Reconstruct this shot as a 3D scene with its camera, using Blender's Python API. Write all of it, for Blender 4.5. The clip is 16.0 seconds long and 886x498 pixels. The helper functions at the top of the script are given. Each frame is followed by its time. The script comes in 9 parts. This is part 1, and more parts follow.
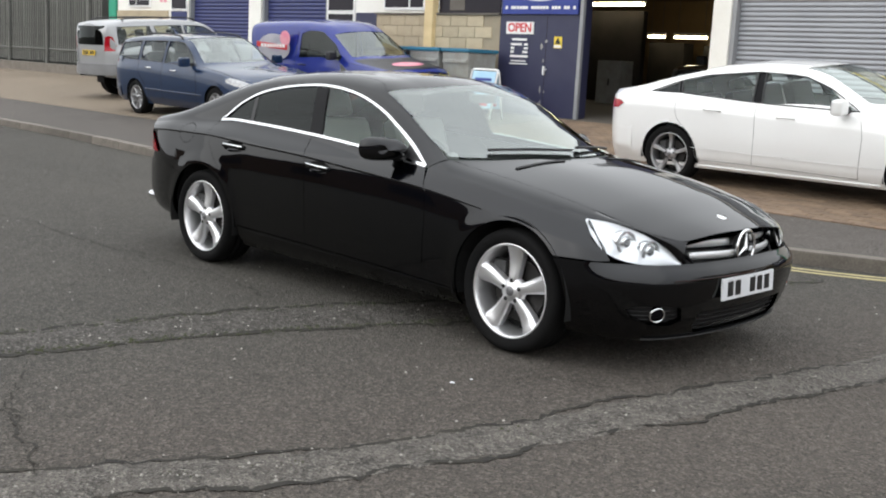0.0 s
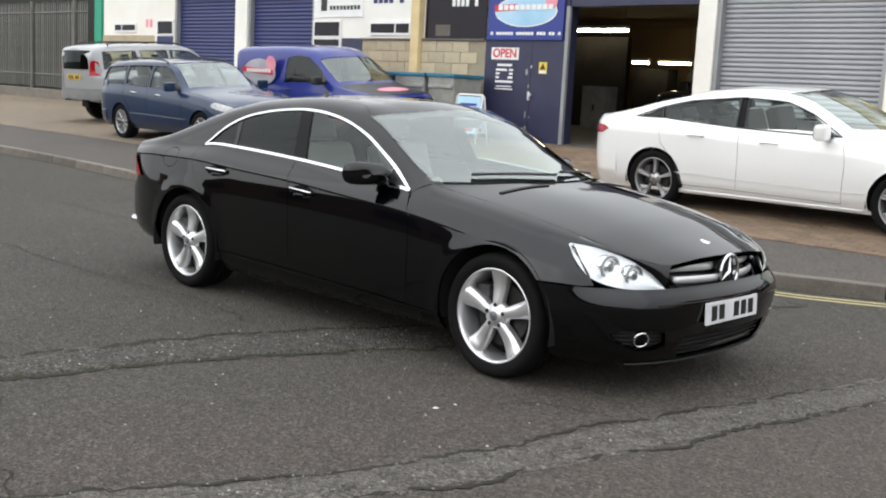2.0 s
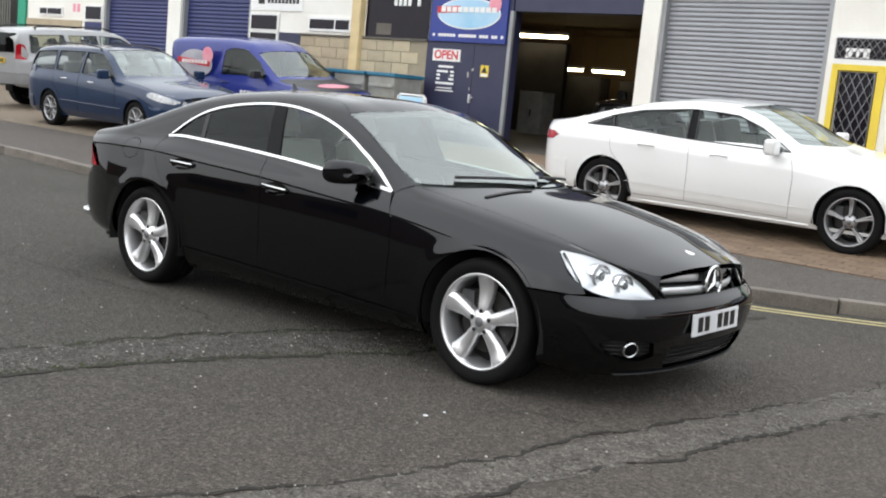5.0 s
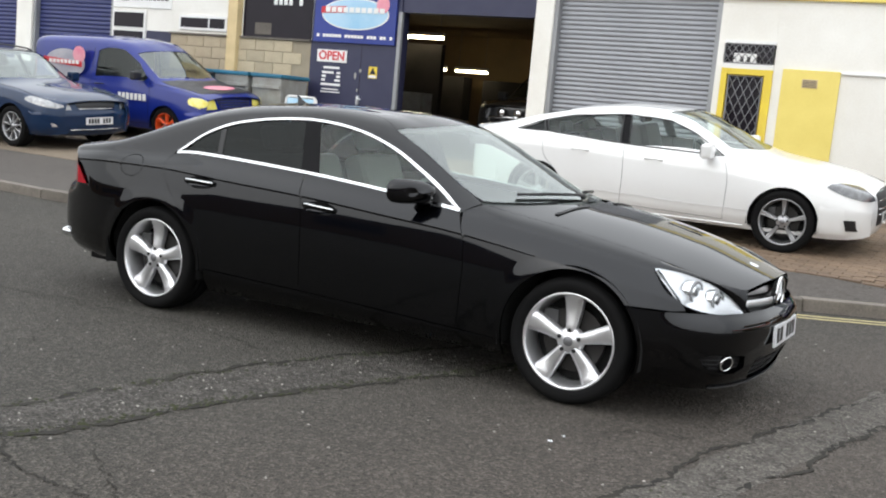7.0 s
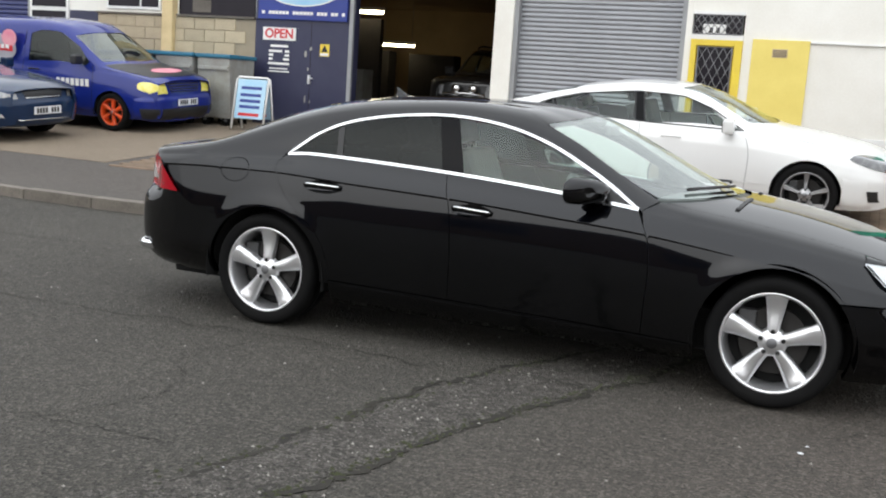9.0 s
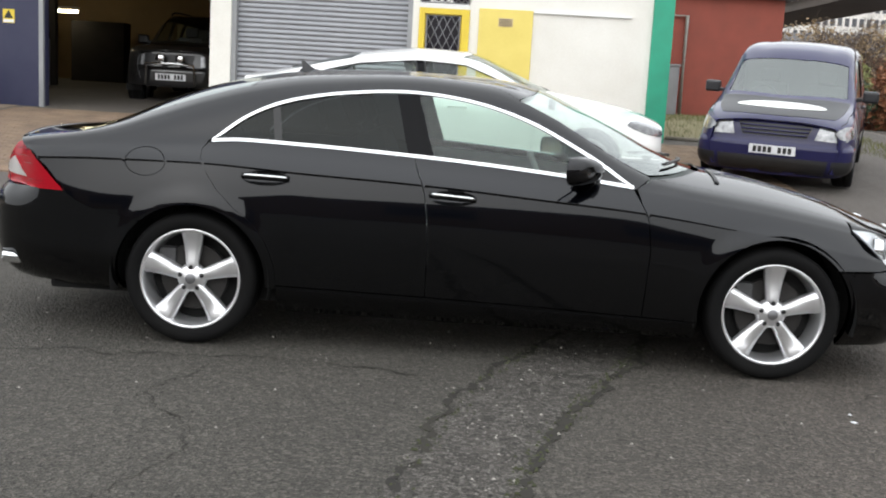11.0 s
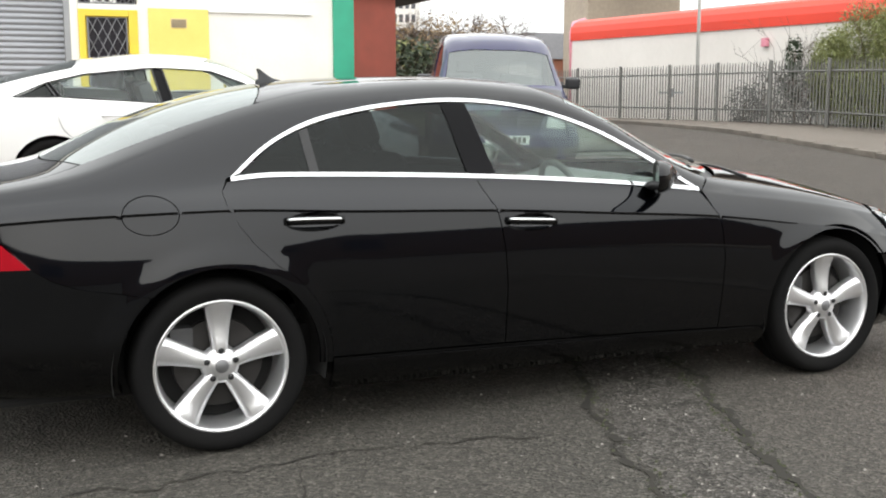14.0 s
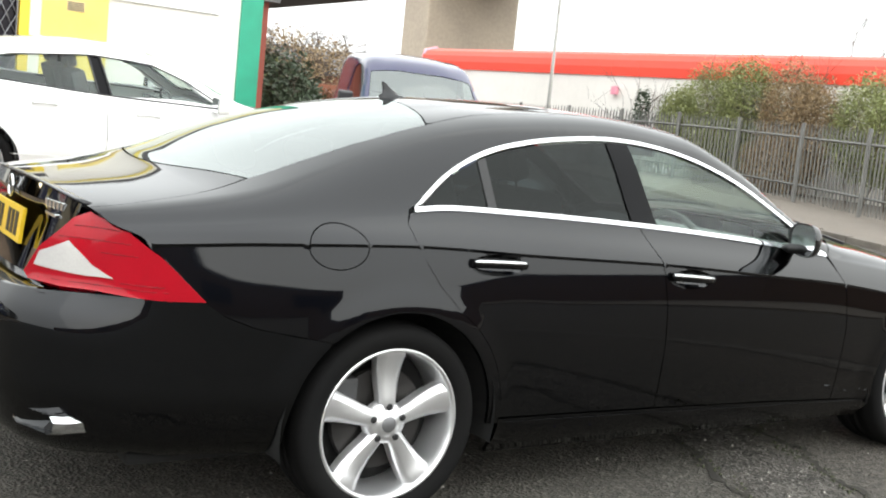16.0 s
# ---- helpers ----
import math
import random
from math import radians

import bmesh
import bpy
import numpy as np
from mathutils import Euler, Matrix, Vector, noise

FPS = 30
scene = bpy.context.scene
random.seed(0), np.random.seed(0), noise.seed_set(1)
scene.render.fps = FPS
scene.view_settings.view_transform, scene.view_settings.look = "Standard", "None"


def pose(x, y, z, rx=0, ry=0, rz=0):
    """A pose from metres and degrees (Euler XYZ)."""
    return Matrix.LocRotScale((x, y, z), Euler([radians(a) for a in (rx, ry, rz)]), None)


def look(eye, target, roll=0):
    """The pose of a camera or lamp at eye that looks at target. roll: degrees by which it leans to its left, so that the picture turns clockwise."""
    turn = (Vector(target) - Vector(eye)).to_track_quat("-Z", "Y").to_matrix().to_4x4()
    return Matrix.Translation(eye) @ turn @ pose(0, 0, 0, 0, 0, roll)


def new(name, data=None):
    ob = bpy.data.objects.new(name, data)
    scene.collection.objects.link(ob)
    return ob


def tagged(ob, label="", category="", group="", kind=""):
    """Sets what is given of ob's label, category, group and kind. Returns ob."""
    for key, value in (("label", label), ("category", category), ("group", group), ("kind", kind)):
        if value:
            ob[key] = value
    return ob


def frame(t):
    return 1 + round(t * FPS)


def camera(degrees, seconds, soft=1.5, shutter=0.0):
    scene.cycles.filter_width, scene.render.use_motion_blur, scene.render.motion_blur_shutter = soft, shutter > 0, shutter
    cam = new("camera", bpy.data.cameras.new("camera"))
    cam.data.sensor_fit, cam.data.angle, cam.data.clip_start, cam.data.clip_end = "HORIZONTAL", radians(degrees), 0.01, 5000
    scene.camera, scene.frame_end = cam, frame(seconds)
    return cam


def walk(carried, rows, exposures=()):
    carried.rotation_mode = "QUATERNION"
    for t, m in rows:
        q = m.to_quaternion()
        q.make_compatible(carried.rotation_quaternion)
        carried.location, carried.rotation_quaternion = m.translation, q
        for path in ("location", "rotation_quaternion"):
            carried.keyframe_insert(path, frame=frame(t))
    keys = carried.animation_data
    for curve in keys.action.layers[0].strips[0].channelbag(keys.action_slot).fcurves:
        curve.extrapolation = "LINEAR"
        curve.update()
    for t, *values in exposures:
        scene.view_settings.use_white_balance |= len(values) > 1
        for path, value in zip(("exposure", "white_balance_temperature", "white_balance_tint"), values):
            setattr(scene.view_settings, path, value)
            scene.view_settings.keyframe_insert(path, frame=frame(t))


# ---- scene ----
cam = camera(45.8, 16.0, soft=2.0)
PATH = [
    (0, (4.871, -4.953, 1.466), (3.5, -3.539, 1.119), 3.0),
    (0.5, (4.872, -4.946, 1.467), (3.515, -3.517, 1.127), 3.4),
    (1, (4.869, -4.949, 1.461), (3.525, -3.506, 1.131), 3.5),
    (1.5, (4.854, -4.927, 1.459), (3.515, -3.484, 1.107), 3.4),
    (2, (4.868, -4.931, 1.462), (3.509, -3.495, 1.163), 3.1),
    (2.5, (4.853, -4.935, 1.454), (3.503, -3.493, 1.143), 3.4),
    (3, (4.87, -4.95, 1.465), (3.513, -3.513, 1.158), 3.8),
    (3.5, (4.863, -4.945, 1.457), (3.511, -3.504, 1.147), 4.3),
    (3.7, (4.876, -4.951, 1.456), (3.531, -3.501, 1.157), 4.7),
    (5.8, (4.101, -5.251, 1.43), (2.898, -3.68, 1.139), 5.3),
    (6, (3.984, -5.307, 1.446), (2.776, -3.74, 1.154), 5.0),
    (6.5, (3.673, -5.549, 1.417), (2.68, -3.835, 1.144), 4.4),
    (7, (3.351, -5.765, 1.429), (2.393, -4.029, 1.165), 5.3),
    (7.5, (2.981, -5.918, 1.427), (1.918, -4.244, 1.168), 4.6),
    (8, (2.62, -6.076, 1.386), (1.817, -4.277, 1.04), 3.8),
    (8.2, (2.474, -6.126, 1.443), (1.701, -4.314, 1.097), 3.7),
    (10.3, (0.569, -6.037, 1.366), (0.156, -4.092, 1.144), 4.0),
    (10.5, (0.378, -6.034, 1.314), (0.121, -4.064, 1.083), 4.0),
    (10.6, (0.253, -5.94, 1.332), (0.096, -3.963, 1.073), 4.5),
    (11, (-0.075, -5.924, 1.361), (-0.121, -3.95, 1.044), 3.3),
    (11.5, (-0.487, -5.749, 1.372), (-0.381, -3.779, 1.047), 2.4),
    (12, (-0.884, -5.642, 1.366), (-0.543, -3.698, 1.043), 1.6),
    (12.2, (-1.038, -5.562, 1.357), (-0.635, -3.63, 1.033), 1.7),
    (12.5, (-1.278, -5.434, 1.355), (-0.853, -3.495, 1.107), 2.4),
    (13, (-1.623, -5.199, 1.369), (-1.097, -3.288, 1.102), 2.5),
    (13.5, (-1.949, -4.93, 1.347), (-1.217, -3.094, 1.042), 0.7),
    (14, (-2.154, -4.659, 1.319), (-1.377, -2.84, 1.026), -0.0),
    (14.5, (-2.351, -4.405, 1.311), (-1.505, -2.615, 1.027), 1.4),
    (15, (-2.62, -4.182, 1.294), (-1.663, -2.462, 0.94), 0.2),
    (15.5, (-2.848, -3.918, 1.264), (-1.785, -2.251, 0.964), 4.2),
    (15.7, (-2.999, -3.808, 1.308), (-1.962, -2.128, 0.991), 6.4),
    (16, (-3.14, -3.642, 1.291), (-2.033, -1.994, 1.054), 5.9),
]
walk(cam, [(t, look(eye, target, roll)) for t, eye, target, roll in PATH],
     exposures=[(0, 0.47, 6480, 9), (8, 0.46, 6420, 9), (10.3, 0.34, 6440, 9), (11, 0.55, 6450, 9), (12, 0.84, 6680, 8), (13.5, 0.86, 6680, 8), (14.5, 0.8, 6680, 7), (15, 1.1, 6620, 5), (15.5, 1.29, 6580, 5), (16, 1.14, 6600, 6)])

# ---- daylight: bright overcast ----
world = bpy.data.worlds.new("overcast_sky")
scene.world = world
world.use_nodes = True
wn, wl = world.node_tree.nodes, world.node_tree.links
sky = wn.new("ShaderNodeTexSky")
sky.sky_type = 'NISHITA'
sky.sun_disc = False
sky.sun_elevation = radians(30)
sky.sun_rotation = radians(200)
sky.dust_density = 6.0
sky.ozone_density = 0.5
hsv = wn.new("ShaderNodeHueSaturation")
hsv.inputs["Saturation"].default_value = 0.25
wl.new(sky.outputs["Color"], hsv.inputs["Color"])
cloud = wn.new("ShaderNodeMix")
cloud.data_type = 'RGBA'
cloud.inputs["Factor"].default_value = 0.88
# cloud, brighter overhead than at the horizon
way = wn.new("ShaderNodeTexCoord")
axes = wn.new("ShaderNodeSeparateXYZ")
wl.new(way.outputs["Generated"], axes.inputs["Vector"])
rise = wn.new("ShaderNodeMapRange")
rise.inputs["To Min"].default_value, rise.inputs["To Max"].default_value = 0.0, 1.0
wl.new(axes.outputs["Z"], rise.inputs["Value"])
tone = wn.new("ShaderNodeMix")
tone.data_type = 'RGBA'
tone.inputs["A"].default_value = (7.1, 7.25, 7.45, 1)
tone.inputs["B"].default_value = (13.5, 13.9, 14.5, 1)
wl.new(rise.outputs["Result"], tone.inputs["Factor"])
wl.new(tone.outputs["Result"], cloud.inputs["B"])
wl.new(hsv.outputs["Color"], cloud.inputs["A"])
wl.new(cloud.outputs["Result"], wn["Background"].inputs["Color"])
wn["Background"].inputs["Strength"].default_value = 0.12
sun = new("sun", bpy.data.lights.new("sun", "SUN"))
sun.data.energy = 0.8
sun.data.angle = radians(140)
sun.data.color = (1.0, 0.975, 0.94)
sun.matrix_world = look((0, 0, 0), (-0.25, 1.0, -0.6))

# ---- materials ----
def nodes_of(name):
    m = bpy.data.materials.new(name)
    m.use_nodes = True
    t = m.node_tree
    return m, t.nodes, t.links, t.nodes["Principled BSDF"]


def mat(name, col, rough=0.5, metal=0.0, col2=None, scale=3.0, fine=60.0, fine_mix=0.25, bump=0.0, bump_scale=None,
        coat=0.0, coat_rough=0.03, spec=0.5, rough_var=0.0, island=0.0, random_tint=0.0):
    """A surface with a broad blotch, a fine grain and relief."""
    m, n, l, b = nodes_of(name)
    tc = n.new("ShaderNodeTexCoord")
    big = n.new("ShaderNodeTexNoise")
    big.inputs["Scale"].default_value = scale
    big.inputs["Detail"].default_value = 5
    small = n.new("ShaderNodeTexNoise")
    small.inputs["Scale"].default_value = fine
    small.inputs["Detail"].default_value = 3
    for x in (big, small):
        l.new(tc.outputs["Object"], x.inputs["Vector"])
    mixf = n.new("ShaderNodeMix")
    mixf.inputs["Factor"].default_value = fine_mix
    l.new(big.outputs["Fac"], mixf.inputs["A"])
    l.new(small.outputs["Fac"], mixf.inputs["B"])
    ramp = n.new("ShaderNodeMapRange")
    ramp.inputs["From Min"].default_value, ramp.inputs["From Max"].default_value = 0.32, 0.68
    l.new(mixf.outputs["Result"], ramp.inputs["Value"])
    c = n.new("ShaderNodeMix")
    c.data_type = 'RGBA'
    c2 = col2 or tuple(v * 0.78 for v in col)
    c.inputs["A"].default_value = (*col, 1)
    c.inputs["B"].default_value = (*c2, 1)
    l.new(ramp.outputs["Result"], c.inputs["Factor"])
    out = c.outputs["Result"]
    if random_tint or island:
        src = n.new("ShaderNodeObjectInfo").outputs["Random"] if random_tint else n.new("ShaderNodeNewGeometry").outputs["Random Per Island"]
        mr = n.new("ShaderNodeMapRange")
        amp = random_tint or island
        mr.inputs["To Min"].default_value, mr.inputs["To Max"].default_value = 1 - amp, 1 + amp
        l.new(src, mr.inputs["Value"])
        h = n.new("ShaderNodeHueSaturation")
        l.new(mr.outputs["Result"], h.inputs["Value"])
        l.new(out, h.inputs["Color"])
        out = h.outputs["Color"]
    l.new(out, b.inputs["Base Color"])
    b.inputs["Roughness"].default_value = rough
    if rough_var:
        rr = n.new("ShaderNodeMapRange")
        rr.inputs["To Min"].default_value, rr.inputs["To Max"].default_value = max(rough - rough_var, 0.01), rough + rough_var
        l.new(ramp.outputs["Result"], rr.inputs["Value"])
        l.new(rr.outputs["Result"], b.inputs["Roughness"])
    b.inputs["Metallic"].default_value = metal
    b.inputs["Coat Weight"].default_value = coat
    b.inputs["Coat Roughness"].default_value = coat_rough
    b.inputs["Specular IOR Level"].default_value = spec
    if bump:
        bn = n.new("ShaderNodeTexNoise")
        bn.inputs["Scale"].default_value = bump_scale or fine
        bn.inputs["Detail"].default_value = 4
        l.new(tc.outputs["Object"], bn.inputs["Vector"])
        bp = n.new("ShaderNodeBump")
        bp.inputs["Strength"].default_value = 1.0
        bp.inputs["Distance"].default_value = bump
        l.new(bn.outputs["Fac"], bp.inputs["Height"])
        l.new(bp.outputs["Normal"], b.inputs["Normal"])
    return m


def glass(name, tint, rough=0.0, gloss=1.0, ior=1.6):
    """A thin pane: tinted see-through with a Fresnel sheen."""
    m, n, l, b = nodes_of(name)
    tr = n.new("ShaderNodeBsdfTransparent")
    tr.inputs["Color"].default_value = (*tint, 1)
    gl = n.new("ShaderNodeBsdfGlossy")
    gl.inputs["Roughness"].default_value = rough
    gl.inputs["Color"].default_value = (gloss * 0.95, gloss, gloss * 0.98, 1)
    # sheen that grows towards grazing view, alike from both faces of the pane
    f0 = ((ior - 1) / (ior + 1)) ** 2
    lw = n.new("ShaderNodeLayerWeight")
    lw.inputs["Blend"].default_value = 0.5
    pw = n.new("ShaderNodeMath")
    pw.operation = 'POWER'
    pw.inputs[1].default_value = 5.0
    l.new(lw.outputs["Facing"], pw.inputs[0])
    fr = n.new("ShaderNodeMapRange")
    fr.inputs["To Min"].default_value, fr.inputs["To Max"].default_value = f0, 1.0
    l.new(pw.outputs["Value"], fr.inputs["Value"])
    mx = n.new("ShaderNodeMixShader")
    l.new(fr.outputs["Result"], mx.inputs["Fac"])
    l.new(tr.outputs["BSDF"], mx.inputs[1])
    l.new(gl.outputs["BSDF"], mx.inputs[2])
    l.new(mx.outputs["Shader"], n["Material Output"].inputs["Surface"])
    return m


def glow(name, col, strength):
    m, n, l, b = nodes_of(name)
    b.inputs["Base Color"].default_value = (*col, 1)
    b.inputs["Emission Color"].default_value = (*col, 1)
    b.inputs["Emission Strength"].default_value = strength
    return m


M = {}
M["black_paint"] = mat("black_paint", (0.0026, 0.0031, 0.0046), 0.38, 1.0, col2=(0.0032, 0.0038, 0.0056), coat=1.0, coat_rough=0.035, scale=2, spec=0.0)
M["black_trim"] = mat("black_trim", (0.012, 0.012, 0.013), 0.45, fine=90)
M["black_gloss"] = mat("black_gloss", (0.004, 0.004, 0.005), 0.12, spec=0.1)
M["gap"] = mat("gap", (0.004, 0.004, 0.004), 0.9)
M["chrome"] = mat("chrome", (0.82, 0.83, 0.84), 0.09, 1.0, col2=(0.78, 0.79, 0.8))
M["satin"] = mat("satin_silver", (0.78, 0.79, 0.8), 0.4, 0.8, col2=(0.7, 0.71, 0.73))
M["alloy"] = mat("alloy_silver", (0.8, 0.8, 0.81), 0.34, 0.85, col2=(0.72, 0.72, 0.73), fine=150, coat=0.4, coat_rough=0.1)
M["alloy_dark"] = mat("alloy_shadow_silver", (0.24, 0.24, 0.25), 0.45, 0.7)
M["tyre"] = mat("tyre_rubber", (0.005, 0.005, 0.0055), 0.85, col2=(0.008, 0.0078, 0.0075), fine=120, bump=0.0006, spec=0.12)
M["disc"] = mat("brake_disc", (0.035, 0.033, 0.032), 0.5, 0.6)
M["caliper"] = mat("brake_caliper_grey", (0.06, 0.06, 0.062), 0.6, 0.2)
M["glass_clear"] = glass("window_glass", (0.74, 0.86, 0.8), ior=1.55)
M["glass_screen"] = glass("windscreen_glass", (0.84, 0.93, 0.88), ior=2.7)
M["glass_tint"] = glass("tinted_glass", (0.05, 0.056, 0.062), ior=1.34)
M["glass_mid"] = glass("grey_glass", (0.78, 0.84, 0.82), ior=1.5)
M["lens"] = glass("lamp_lens", (0.97, 0.98, 0.99), ior=1.5)
M["red_lens"] = mat("red_lamp_lens", (0.36, 0.002, 0.012), 0.2, col2=(0.26, 0.0015, 0.008), spec=0.2, coat=0.5, coat_rough=0.02, fine=200)
M["red_dark"] = mat("dark_red_lens", (0.12, 0.001, 0.004), 0.25, spec=0.2, coat=0.3)
M["clear_lens"] = mat("clear_lamp_lens", (0.72, 0.7, 0.68), 0.15, 0.3, col2=(0.5, 0.48, 0.47), coat=1.0, fine=200)
M["leather"] = mat("pale_leather", (0.42, 0.41, 0.39), 0.6, fine=40)
M["cabin"] = mat("cabin_plastic", (0.13, 0.13, 0.132), 0.65, fine=40)
M["plate_white"] = mat("number_plate_white", (0.75, 0.76, 0.78), 0.3, fine_mix=0.1)
M["plate_yellow"] = mat("number_plate_yellow", (0.75, 0.5, 0.03), 0.3, fine_mix=0.1)
M["lead_glass"] = mat("dark_lamp_glass", (0.12, 0.125, 0.13), 0.1, 0.3, coat=0.6)
M["plate_ink"] = mat("number_plate_ink", (0.012, 0.012, 0.012), 0.4)

M["glass_rear"] = glass("rear_screen_glass", (0.12, 0.14, 0.14), ior=2.6)
M["reflector"] = mat("lamp_reflector", (0.72, 0.73, 0.74), 0.28, 0.55, col2=(0.62, 0.63, 0.65), scale=9, fine=40)
M["black_paint"].node_tree.nodes["Principled BSDF"].inputs["Specular Tint"].default_value = (0.03, 0.04, 0.06, 1)
M["black_paint"].node_tree.nodes["Principled BSDF"].inputs["Coat IOR"].default_value = 1.46

# ---- building helpers ----
def empty(name, at, label="", category="", group="", kind=""):
    ob = new(name)
    ob.matrix_world = at if isinstance(at, Matrix) else Matrix.Translation(at)
    return tagged(ob, label, category, group, kind)


def mesh_ob(name, verts, faces, material, parent=None, label="", normals=None, smooth=False):
    me = bpy.data.meshes.new(name)
    me.from_pydata([tuple(v) for v in verts], [], [tuple(f) for f in faces])
    me.materials.append(material)
    if smooth:
        me.polygons.foreach_set("use_smooth", [True] * len(me.polygons))
    if normals is not None:
        me.normals_split_custom_set_from_vertices([tuple(n) for n in normals])
    ob = new(name, me)
    if parent:
        ob.parent = parent
    return tagged(ob, label)


def part(name, bm, material, parent=None, label="", smooth=None):
    me = bpy.data.meshes.new(name)
    if smooth is not None:
        for f in bm.faces:
            f.smooth = True
        for e in bm.edges:
            if len(e.link_faces) == 2 and e.calc_face_angle(0) > radians(smooth):
                e.smooth = False
    bm.to_mesh(me)
    bm.free()
    me.materials.append(material)
    ob = new(name, me)
    if parent:
        ob.parent = parent
    return tagged(ob, label)


def add_box(bm, lo, hi, bevel=0.0, m=None, seg=2):
    c = [(a + b) / 2 for a, b in zip(lo, hi)]
    s = [abs(b - a) for a, b in zip(lo, hi)]
    g = bmesh.ops.create_cube(bm, size=1, matrix=Matrix.LocRotScale(c, None, s))
    vs = g["verts"]
    if bevel:
        es = list({e for v in vs for e in v.link_edges})
        r = bmesh.ops.bevel(bm, geom=es, offset=bevel, segments=seg, affect='EDGES', profile=0.7)
        vs = list({v for f in r["faces"] for v in f.verts} | {v for v in vs if v.is_valid})
    if m:
        bmesh.ops.transform(bm, matrix=m, verts=vs)
    return bm


def box_part(name, lo, hi, material, parent=None, label="", bevel=0.004, m=None, seg=2):
    return part(name, add_box(bmesh.new(), lo, hi, bevel, m, seg), material, parent, label)


def tube_data(points, radius, sides=10, flat=None, closed=False, up=(0, 0, 1)):
    """Verts and faces of a bar along points; flat=(a, b) gives half sizes of a rounded section."""
    pts = [Vector(p) for p in points]
    n = len(pts)
    vs, fs = [], []
    ra, rb = flat if flat else (radius, radius)
    for i, p in enumerate(pts):
        a = pts[(i - 1) % n] if (closed or i) else pts[i]
        b = pts[(i + 1) % n] if (closed or i < n - 1) else pts[i]
        d = (b - a).normalized()
        s = d.cross(Vector(up))
        s = s.normalized() if s.length > 1e-4 else d.cross(Vector((0, 1, 0.01))).normalized()
        u = s.cross(d).normalized()
        for k in range(sides):
            t = 2 * math.pi * k / sides
            vs.append(p + s * (ra * math.cos(t)) + u * (rb * math.sin(t)))
    m = n if closed else n - 1
    for i in range(m):
        for k in range(sides):
            j = (i + 1) % n
            fs.append((i * sides + k, i * sides + (k + 1) % sides, j * sides + (k + 1) % sides, j * sides + k))
    if not closed:
        fs.append(tuple(reversed(range(sides))))
        fs.append(tuple((n - 1) * sides + k for k in range(sides)))
    return vs, fs


def tube(name, points, radius, material, parent=None, label="", sides=10, flat=None, closed=False, up=(0, 0, 1)):
    vs, fs = tube_data(points, radius, sides, flat, closed, up)
    return mesh_ob(name, vs, fs, material, parent, label, smooth=True)


def lathe(profile, steps=48, axis="y"):
    """Verts and faces of (radius, along) rings spun about an axis."""
    vs, fs = [], []
    n = len(profile)
    for i in range(steps):
        t = 2 * math.pi * i / steps
        c, s = math.cos(t), math.sin(t)
        for r, h in profile:
            vs.append((r * c, h, r * s) if axis == "y" else (r * c, r * s, h) if axis == "z" else (h, r * c, r * s))
    for i in range(steps):
        j = (i + 1) % steps
        for k in range(n - 1):
            q = (i * n + k, j * n + k, j * n + k + 1, i * n + k + 1)
            fs.append(q if axis == "z" else tuple(reversed(q)))
    return vs, fs


def pchip(xs, ys):
    """A smooth curve through knots that does not overshoot."""
    xs, ys = np.asarray(xs, float), np.asarray(ys, float)
    h, d = np.diff(xs), np.diff(ys) / np.diff(xs)
    m = np.zeros(len(xs))
    m[0], m[-1] = d[0], d[-1]
    for i in range(1, len(xs) - 1):
        if d[i - 1] * d[i] > 0:
            w1, w2 = 2 * h[i] + h[i - 1], h[i] + 2 * h[i - 1]
            m[i] = (w1 + w2) / (w1 / d[i - 1] + w2 / d[i])

    def f(x):
        x = np.asarray(x, float)
        i = np.clip(np.searchsorted(xs, x) - 1, 0, len(xs) - 2)
        t = (x - xs[i]) / h[i]
        t = np.clip(t, -0.3, 1.3)
        return ((1 + 2 * t) * (1 - t) ** 2 * ys[i] + t * (1 - t) ** 2 * h[i] * m[i] + t * t * (3 - 2 * t) * ys[i + 1]
                + t * t * (t - 1) * h[i] * m[i + 1])
    return f


def inside(poly, pts):
    px, py = pts[:, 0], pts[:, 1]
    res = np.zeros(len(pts), bool)
    n = len(poly)
    for i in range(n):
        x1, y1 = poly[i]
        x2, y2 = poly[(i + 1) % n]
        if y1 == y2:
            continue
        cross = ((y1 > py) != (y2 > py)) & (px < (x2 - x1) * (py - y1) / (y2 - y1) + x1)
        res ^= cross
    return res


def dense(poly, step):
    out = []
    n = len(poly)
    for i in range(n):
        a, b = np.array(poly[i], float), np.array(poly[(i + 1) % n], float)
        k = max(1, int(math.ceil(np.linalg.norm(b - a) / step)))
        out += [tuple(a + (b - a) * j / k) for j in range(k)]
    return out


def smooth_line(pts, step=0.03, closed=False):
    """Catmull-Rom through 2D or 3D points, sampled about every step."""
    p = [np.array(q, float) for q in pts]
    n = len(p)
    out = []
    for i in range(n if closed else n - 1):
        p0 = p[(i - 1) % n] if (closed or i) else 2 * p[0] - p[1]
        p1, p2 = p[i], p[(i + 1) % n]
        p3 = p[(i + 2) % n] if (closed or i < n - 2) else 2 * p[-1] - p[-2]
        k = max(2, int(np.linalg.norm(p2 - p1) / step))
        for j in range(k):
            t = j / k
            out.append(tuple(0.5 * (2 * p1 + (p2 - p0) * t + (2 * p0 - 5 * p1 + 4 * p2 - p3) * t * t + (3 * p1 - p0 - 3 * p2 + p3) * t ** 3)))
    if not closed:
        out.append(tuple(p[-1]))
    return out


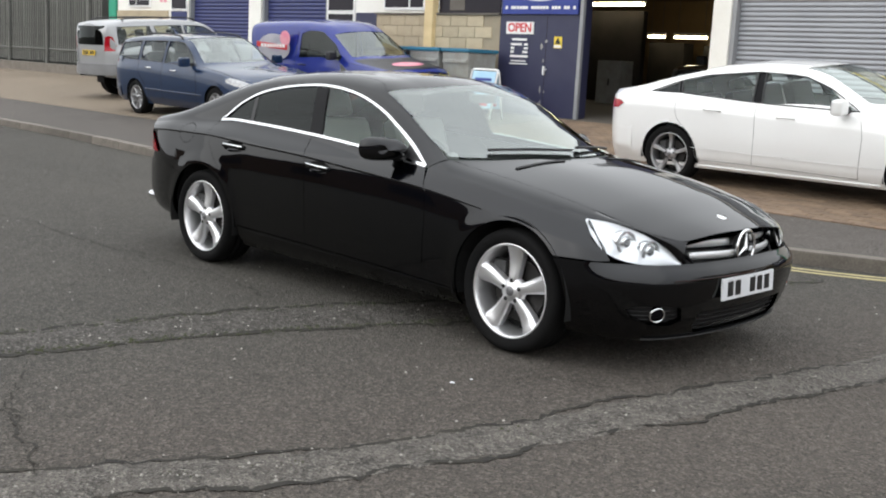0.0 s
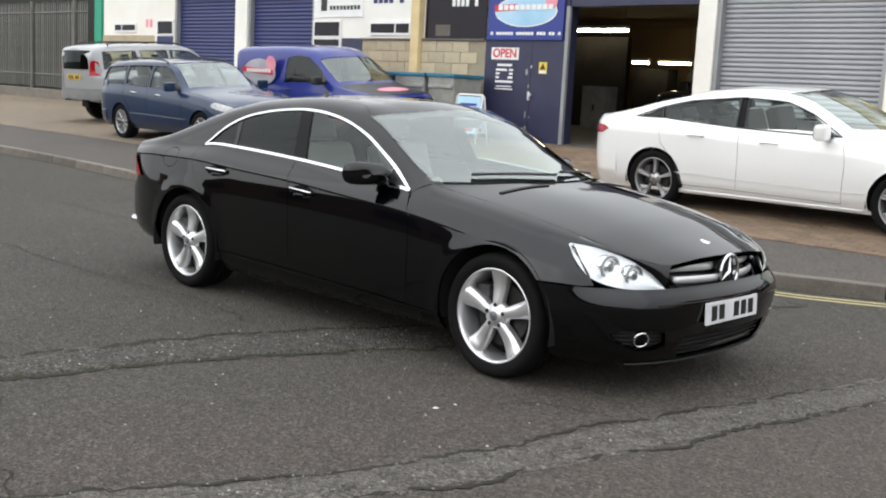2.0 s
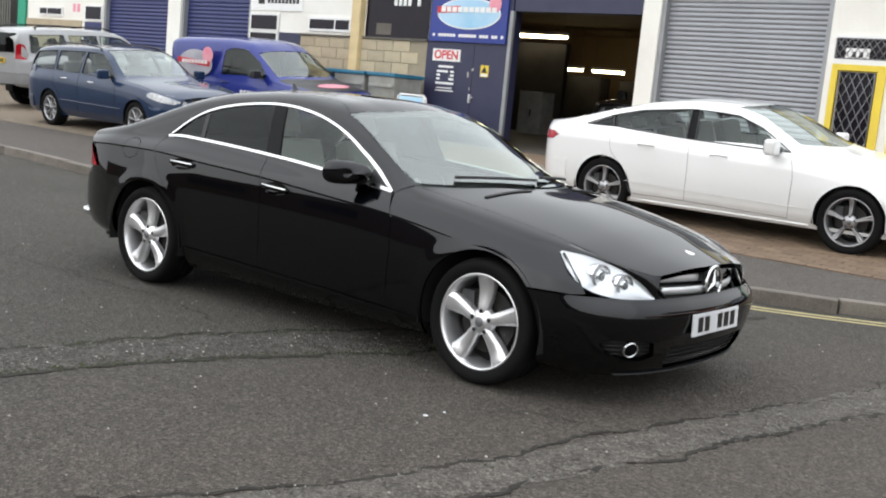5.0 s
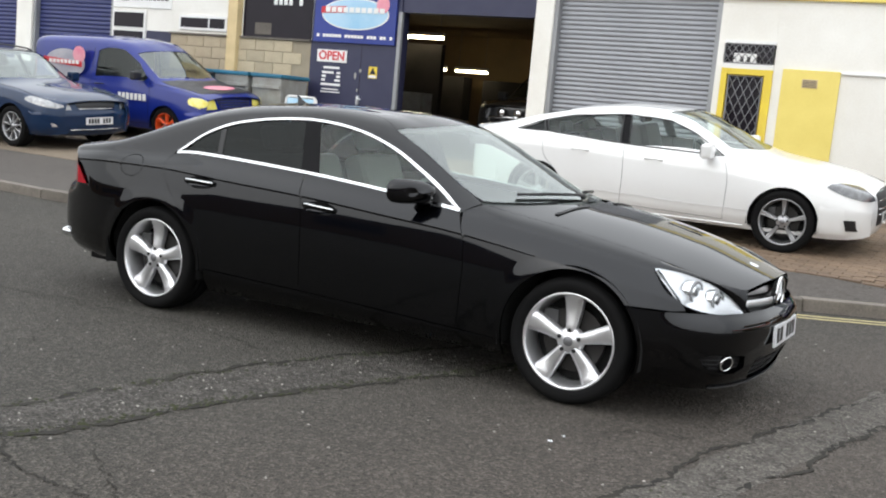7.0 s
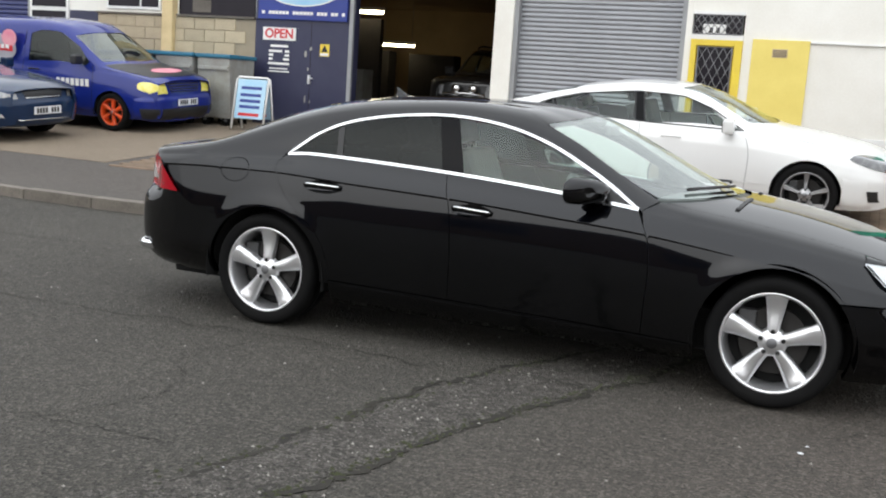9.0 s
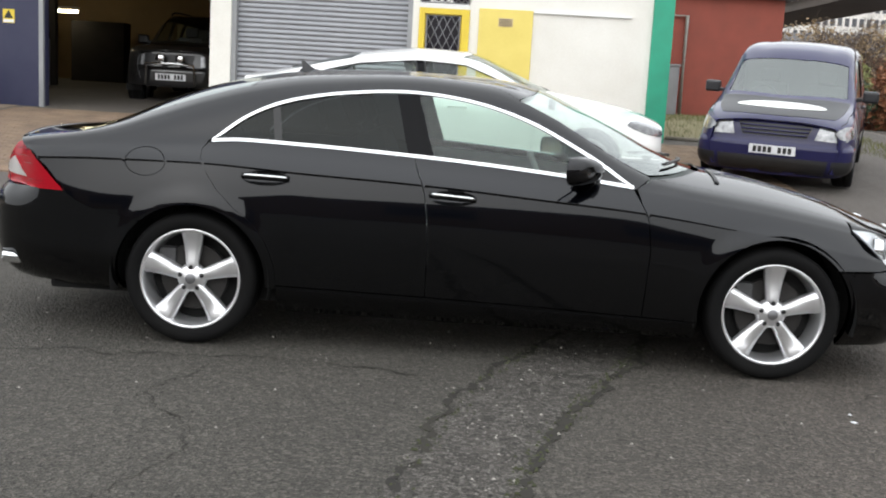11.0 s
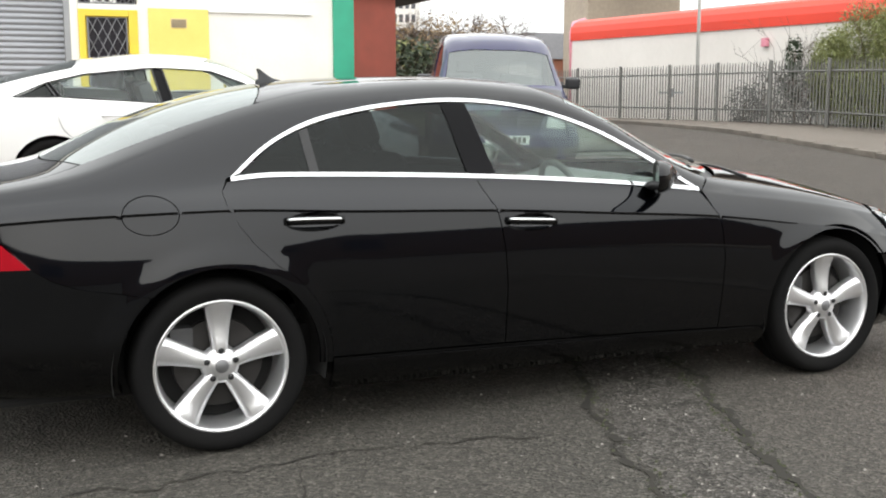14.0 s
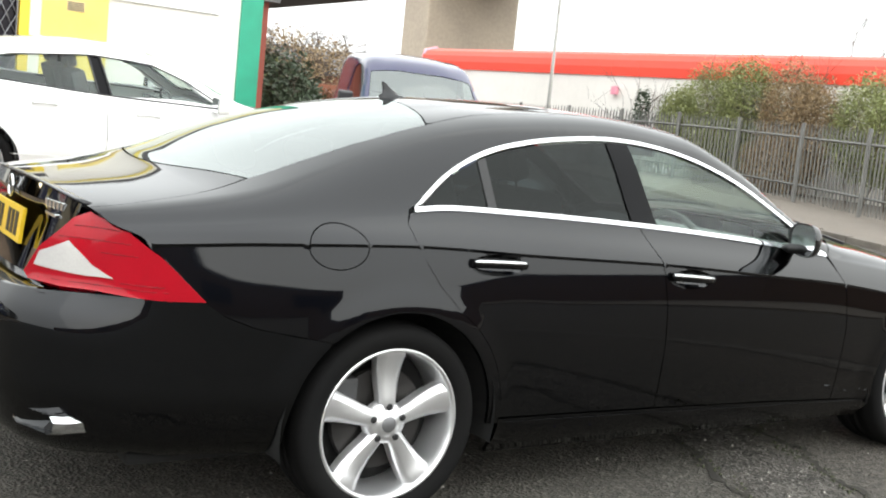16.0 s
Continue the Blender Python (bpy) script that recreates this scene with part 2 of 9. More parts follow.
def fill(loop, holes, step, sx=1.0, sy=1.0, lines=()):
    """Triangles over a 2D outline with holes, with a regular grid inside. Returns points, triangles, boundary loops."""
    from mathutils import geometry
    S = np.array([sx, sy])
    loops = [dense([tuple(np.array(q) * S) for q in L], step) for L in [loop] + list(holes)]
    allp = [p for L in loops for p in L]
    edges, k, rings = [], 0, []
    for L in loops:
        rings.append(list(range(k, k + len(L))))
        edges += [(k + i, k + (i + 1) % len(L)) for i in range(len(L))]
        k += len(L)
    a = np.array(loops[0])
    lo, hi = a.min(0), a.max(0)
    gx = np.arange(math.floor(lo[0] / step) + 0.5, hi[0] / step + 1) * step
    gy = np.arange(math.floor(lo[1] / step) + 0.5, hi[1] / step + 1) * step
    g = np.array([(x, y) for x in gx for y in gy])
    ok = inside(loops[0], g)
    for L in loops[1:]:
        ok &= ~inside(L, g)
    g = g[ok]
    bp = np.array(allp)
    keep = [i for i in range(len(g)) if ((bp - g[i]) ** 2).sum(1).min() > (0.45 * step) ** 2]
    g = g[keep]
    if len(lines):
        e = np.array([p for L in lines for p in L]) * S
        row = np.array([i for i, L in enumerate(lines) for p in L])
        ok = inside(loops[0], e)
        for L in loops[1:]:
            ok &= ~inside(L, e)
        e, row = e[ok], row[ok]
        ok = [i for i in range(len(e)) if ((bp - e[i]) ** 2).sum(1).min() > 0.004 ** 2]
        e, row = e[ok], row[ok]
        if len(e):
            g = g[[i for i in range(len(g)) if ((e - g[i]) ** 2).sum(1).min() > (0.7 * step) ** 2]]
            k = len(allp) + len(g)
            edges += [(k + i, k + i + 1) for i in range(len(e) - 1) if row[i] == row[i + 1] and e[i + 1][0] - e[i][0] < 0.031 * sx]
            g = np.concatenate([g, e])
    co = [Vector(p) for p in allp] + [Vector(p) for p in g]
    v, e, f, ov, oe, of = geometry.delaunay_2d_cdt(co, edges, [], 0, 1e-6)
    v = np.array([tuple(q) for q in v])
    tri = np.array([t for t in f])
    cen = v[tri].mean(1)
    good = inside(loops[0], cen)
    for L in loops[1:]:
        good &= ~inside(L, cen)
    tri = tri[good]
    back = {}
    for i, o in enumerate(ov):
        for q in o:
            back[q] = i
    rings = [[back[q] for q in R] for R in rings]
    return v / S, tri, rings


def flare(x, z):
    """How far the pressed wheel-arch lip stands out, in metres."""
    out = 0.0
    for cx in (1.427, -1.427):
        t = np.clip((0.105 - (np.hypot(x - cx, z - 0.327) - 0.372)) / 0.105, 0, 1)
        out = out + 0.009 * t * t * (3 - 2 * t)
    return out


class Body:
    """A car's skin: sections blended along its length. w runs from -top (left sill) over 0 (centre line) to top (right sill)."""

    def __init__(self, curves, creases, pressed=False):
        self.n = len(curves)
        self.pressed = pressed
        self.fy = [pchip([k[0] for k in c], [k[1] for k in c]) for c in curves]
        self.fz = [pchip([k[0] for k in c], [k[2] for k in c]) for c in curves]
        self.creases = creases

    def section(self, x, v):
        """y (half width) and z for arrays x and v in 0..n-1."""
        n = self.n
        Y = np.stack([f(x) for f in self.fy])
        Z = np.stack([f(x) for f in self.fz])
        P = np.stack([Y, Z], -1)
        tan = np.zeros_like(P)
        tl, tr = np.zeros_like(P), np.zeros_like(P)
        for i in range(n):
            nxt = P[i + 1] if i < n - 1 else P[i - 1] * np.array([-1, 1])
            prv = P[i - 1] if i else 2 * P[0] - P[1]
            ta = (nxt - prv) / 2
            if i == n - 1:
                ta = np.stack([P[i][:, 0] - P[i - 1][:, 0], np.zeros(len(x))], -1)
            k = self.creases.get(i, 0.0)
            tl[i] = ta * (1 - k) + (P[i] - prv) * k
            tr[i] = ta * (1 - k) + (nxt - P[i]) * k
        i = np.clip(np.floor(v).astype(int), 0, n - 2)
        t = (v - i)[:, None]
        r = np.arange(len(x))
        a, b, ma, mb = P[i, r], P[i + 1, r], tr[i, r], tl[i + 1, r]
        q = (1 + 2 * t) * (1 - t) ** 2 * a + t * (1 - t) ** 2 * ma + t * t * (3 - 2 * t) * b + t * t * (t - 1) * mb
        return q[:, 0], q[:, 1]

    def at(self, xw):
        xw = np.asarray(xw, float).reshape(-1, 2)
        x, w = xw[:, 0], xw[:, 1]
        v = (self.n - 1) - np.abs(w)
        y, z = self.section(x, v)
        if self.pressed:
            low = np.clip((3.4 - v) / 0.6, 0, 1)
            fade = np.clip((1.5 - x) / 1.3, 0, 1)
            edge = np.clip((v - 2.965) / 0.035, 0, 1) * np.exp(-np.maximum(v - 3.0, 0) / 0.22)
            y = y + flare(x, z) * low + 0.0042 * fade * fade * (3 - 2 * fade) * edge
        return np.stack([x, -np.sign(w) * y, z], -1)

    def normal(self, xw):
        xw = np.asarray(xw, float).reshape(-1, 2)
        e = 0.004
        du = self.at(xw + [e, 0]) - self.at(xw - [e, 0])
        dv = self.at(xw + [0, e]) - self.at(xw - [0, e])
        n = np.cross(du, dv)
        n *= -1
        L = np.linalg.norm(n, axis=1, keepdims=True)
        n = n / np.maximum(L, 1e-9)
        flip = (n[:, 2] < 0) & (np.abs(n[:, 1]) < 0.05)
        n[flip] *= -1
        return n

    def w_of(self, x, z, side=1):
        """The w on a side (1: right) at which the skin has height z."""
        v = np.linspace(0, self.n - 1, 181)
        y, zz = self.section(np.full(181, x), v)
        zz = np.maximum.accumulate(zz + np.arange(181) * 1e-7)
        return side * ((self.n - 1) - float(np.interp(z, zz, v)))

    def xz(self, pts, side=1):
        return [(x, self.w_of(x, z, side)) for x, z in pts]


def panel(name, at, normal, loop, holes, material, parent, label="", step=0.04, sy=0.22, flange=0.014, lift=0.0, sx=1.0, lines=()):
    """A thin pressed panel over a skin, with its edges folded inwards."""
    p, tri, rings = fill(loop, holes, step, sx, sy, lines)
    co = at(p)
    no = normal(p)
    co = co + no * lift
    a, b, c = co[tri[:, 0]], co[tri[:, 1]], co[tri[:, 2]]
    fn = np.cross(b - a, c - a)
    flip = (fn * no[tri[:, 0]]).sum(1) < 0
    tri = np.where(flip[:, None], tri[:, ::-1], tri)
    vs, ns, fs = [tuple(q) for q in co], [tuple(q) for q in no], [tuple(int(q) for q in t) for t in tri]
    if flange:
        for R in rings:
            k0 = len(vs)
            m = len(R)
            cen = co[R].mean(0)
            for q in R:
                out = co[q] - cen
                out = out - no[q] * (out @ no[q])
                ln = np.linalg.norm(out)
                out = out / ln if ln > 1e-6 else no[q]
                vs += [tuple(co[q]), tuple(co[q] - no[q] * flange)]
                ns += [tuple(out), tuple(out)]
            for i in range(m):
                j = (i + 1) % m
                fs.append((k0 + 2 * i, k0 + 2 * j, k0 + 2 * j + 1, k0 + 2 * i + 1))
    return mesh_ob(name, vs, fs, material, parent, label, normals=ns, smooth=True)


def ellipse(cx, cy, rx, ry, n=40, a0=0.0, a1=360.0):
    return [(cx + rx * math.cos(radians(a0 + (a1 - a0) * i / n)), cy + ry * math.sin(radians(a0 + (a1 - a0) * i / n))) for i in range(n)]


class Fascia:
    """A bumper skin: a plan line (x, y) from one side to the other, pushed inwards by a profile over height."""

    def __init__(self, plan, profile, sign, fade=None, pressed=False):
        self.pressed = pressed
        full = [(x, -y) for x, y in reversed(plan) if y > 0] + list(plan)
        pts = np.array(full, float)
        d = np.r_[0, np.cumsum(np.linalg.norm(np.diff(pts, axis=0), axis=1))]
        self.s = d - d[-1] / 2
        self.fx, self.fy = pchip(self.s, pts[:, 0]), pchip(self.s, pts[:, 1])
        self.inset = pchip([p[0] for p in profile], [p[1] for p in profile])
        self.sign, self.fade = sign, fade

    def at(self, sz):
        sz = np.asarray(sz, float).reshape(-1, 2)
        s, z = sz[:, 0], sz[:, 1]
        e = 0.01
        tx, ty = self.fx(s + e) - self.fx(s - e), self.fy(s + e) - self.fy(s - e)
        L = np.hypot(tx, ty)
        nx, ny = ty / L, -tx / L
        flip = np.where(nx * self.sign < -0.2, -1, 1)
        flip = np.where(np.abs(nx) <= 0.2, np.where(ny * np.sign(self.fy(s)) < 0, -1, 1), flip)
        i = self.inset(z)
        if self.fade:
            a, b, z0 = self.fade
            k = np.clip((np.abs(s) - a) / (b - a), 0, 1)
            i = i * (1 - k * k * (3 - 2 * k) * np.clip((z - z0) / 0.1, 0, 1))
        px, py = self.fx(s) - nx * flip * i, self.fy(s) - ny * flip * i
        if self.pressed:
            py = py + np.sign(py) * flare(px, z) * np.clip((np.abs(py) - 0.7) / 0.15, 0, 1)
        return np.stack([px, py, z], -1)

    def normal(self, sz):
        sz = np.asarray(sz, float).reshape(-1, 2)
        e = 0.006
        n = np.cross(self.at(sz + [e, 0]) - self.at(sz - [e, 0]), self.at(sz + [0, e]) - self.at(sz - [0, e]))
        n /= np.maximum(np.linalg.norm(n, axis=1, keepdims=True), 1e-9)
        p = self.at(sz)
        out = np.stack([np.full(len(p), self.sign * 0.6), np.sign(p[:, 1]) * np.abs(p[:, 1]), np.zeros(len(p))], -1)
        n[(n * out).sum(1) < 0] *= -1
        return n

    def s_of(self, y):
        return float(np.interp(y, self.fy(self.s), self.s))

# ---- alloy wheel, built once at the origin: axis along y, outer face towards -y ----
def make_wheel(parent, tyre_r, rim_r, spokes, spoke_w, metal, face_dark, width=0.235, start=90.0, cap=True, split=False):
    k = rim_r / 0.252
    prof = [(0.252, 0.012), (0.2525, -0.004), (0.248, -0.011), (0.240, -0.010), (0.235, 0.0), (0.229, 0.022), (0.221, 0.1), (0.224, 0.19), (0.25, 0.2)]
    vs, fs = lathe([(r * k, h) for r, h in prof], 56)
    rim = mesh_ob("wheel", vs, fs, metal, parent, smooth=True)
    t, m = tyre_r, rim_r
    d = t - m
    prof = [(m - 0.014, 0.012), (m - 0.002, -0.009), (m + 0.2 * d, -0.019), (m + 0.5 * d, -0.025), (m + 0.76 * d, -0.019), (m + 0.90 * d, -0.004),
            (t - 0.004, 0.013), (t, 0.035), (t, 0.075), (t - 0.008, 0.077), (t - 0.008, 0.083), (t, 0.085), (t, 0.125), (t - 0.008, 0.127),
            (t - 0.008, 0.133), (t, 0.135), (t, width - 0.05), (t - 0.01, width - 0.015), (m + 0.5 * d, width + 0.005), (m, width - 0.01)]
    vs, fs = lathe(prof, 64)
    mesh_ob("tyre", vs, fs, M["tyre"], rim, "black rubber tyre", smooth=True)
    for i in range(spokes):
        a = radians(start + 360 * i / spokes)
        lobes = [(-0.25, 0.5), (0.25, 0.5)] if split else [(0.0, 1.0)]
        sv, sf = [], []
        for off, kw in lobes:
            base = len(sv)
            rr = [0.035, 0.06, 0.09, 0.13, 0.17, 0.205, 0.232, 0.242]
            hh = [0.028, 0.029, 0.032, 0.038, 0.044, 0.050, 0.055, 0.058]
            yy = [0.010, 0.006, 0.010, 0.017, 0.018, 0.012, 0.002, 0.004]
            for r, h, y in zip(rr, hh, yy):
                h = h * spoke_w * kw
                sh = off * spoke_w * 0.06 * (0.4 + r / 0.24)
                for q, dy in ((-1.0, 0.05), (-1.0, 0.017), (-0.95, 0.0125), (-0.56, 0.0015), (-0.46, 0.0), (0.46, 0.0), (0.56, 0.0015), (0.95, 0.0125), (1.0, 0.017), (1.0, 0.05)):
                    sv.append((r * k, y + dy, h * q + sh))
            for s in range(len(rr) - 1):
                for c in range(9):
                    o = base + s * 10 + c
                    sf.append((o, o + 1, o + 11, o + 10))
        R = Matrix.Rotation(-a, 3, 'Y')
        sv = [R @ Vector(v) for v in sv]
        sp = mesh_ob("spoke", sv, sf, metal, rim, smooth=True)
        b = radians(start + 360 * i / spokes)
        vs, fs = lathe([(0.0, 0.0035), (0.0085, 0.0035), (0.0115, 0.005), (0.0115, 0.02)], 10)
        bo = mesh_ob("wheel_bolt", [(v[0] + 0.056 * k * math.cos(b), v[1], v[2] + 0.056 * k * math.sin(b)) for v in vs], fs, M["black_trim"], rim, smooth=True)
    vs, fs = lathe([(0.0, -0.002), (0.03, -0.001), (0.036, 0.003), (0.04, 0.006), (0.052, 0.010), (0.066, 0.014), (0.074, 0.05)], 40)
    mesh_ob("hub", [(v[0] * k, v[1], v[2] * k) for v in vs], fs, metal, rim, smooth=True)
    vs, fs = lathe([(0.0, -0.0035), (0.024, -0.0025), (0.026, -0.001)], 32)
    mesh_ob("centre_cap", vs, fs, M["alloy_dark"], rim, "grey centre cap", smooth=True)
    vs, fs = lathe([(0.05, 0.075), (0.165 * k, 0.075), (0.167 * k, 0.078), (0.167 * k, 0.1), (0.05, 0.1)], 48)
    mesh_ob("brake_disc", vs, fs, M["disc"], rim, "steel brake disc", smooth=False)
    bm = add_box(bmesh.new(), (-0.175 * k, 0.06, 0.03), (-0.09 * k, 0.13, 0.14), 0.012)
    part("brake_caliper", bm, M["caliper"], rim)
    vs, fs = lathe([(0.0, 0.13), (0.226 * k, 0.13), (0.226 * k, 0.14), (0.0, 0.14)], 32)
    mesh_ob("back_plate", vs, fs, M["gap"], rim, "dark back plate", smooth=False)
    return rim


def copy_part(ob, m, parent):
    """A copy of a part with its sub-parts, set at pose m in its thing."""
    made = {}
    for o in (ob, *ob.children_recursive):
        made[o] = o.copy()
        scene.collection.objects.link(made[o])
        made[o].parent = made.get(o.parent, parent)
    made[ob].parent = parent
    made[ob].matrix_basis = m
    return made[ob]


def four_wheels(car, wheel, axles, track, radius):
    """Places the wheel at the right front, and copies at the other corners."""
    flip = Matrix.Rotation(math.pi, 4, 'Z')
    for i, x in enumerate(axles):
        m = Matrix.Translation((x, -track, radius))
        if i == 0:
            wheel.matrix_basis = m
        else:
            copy_part(wheel, m, car)
        copy_part(wheel, Matrix.Translation((x, track, radius)) @ flip, car)


def number_plate(car, centre, yaw, material, chars, width=0.52, height=0.111, pitch=0.0):
    """A plate whose writing is plain bars. Faces +x before the turn."""
    m = Matrix.Translation(centre) @ Matrix.Rotation(radians(yaw), 4, 'Z') @ Matrix.Rotation(radians(pitch), 4, 'Y')
    p = box_part("number_plate", (-0.006, -width / 2, -height / 2), (0.006, width / 2, height / 2), material, car, "number plate with plain dark bars", 0.003)
    p.matrix_basis = m
    step = width * 0.86 / len(chars)
    for i, c in enumerate(chars):
        if c == "1":
            y = -width * 0.43 + step * (i + 0.5)
            box_part("plate_bar", (0.004, y - step * 0.36, -height * 0.34), (0.0075, y + step * 0.36, height * 0.34), M["plate_ink"], p, "", 0)


# ---- black four-door coupe ----
car = empty("car", (0, 0, 0), "glossy black four-door coupe with silver five-spoke wheels parked on the road", "car")
CUR = [
    # each line: x, half width, height
    [(-2.6, 0.60, 0.24), (-2.25, 0.74, 0.23), (-1.9, 0.80, 0.20), (-1.0, 0.83, 0.175), (0.0, 0.835, 0.17), (1.0, 0.83, 0.165), (1.8, 0.78, 0.17), (2.3, 0.5, 0.2)],
    [(-2.6, 0.62, 0.34), (-2.25, 0.80, 0.33), (-1.9, 0.885, 0.31), (-1.427, 0.905, 0.31), (-0.9, 0.893, 0.29), (0.0, 0.897, 0.275), (1.0, 0.903, 0.26),
     (1.427, 0.905, 0.27), (1.8, 0.87, 0.29), (2.05, 0.78, 0.3), (2.3, 0.5, 0.3)],
    [(-2.6, 0.62, 0.62), (-2.4, 0.745, 0.62), (-2.25, 0.83, 0.62), (-1.9, 0.905, 0.62), (-1.427, 0.93, 0.66), (-0.9, 0.913, 0.62), (-0.3, 0.917, 0.60),
     (0.3, 0.920, 0.57), (0.95, 0.925, 0.55), (1.427, 0.93, 0.58), (1.8, 0.905, 0.50), (2.05, 0.80, 0.46), (2.3, 0.52, 0.44)],
    [(-2.6, 0.57, 0.87), (-2.4, 0.73, 0.875), (-2.25, 0.815, 0.88), (-1.9, 0.872, 0.898), (-1.427, 0.893, 0.905), (-0.9, 0.888, 0.882), (-0.3, 0.895, 0.860),
     (0.3, 0.902, 0.822), (0.7, 0.906, 0.795), (0.95, 0.908, 0.768), (1.2, 0.912, 0.735), (1.427, 0.912, 0.705), (1.8, 0.872, 0.635), (2.05, 0.775, 0.575), (2.3, 0.51, 0.53)],
    [(-2.6, 0.54, 0.905), (-2.4, 0.70, 0.915), (-2.25, 0.785, 0.925), (-1.9, 0.835, 0.955), (-1.427, 0.805, 0.995), (-1.2, 0.79, 1.012), (-0.9, 0.789, 1.005),
     (-0.3, 0.797, 0.980), (0.3, 0.816, 0.938), (0.7, 0.834, 0.897), (0.95, 0.840, 0.868), (1.2, 0.845, 0.838), (1.427, 0.842, 0.805), (1.8, 0.785, 0.738), (2.05, 0.68, 0.665), (2.3, 0.45, 0.60)],
    [(-2.6, 0.47, 0.935), (-2.4, 0.64, 0.955), (-2.25, 0.715, 0.975), (-1.9, 0.745, 1.035), (-1.65, 0.715, 1.115), (-1.427, 0.688, 1.19), (-1.15, 0.662, 1.262), (-0.9, 0.648, 1.300),
     (-0.4, 0.635, 1.332), (0.0, 0.645, 1.300), (0.3, 0.685, 1.195), (0.5, 0.715, 1.088), (0.7, 0.737, 0.985), (0.82, 0.74, 0.945), (0.95, 0.735, 0.922), (1.2, 0.73, 0.890), (1.427, 0.725, 0.857),
     (1.8, 0.685, 0.782), (2.05, 0.60, 0.705), (2.3, 0.40, 0.635)],
    [(-2.6, 0.25, 0.952), (-2.4, 0.33, 0.984), (-2.25, 0.37, 1.003), (-2.0, 0.385, 1.045), (-1.9, 0.385, 1.085), (-1.65, 0.38, 1.195), (-1.427, 0.37, 1.270), (-1.15, 0.36, 1.332), (-0.9, 0.35, 1.365),
     (-0.4, 0.345, 1.385), (0.0, 0.35, 1.368), (0.3, 0.365, 1.293), (0.5, 0.38, 1.200), (0.7, 0.385, 1.10), (0.95, 0.385, 0.992), (1.1, 0.38, 0.962), (1.2, 0.38, 0.948), (1.427, 0.375, 0.914),
     (1.8, 0.35, 0.832), (2.05, 0.31, 0.752), (2.3, 0.2, 0.672)],
    [(-2.6, 0.0, 0.955), (-2.4, 0.0, 0.990), (-2.25, 0.0, 1.010), (-2.0, 0.0, 1.052), (-1.9, 0.0, 1.098), (-1.65, 0.0, 1.212), (-1.427, 0.0, 1.290), (-1.15, 0.0, 1.352), (-0.9, 0.0, 1.383),
     (-0.4, 0.0, 1.400), (0.0, 0.0, 1.388), (0.25, 0.0, 1.345), (0.5, 0.0, 1.245), (0.7, 0.0, 1.150), (0.95, 0.0, 1.030), (1.1, 0.0, 0.975), (1.2, 0.0, 0.957), (1.427, 0.0, 0.925),
     (1.8, 0.0, 0.845), (2.05, 0.0, 0.765), (2.3, 0.0, 0.68)],
]
B = Body(CUR, {1: 0.3, 3: 0.6, 4: 0.55, 5: 0.15}, True)
CREASE = [[(x, sd * (7 - v)) for x in np.arange(-2.5, 1.8, 0.03)] for v in (3.03, 3.01, 2.993, 2.972, 2.952, 2.93) for sd in (1, -1)]
ARCH = 0.372


def arc(cx, r, a0, a1, n=20, cz=0.327):
    return [(cx + r * math.cos(radians(a0 + (a1 - a0) * i / n)), cz + r * math.sin(radians(a0 + (a1 - a0) * i / n))) for i in range(n + 1)]


def belt(x):
    return float(B.fz[4](x))


ARC_TOP = smooth_line([(-1.358, 1.012), (-1.213, 1.128), (-1.041, 1.211), (-0.839, 1.259), (-0.633, 1.286), (-0.424, 1.298), (-0.212, 1.286), (0.003, 1.248),
                       (0.22, 1.178), (0.41, 1.086), (0.56, 1.003), (0.712, 0.902)], 0.03)
DOOR_R_BACK = [(-1.23, 0.697), (-1.30, 0.775), (-1.352, 0.846), (-1.392, 0.92), (-1.398, 0.965), (-1.375, 1.008)]
B_LINE = [(-0.358, 0.984), (-0.325, 0.89), (-0.298, 0.82), (-0.278, 0.70), (-0.268, 0.55), (-0.27, 0.315)]
A_LINE = [(0.712, 0.897), (0.755, 0.82), (0.79, 0.74), (0.805, 0.6), (0.79, 0.282)]
G = 0.0022


def shift(line, dx, dz=0.0):
    return [(x + dx, z + dz) for x, z in line]


def strip(a, b):
    return list(a) + list(reversed(b))


CUP_R, CUP_F, CAP = ellipse(-1.068, 0.846, 0.115, 0.036, 28), ellipse(-0.158, 0.803, 0.115, 0.036, 28), ellipse(-1.66, 0.893, 0.1, 0.069, 36)


def bowl(cx, cz, deep=0.03):
    """Skin and normals of a hollow pressed into the door behind a handle."""
    def at(p):
        q, n = B.at(p), B.normal(p)
        k = np.clip(1 - ((q[:, 0] - cx) / 0.115) ** 2 - ((q[:, 2] - cz) / 0.036) ** 2, 0, 1)
        return q - n * (0.001 + deep * k ** 0.7)[:, None]

    def normal(p):
        p = np.asarray(p, float).reshape(-1, 2)
        n = np.cross(at(p + [0.004, 0]) - at(p - [0.004, 0]), at(p + [0, 0.01]) - at(p - [0, 0.01]))
        n /= np.maximum(np.linalg.norm(n, axis=1), 1e-9)[:, None]
        return n * np.where((n * B.normal(p)).sum(1) < 0, -1, 1)[:, None]
    return at, normal


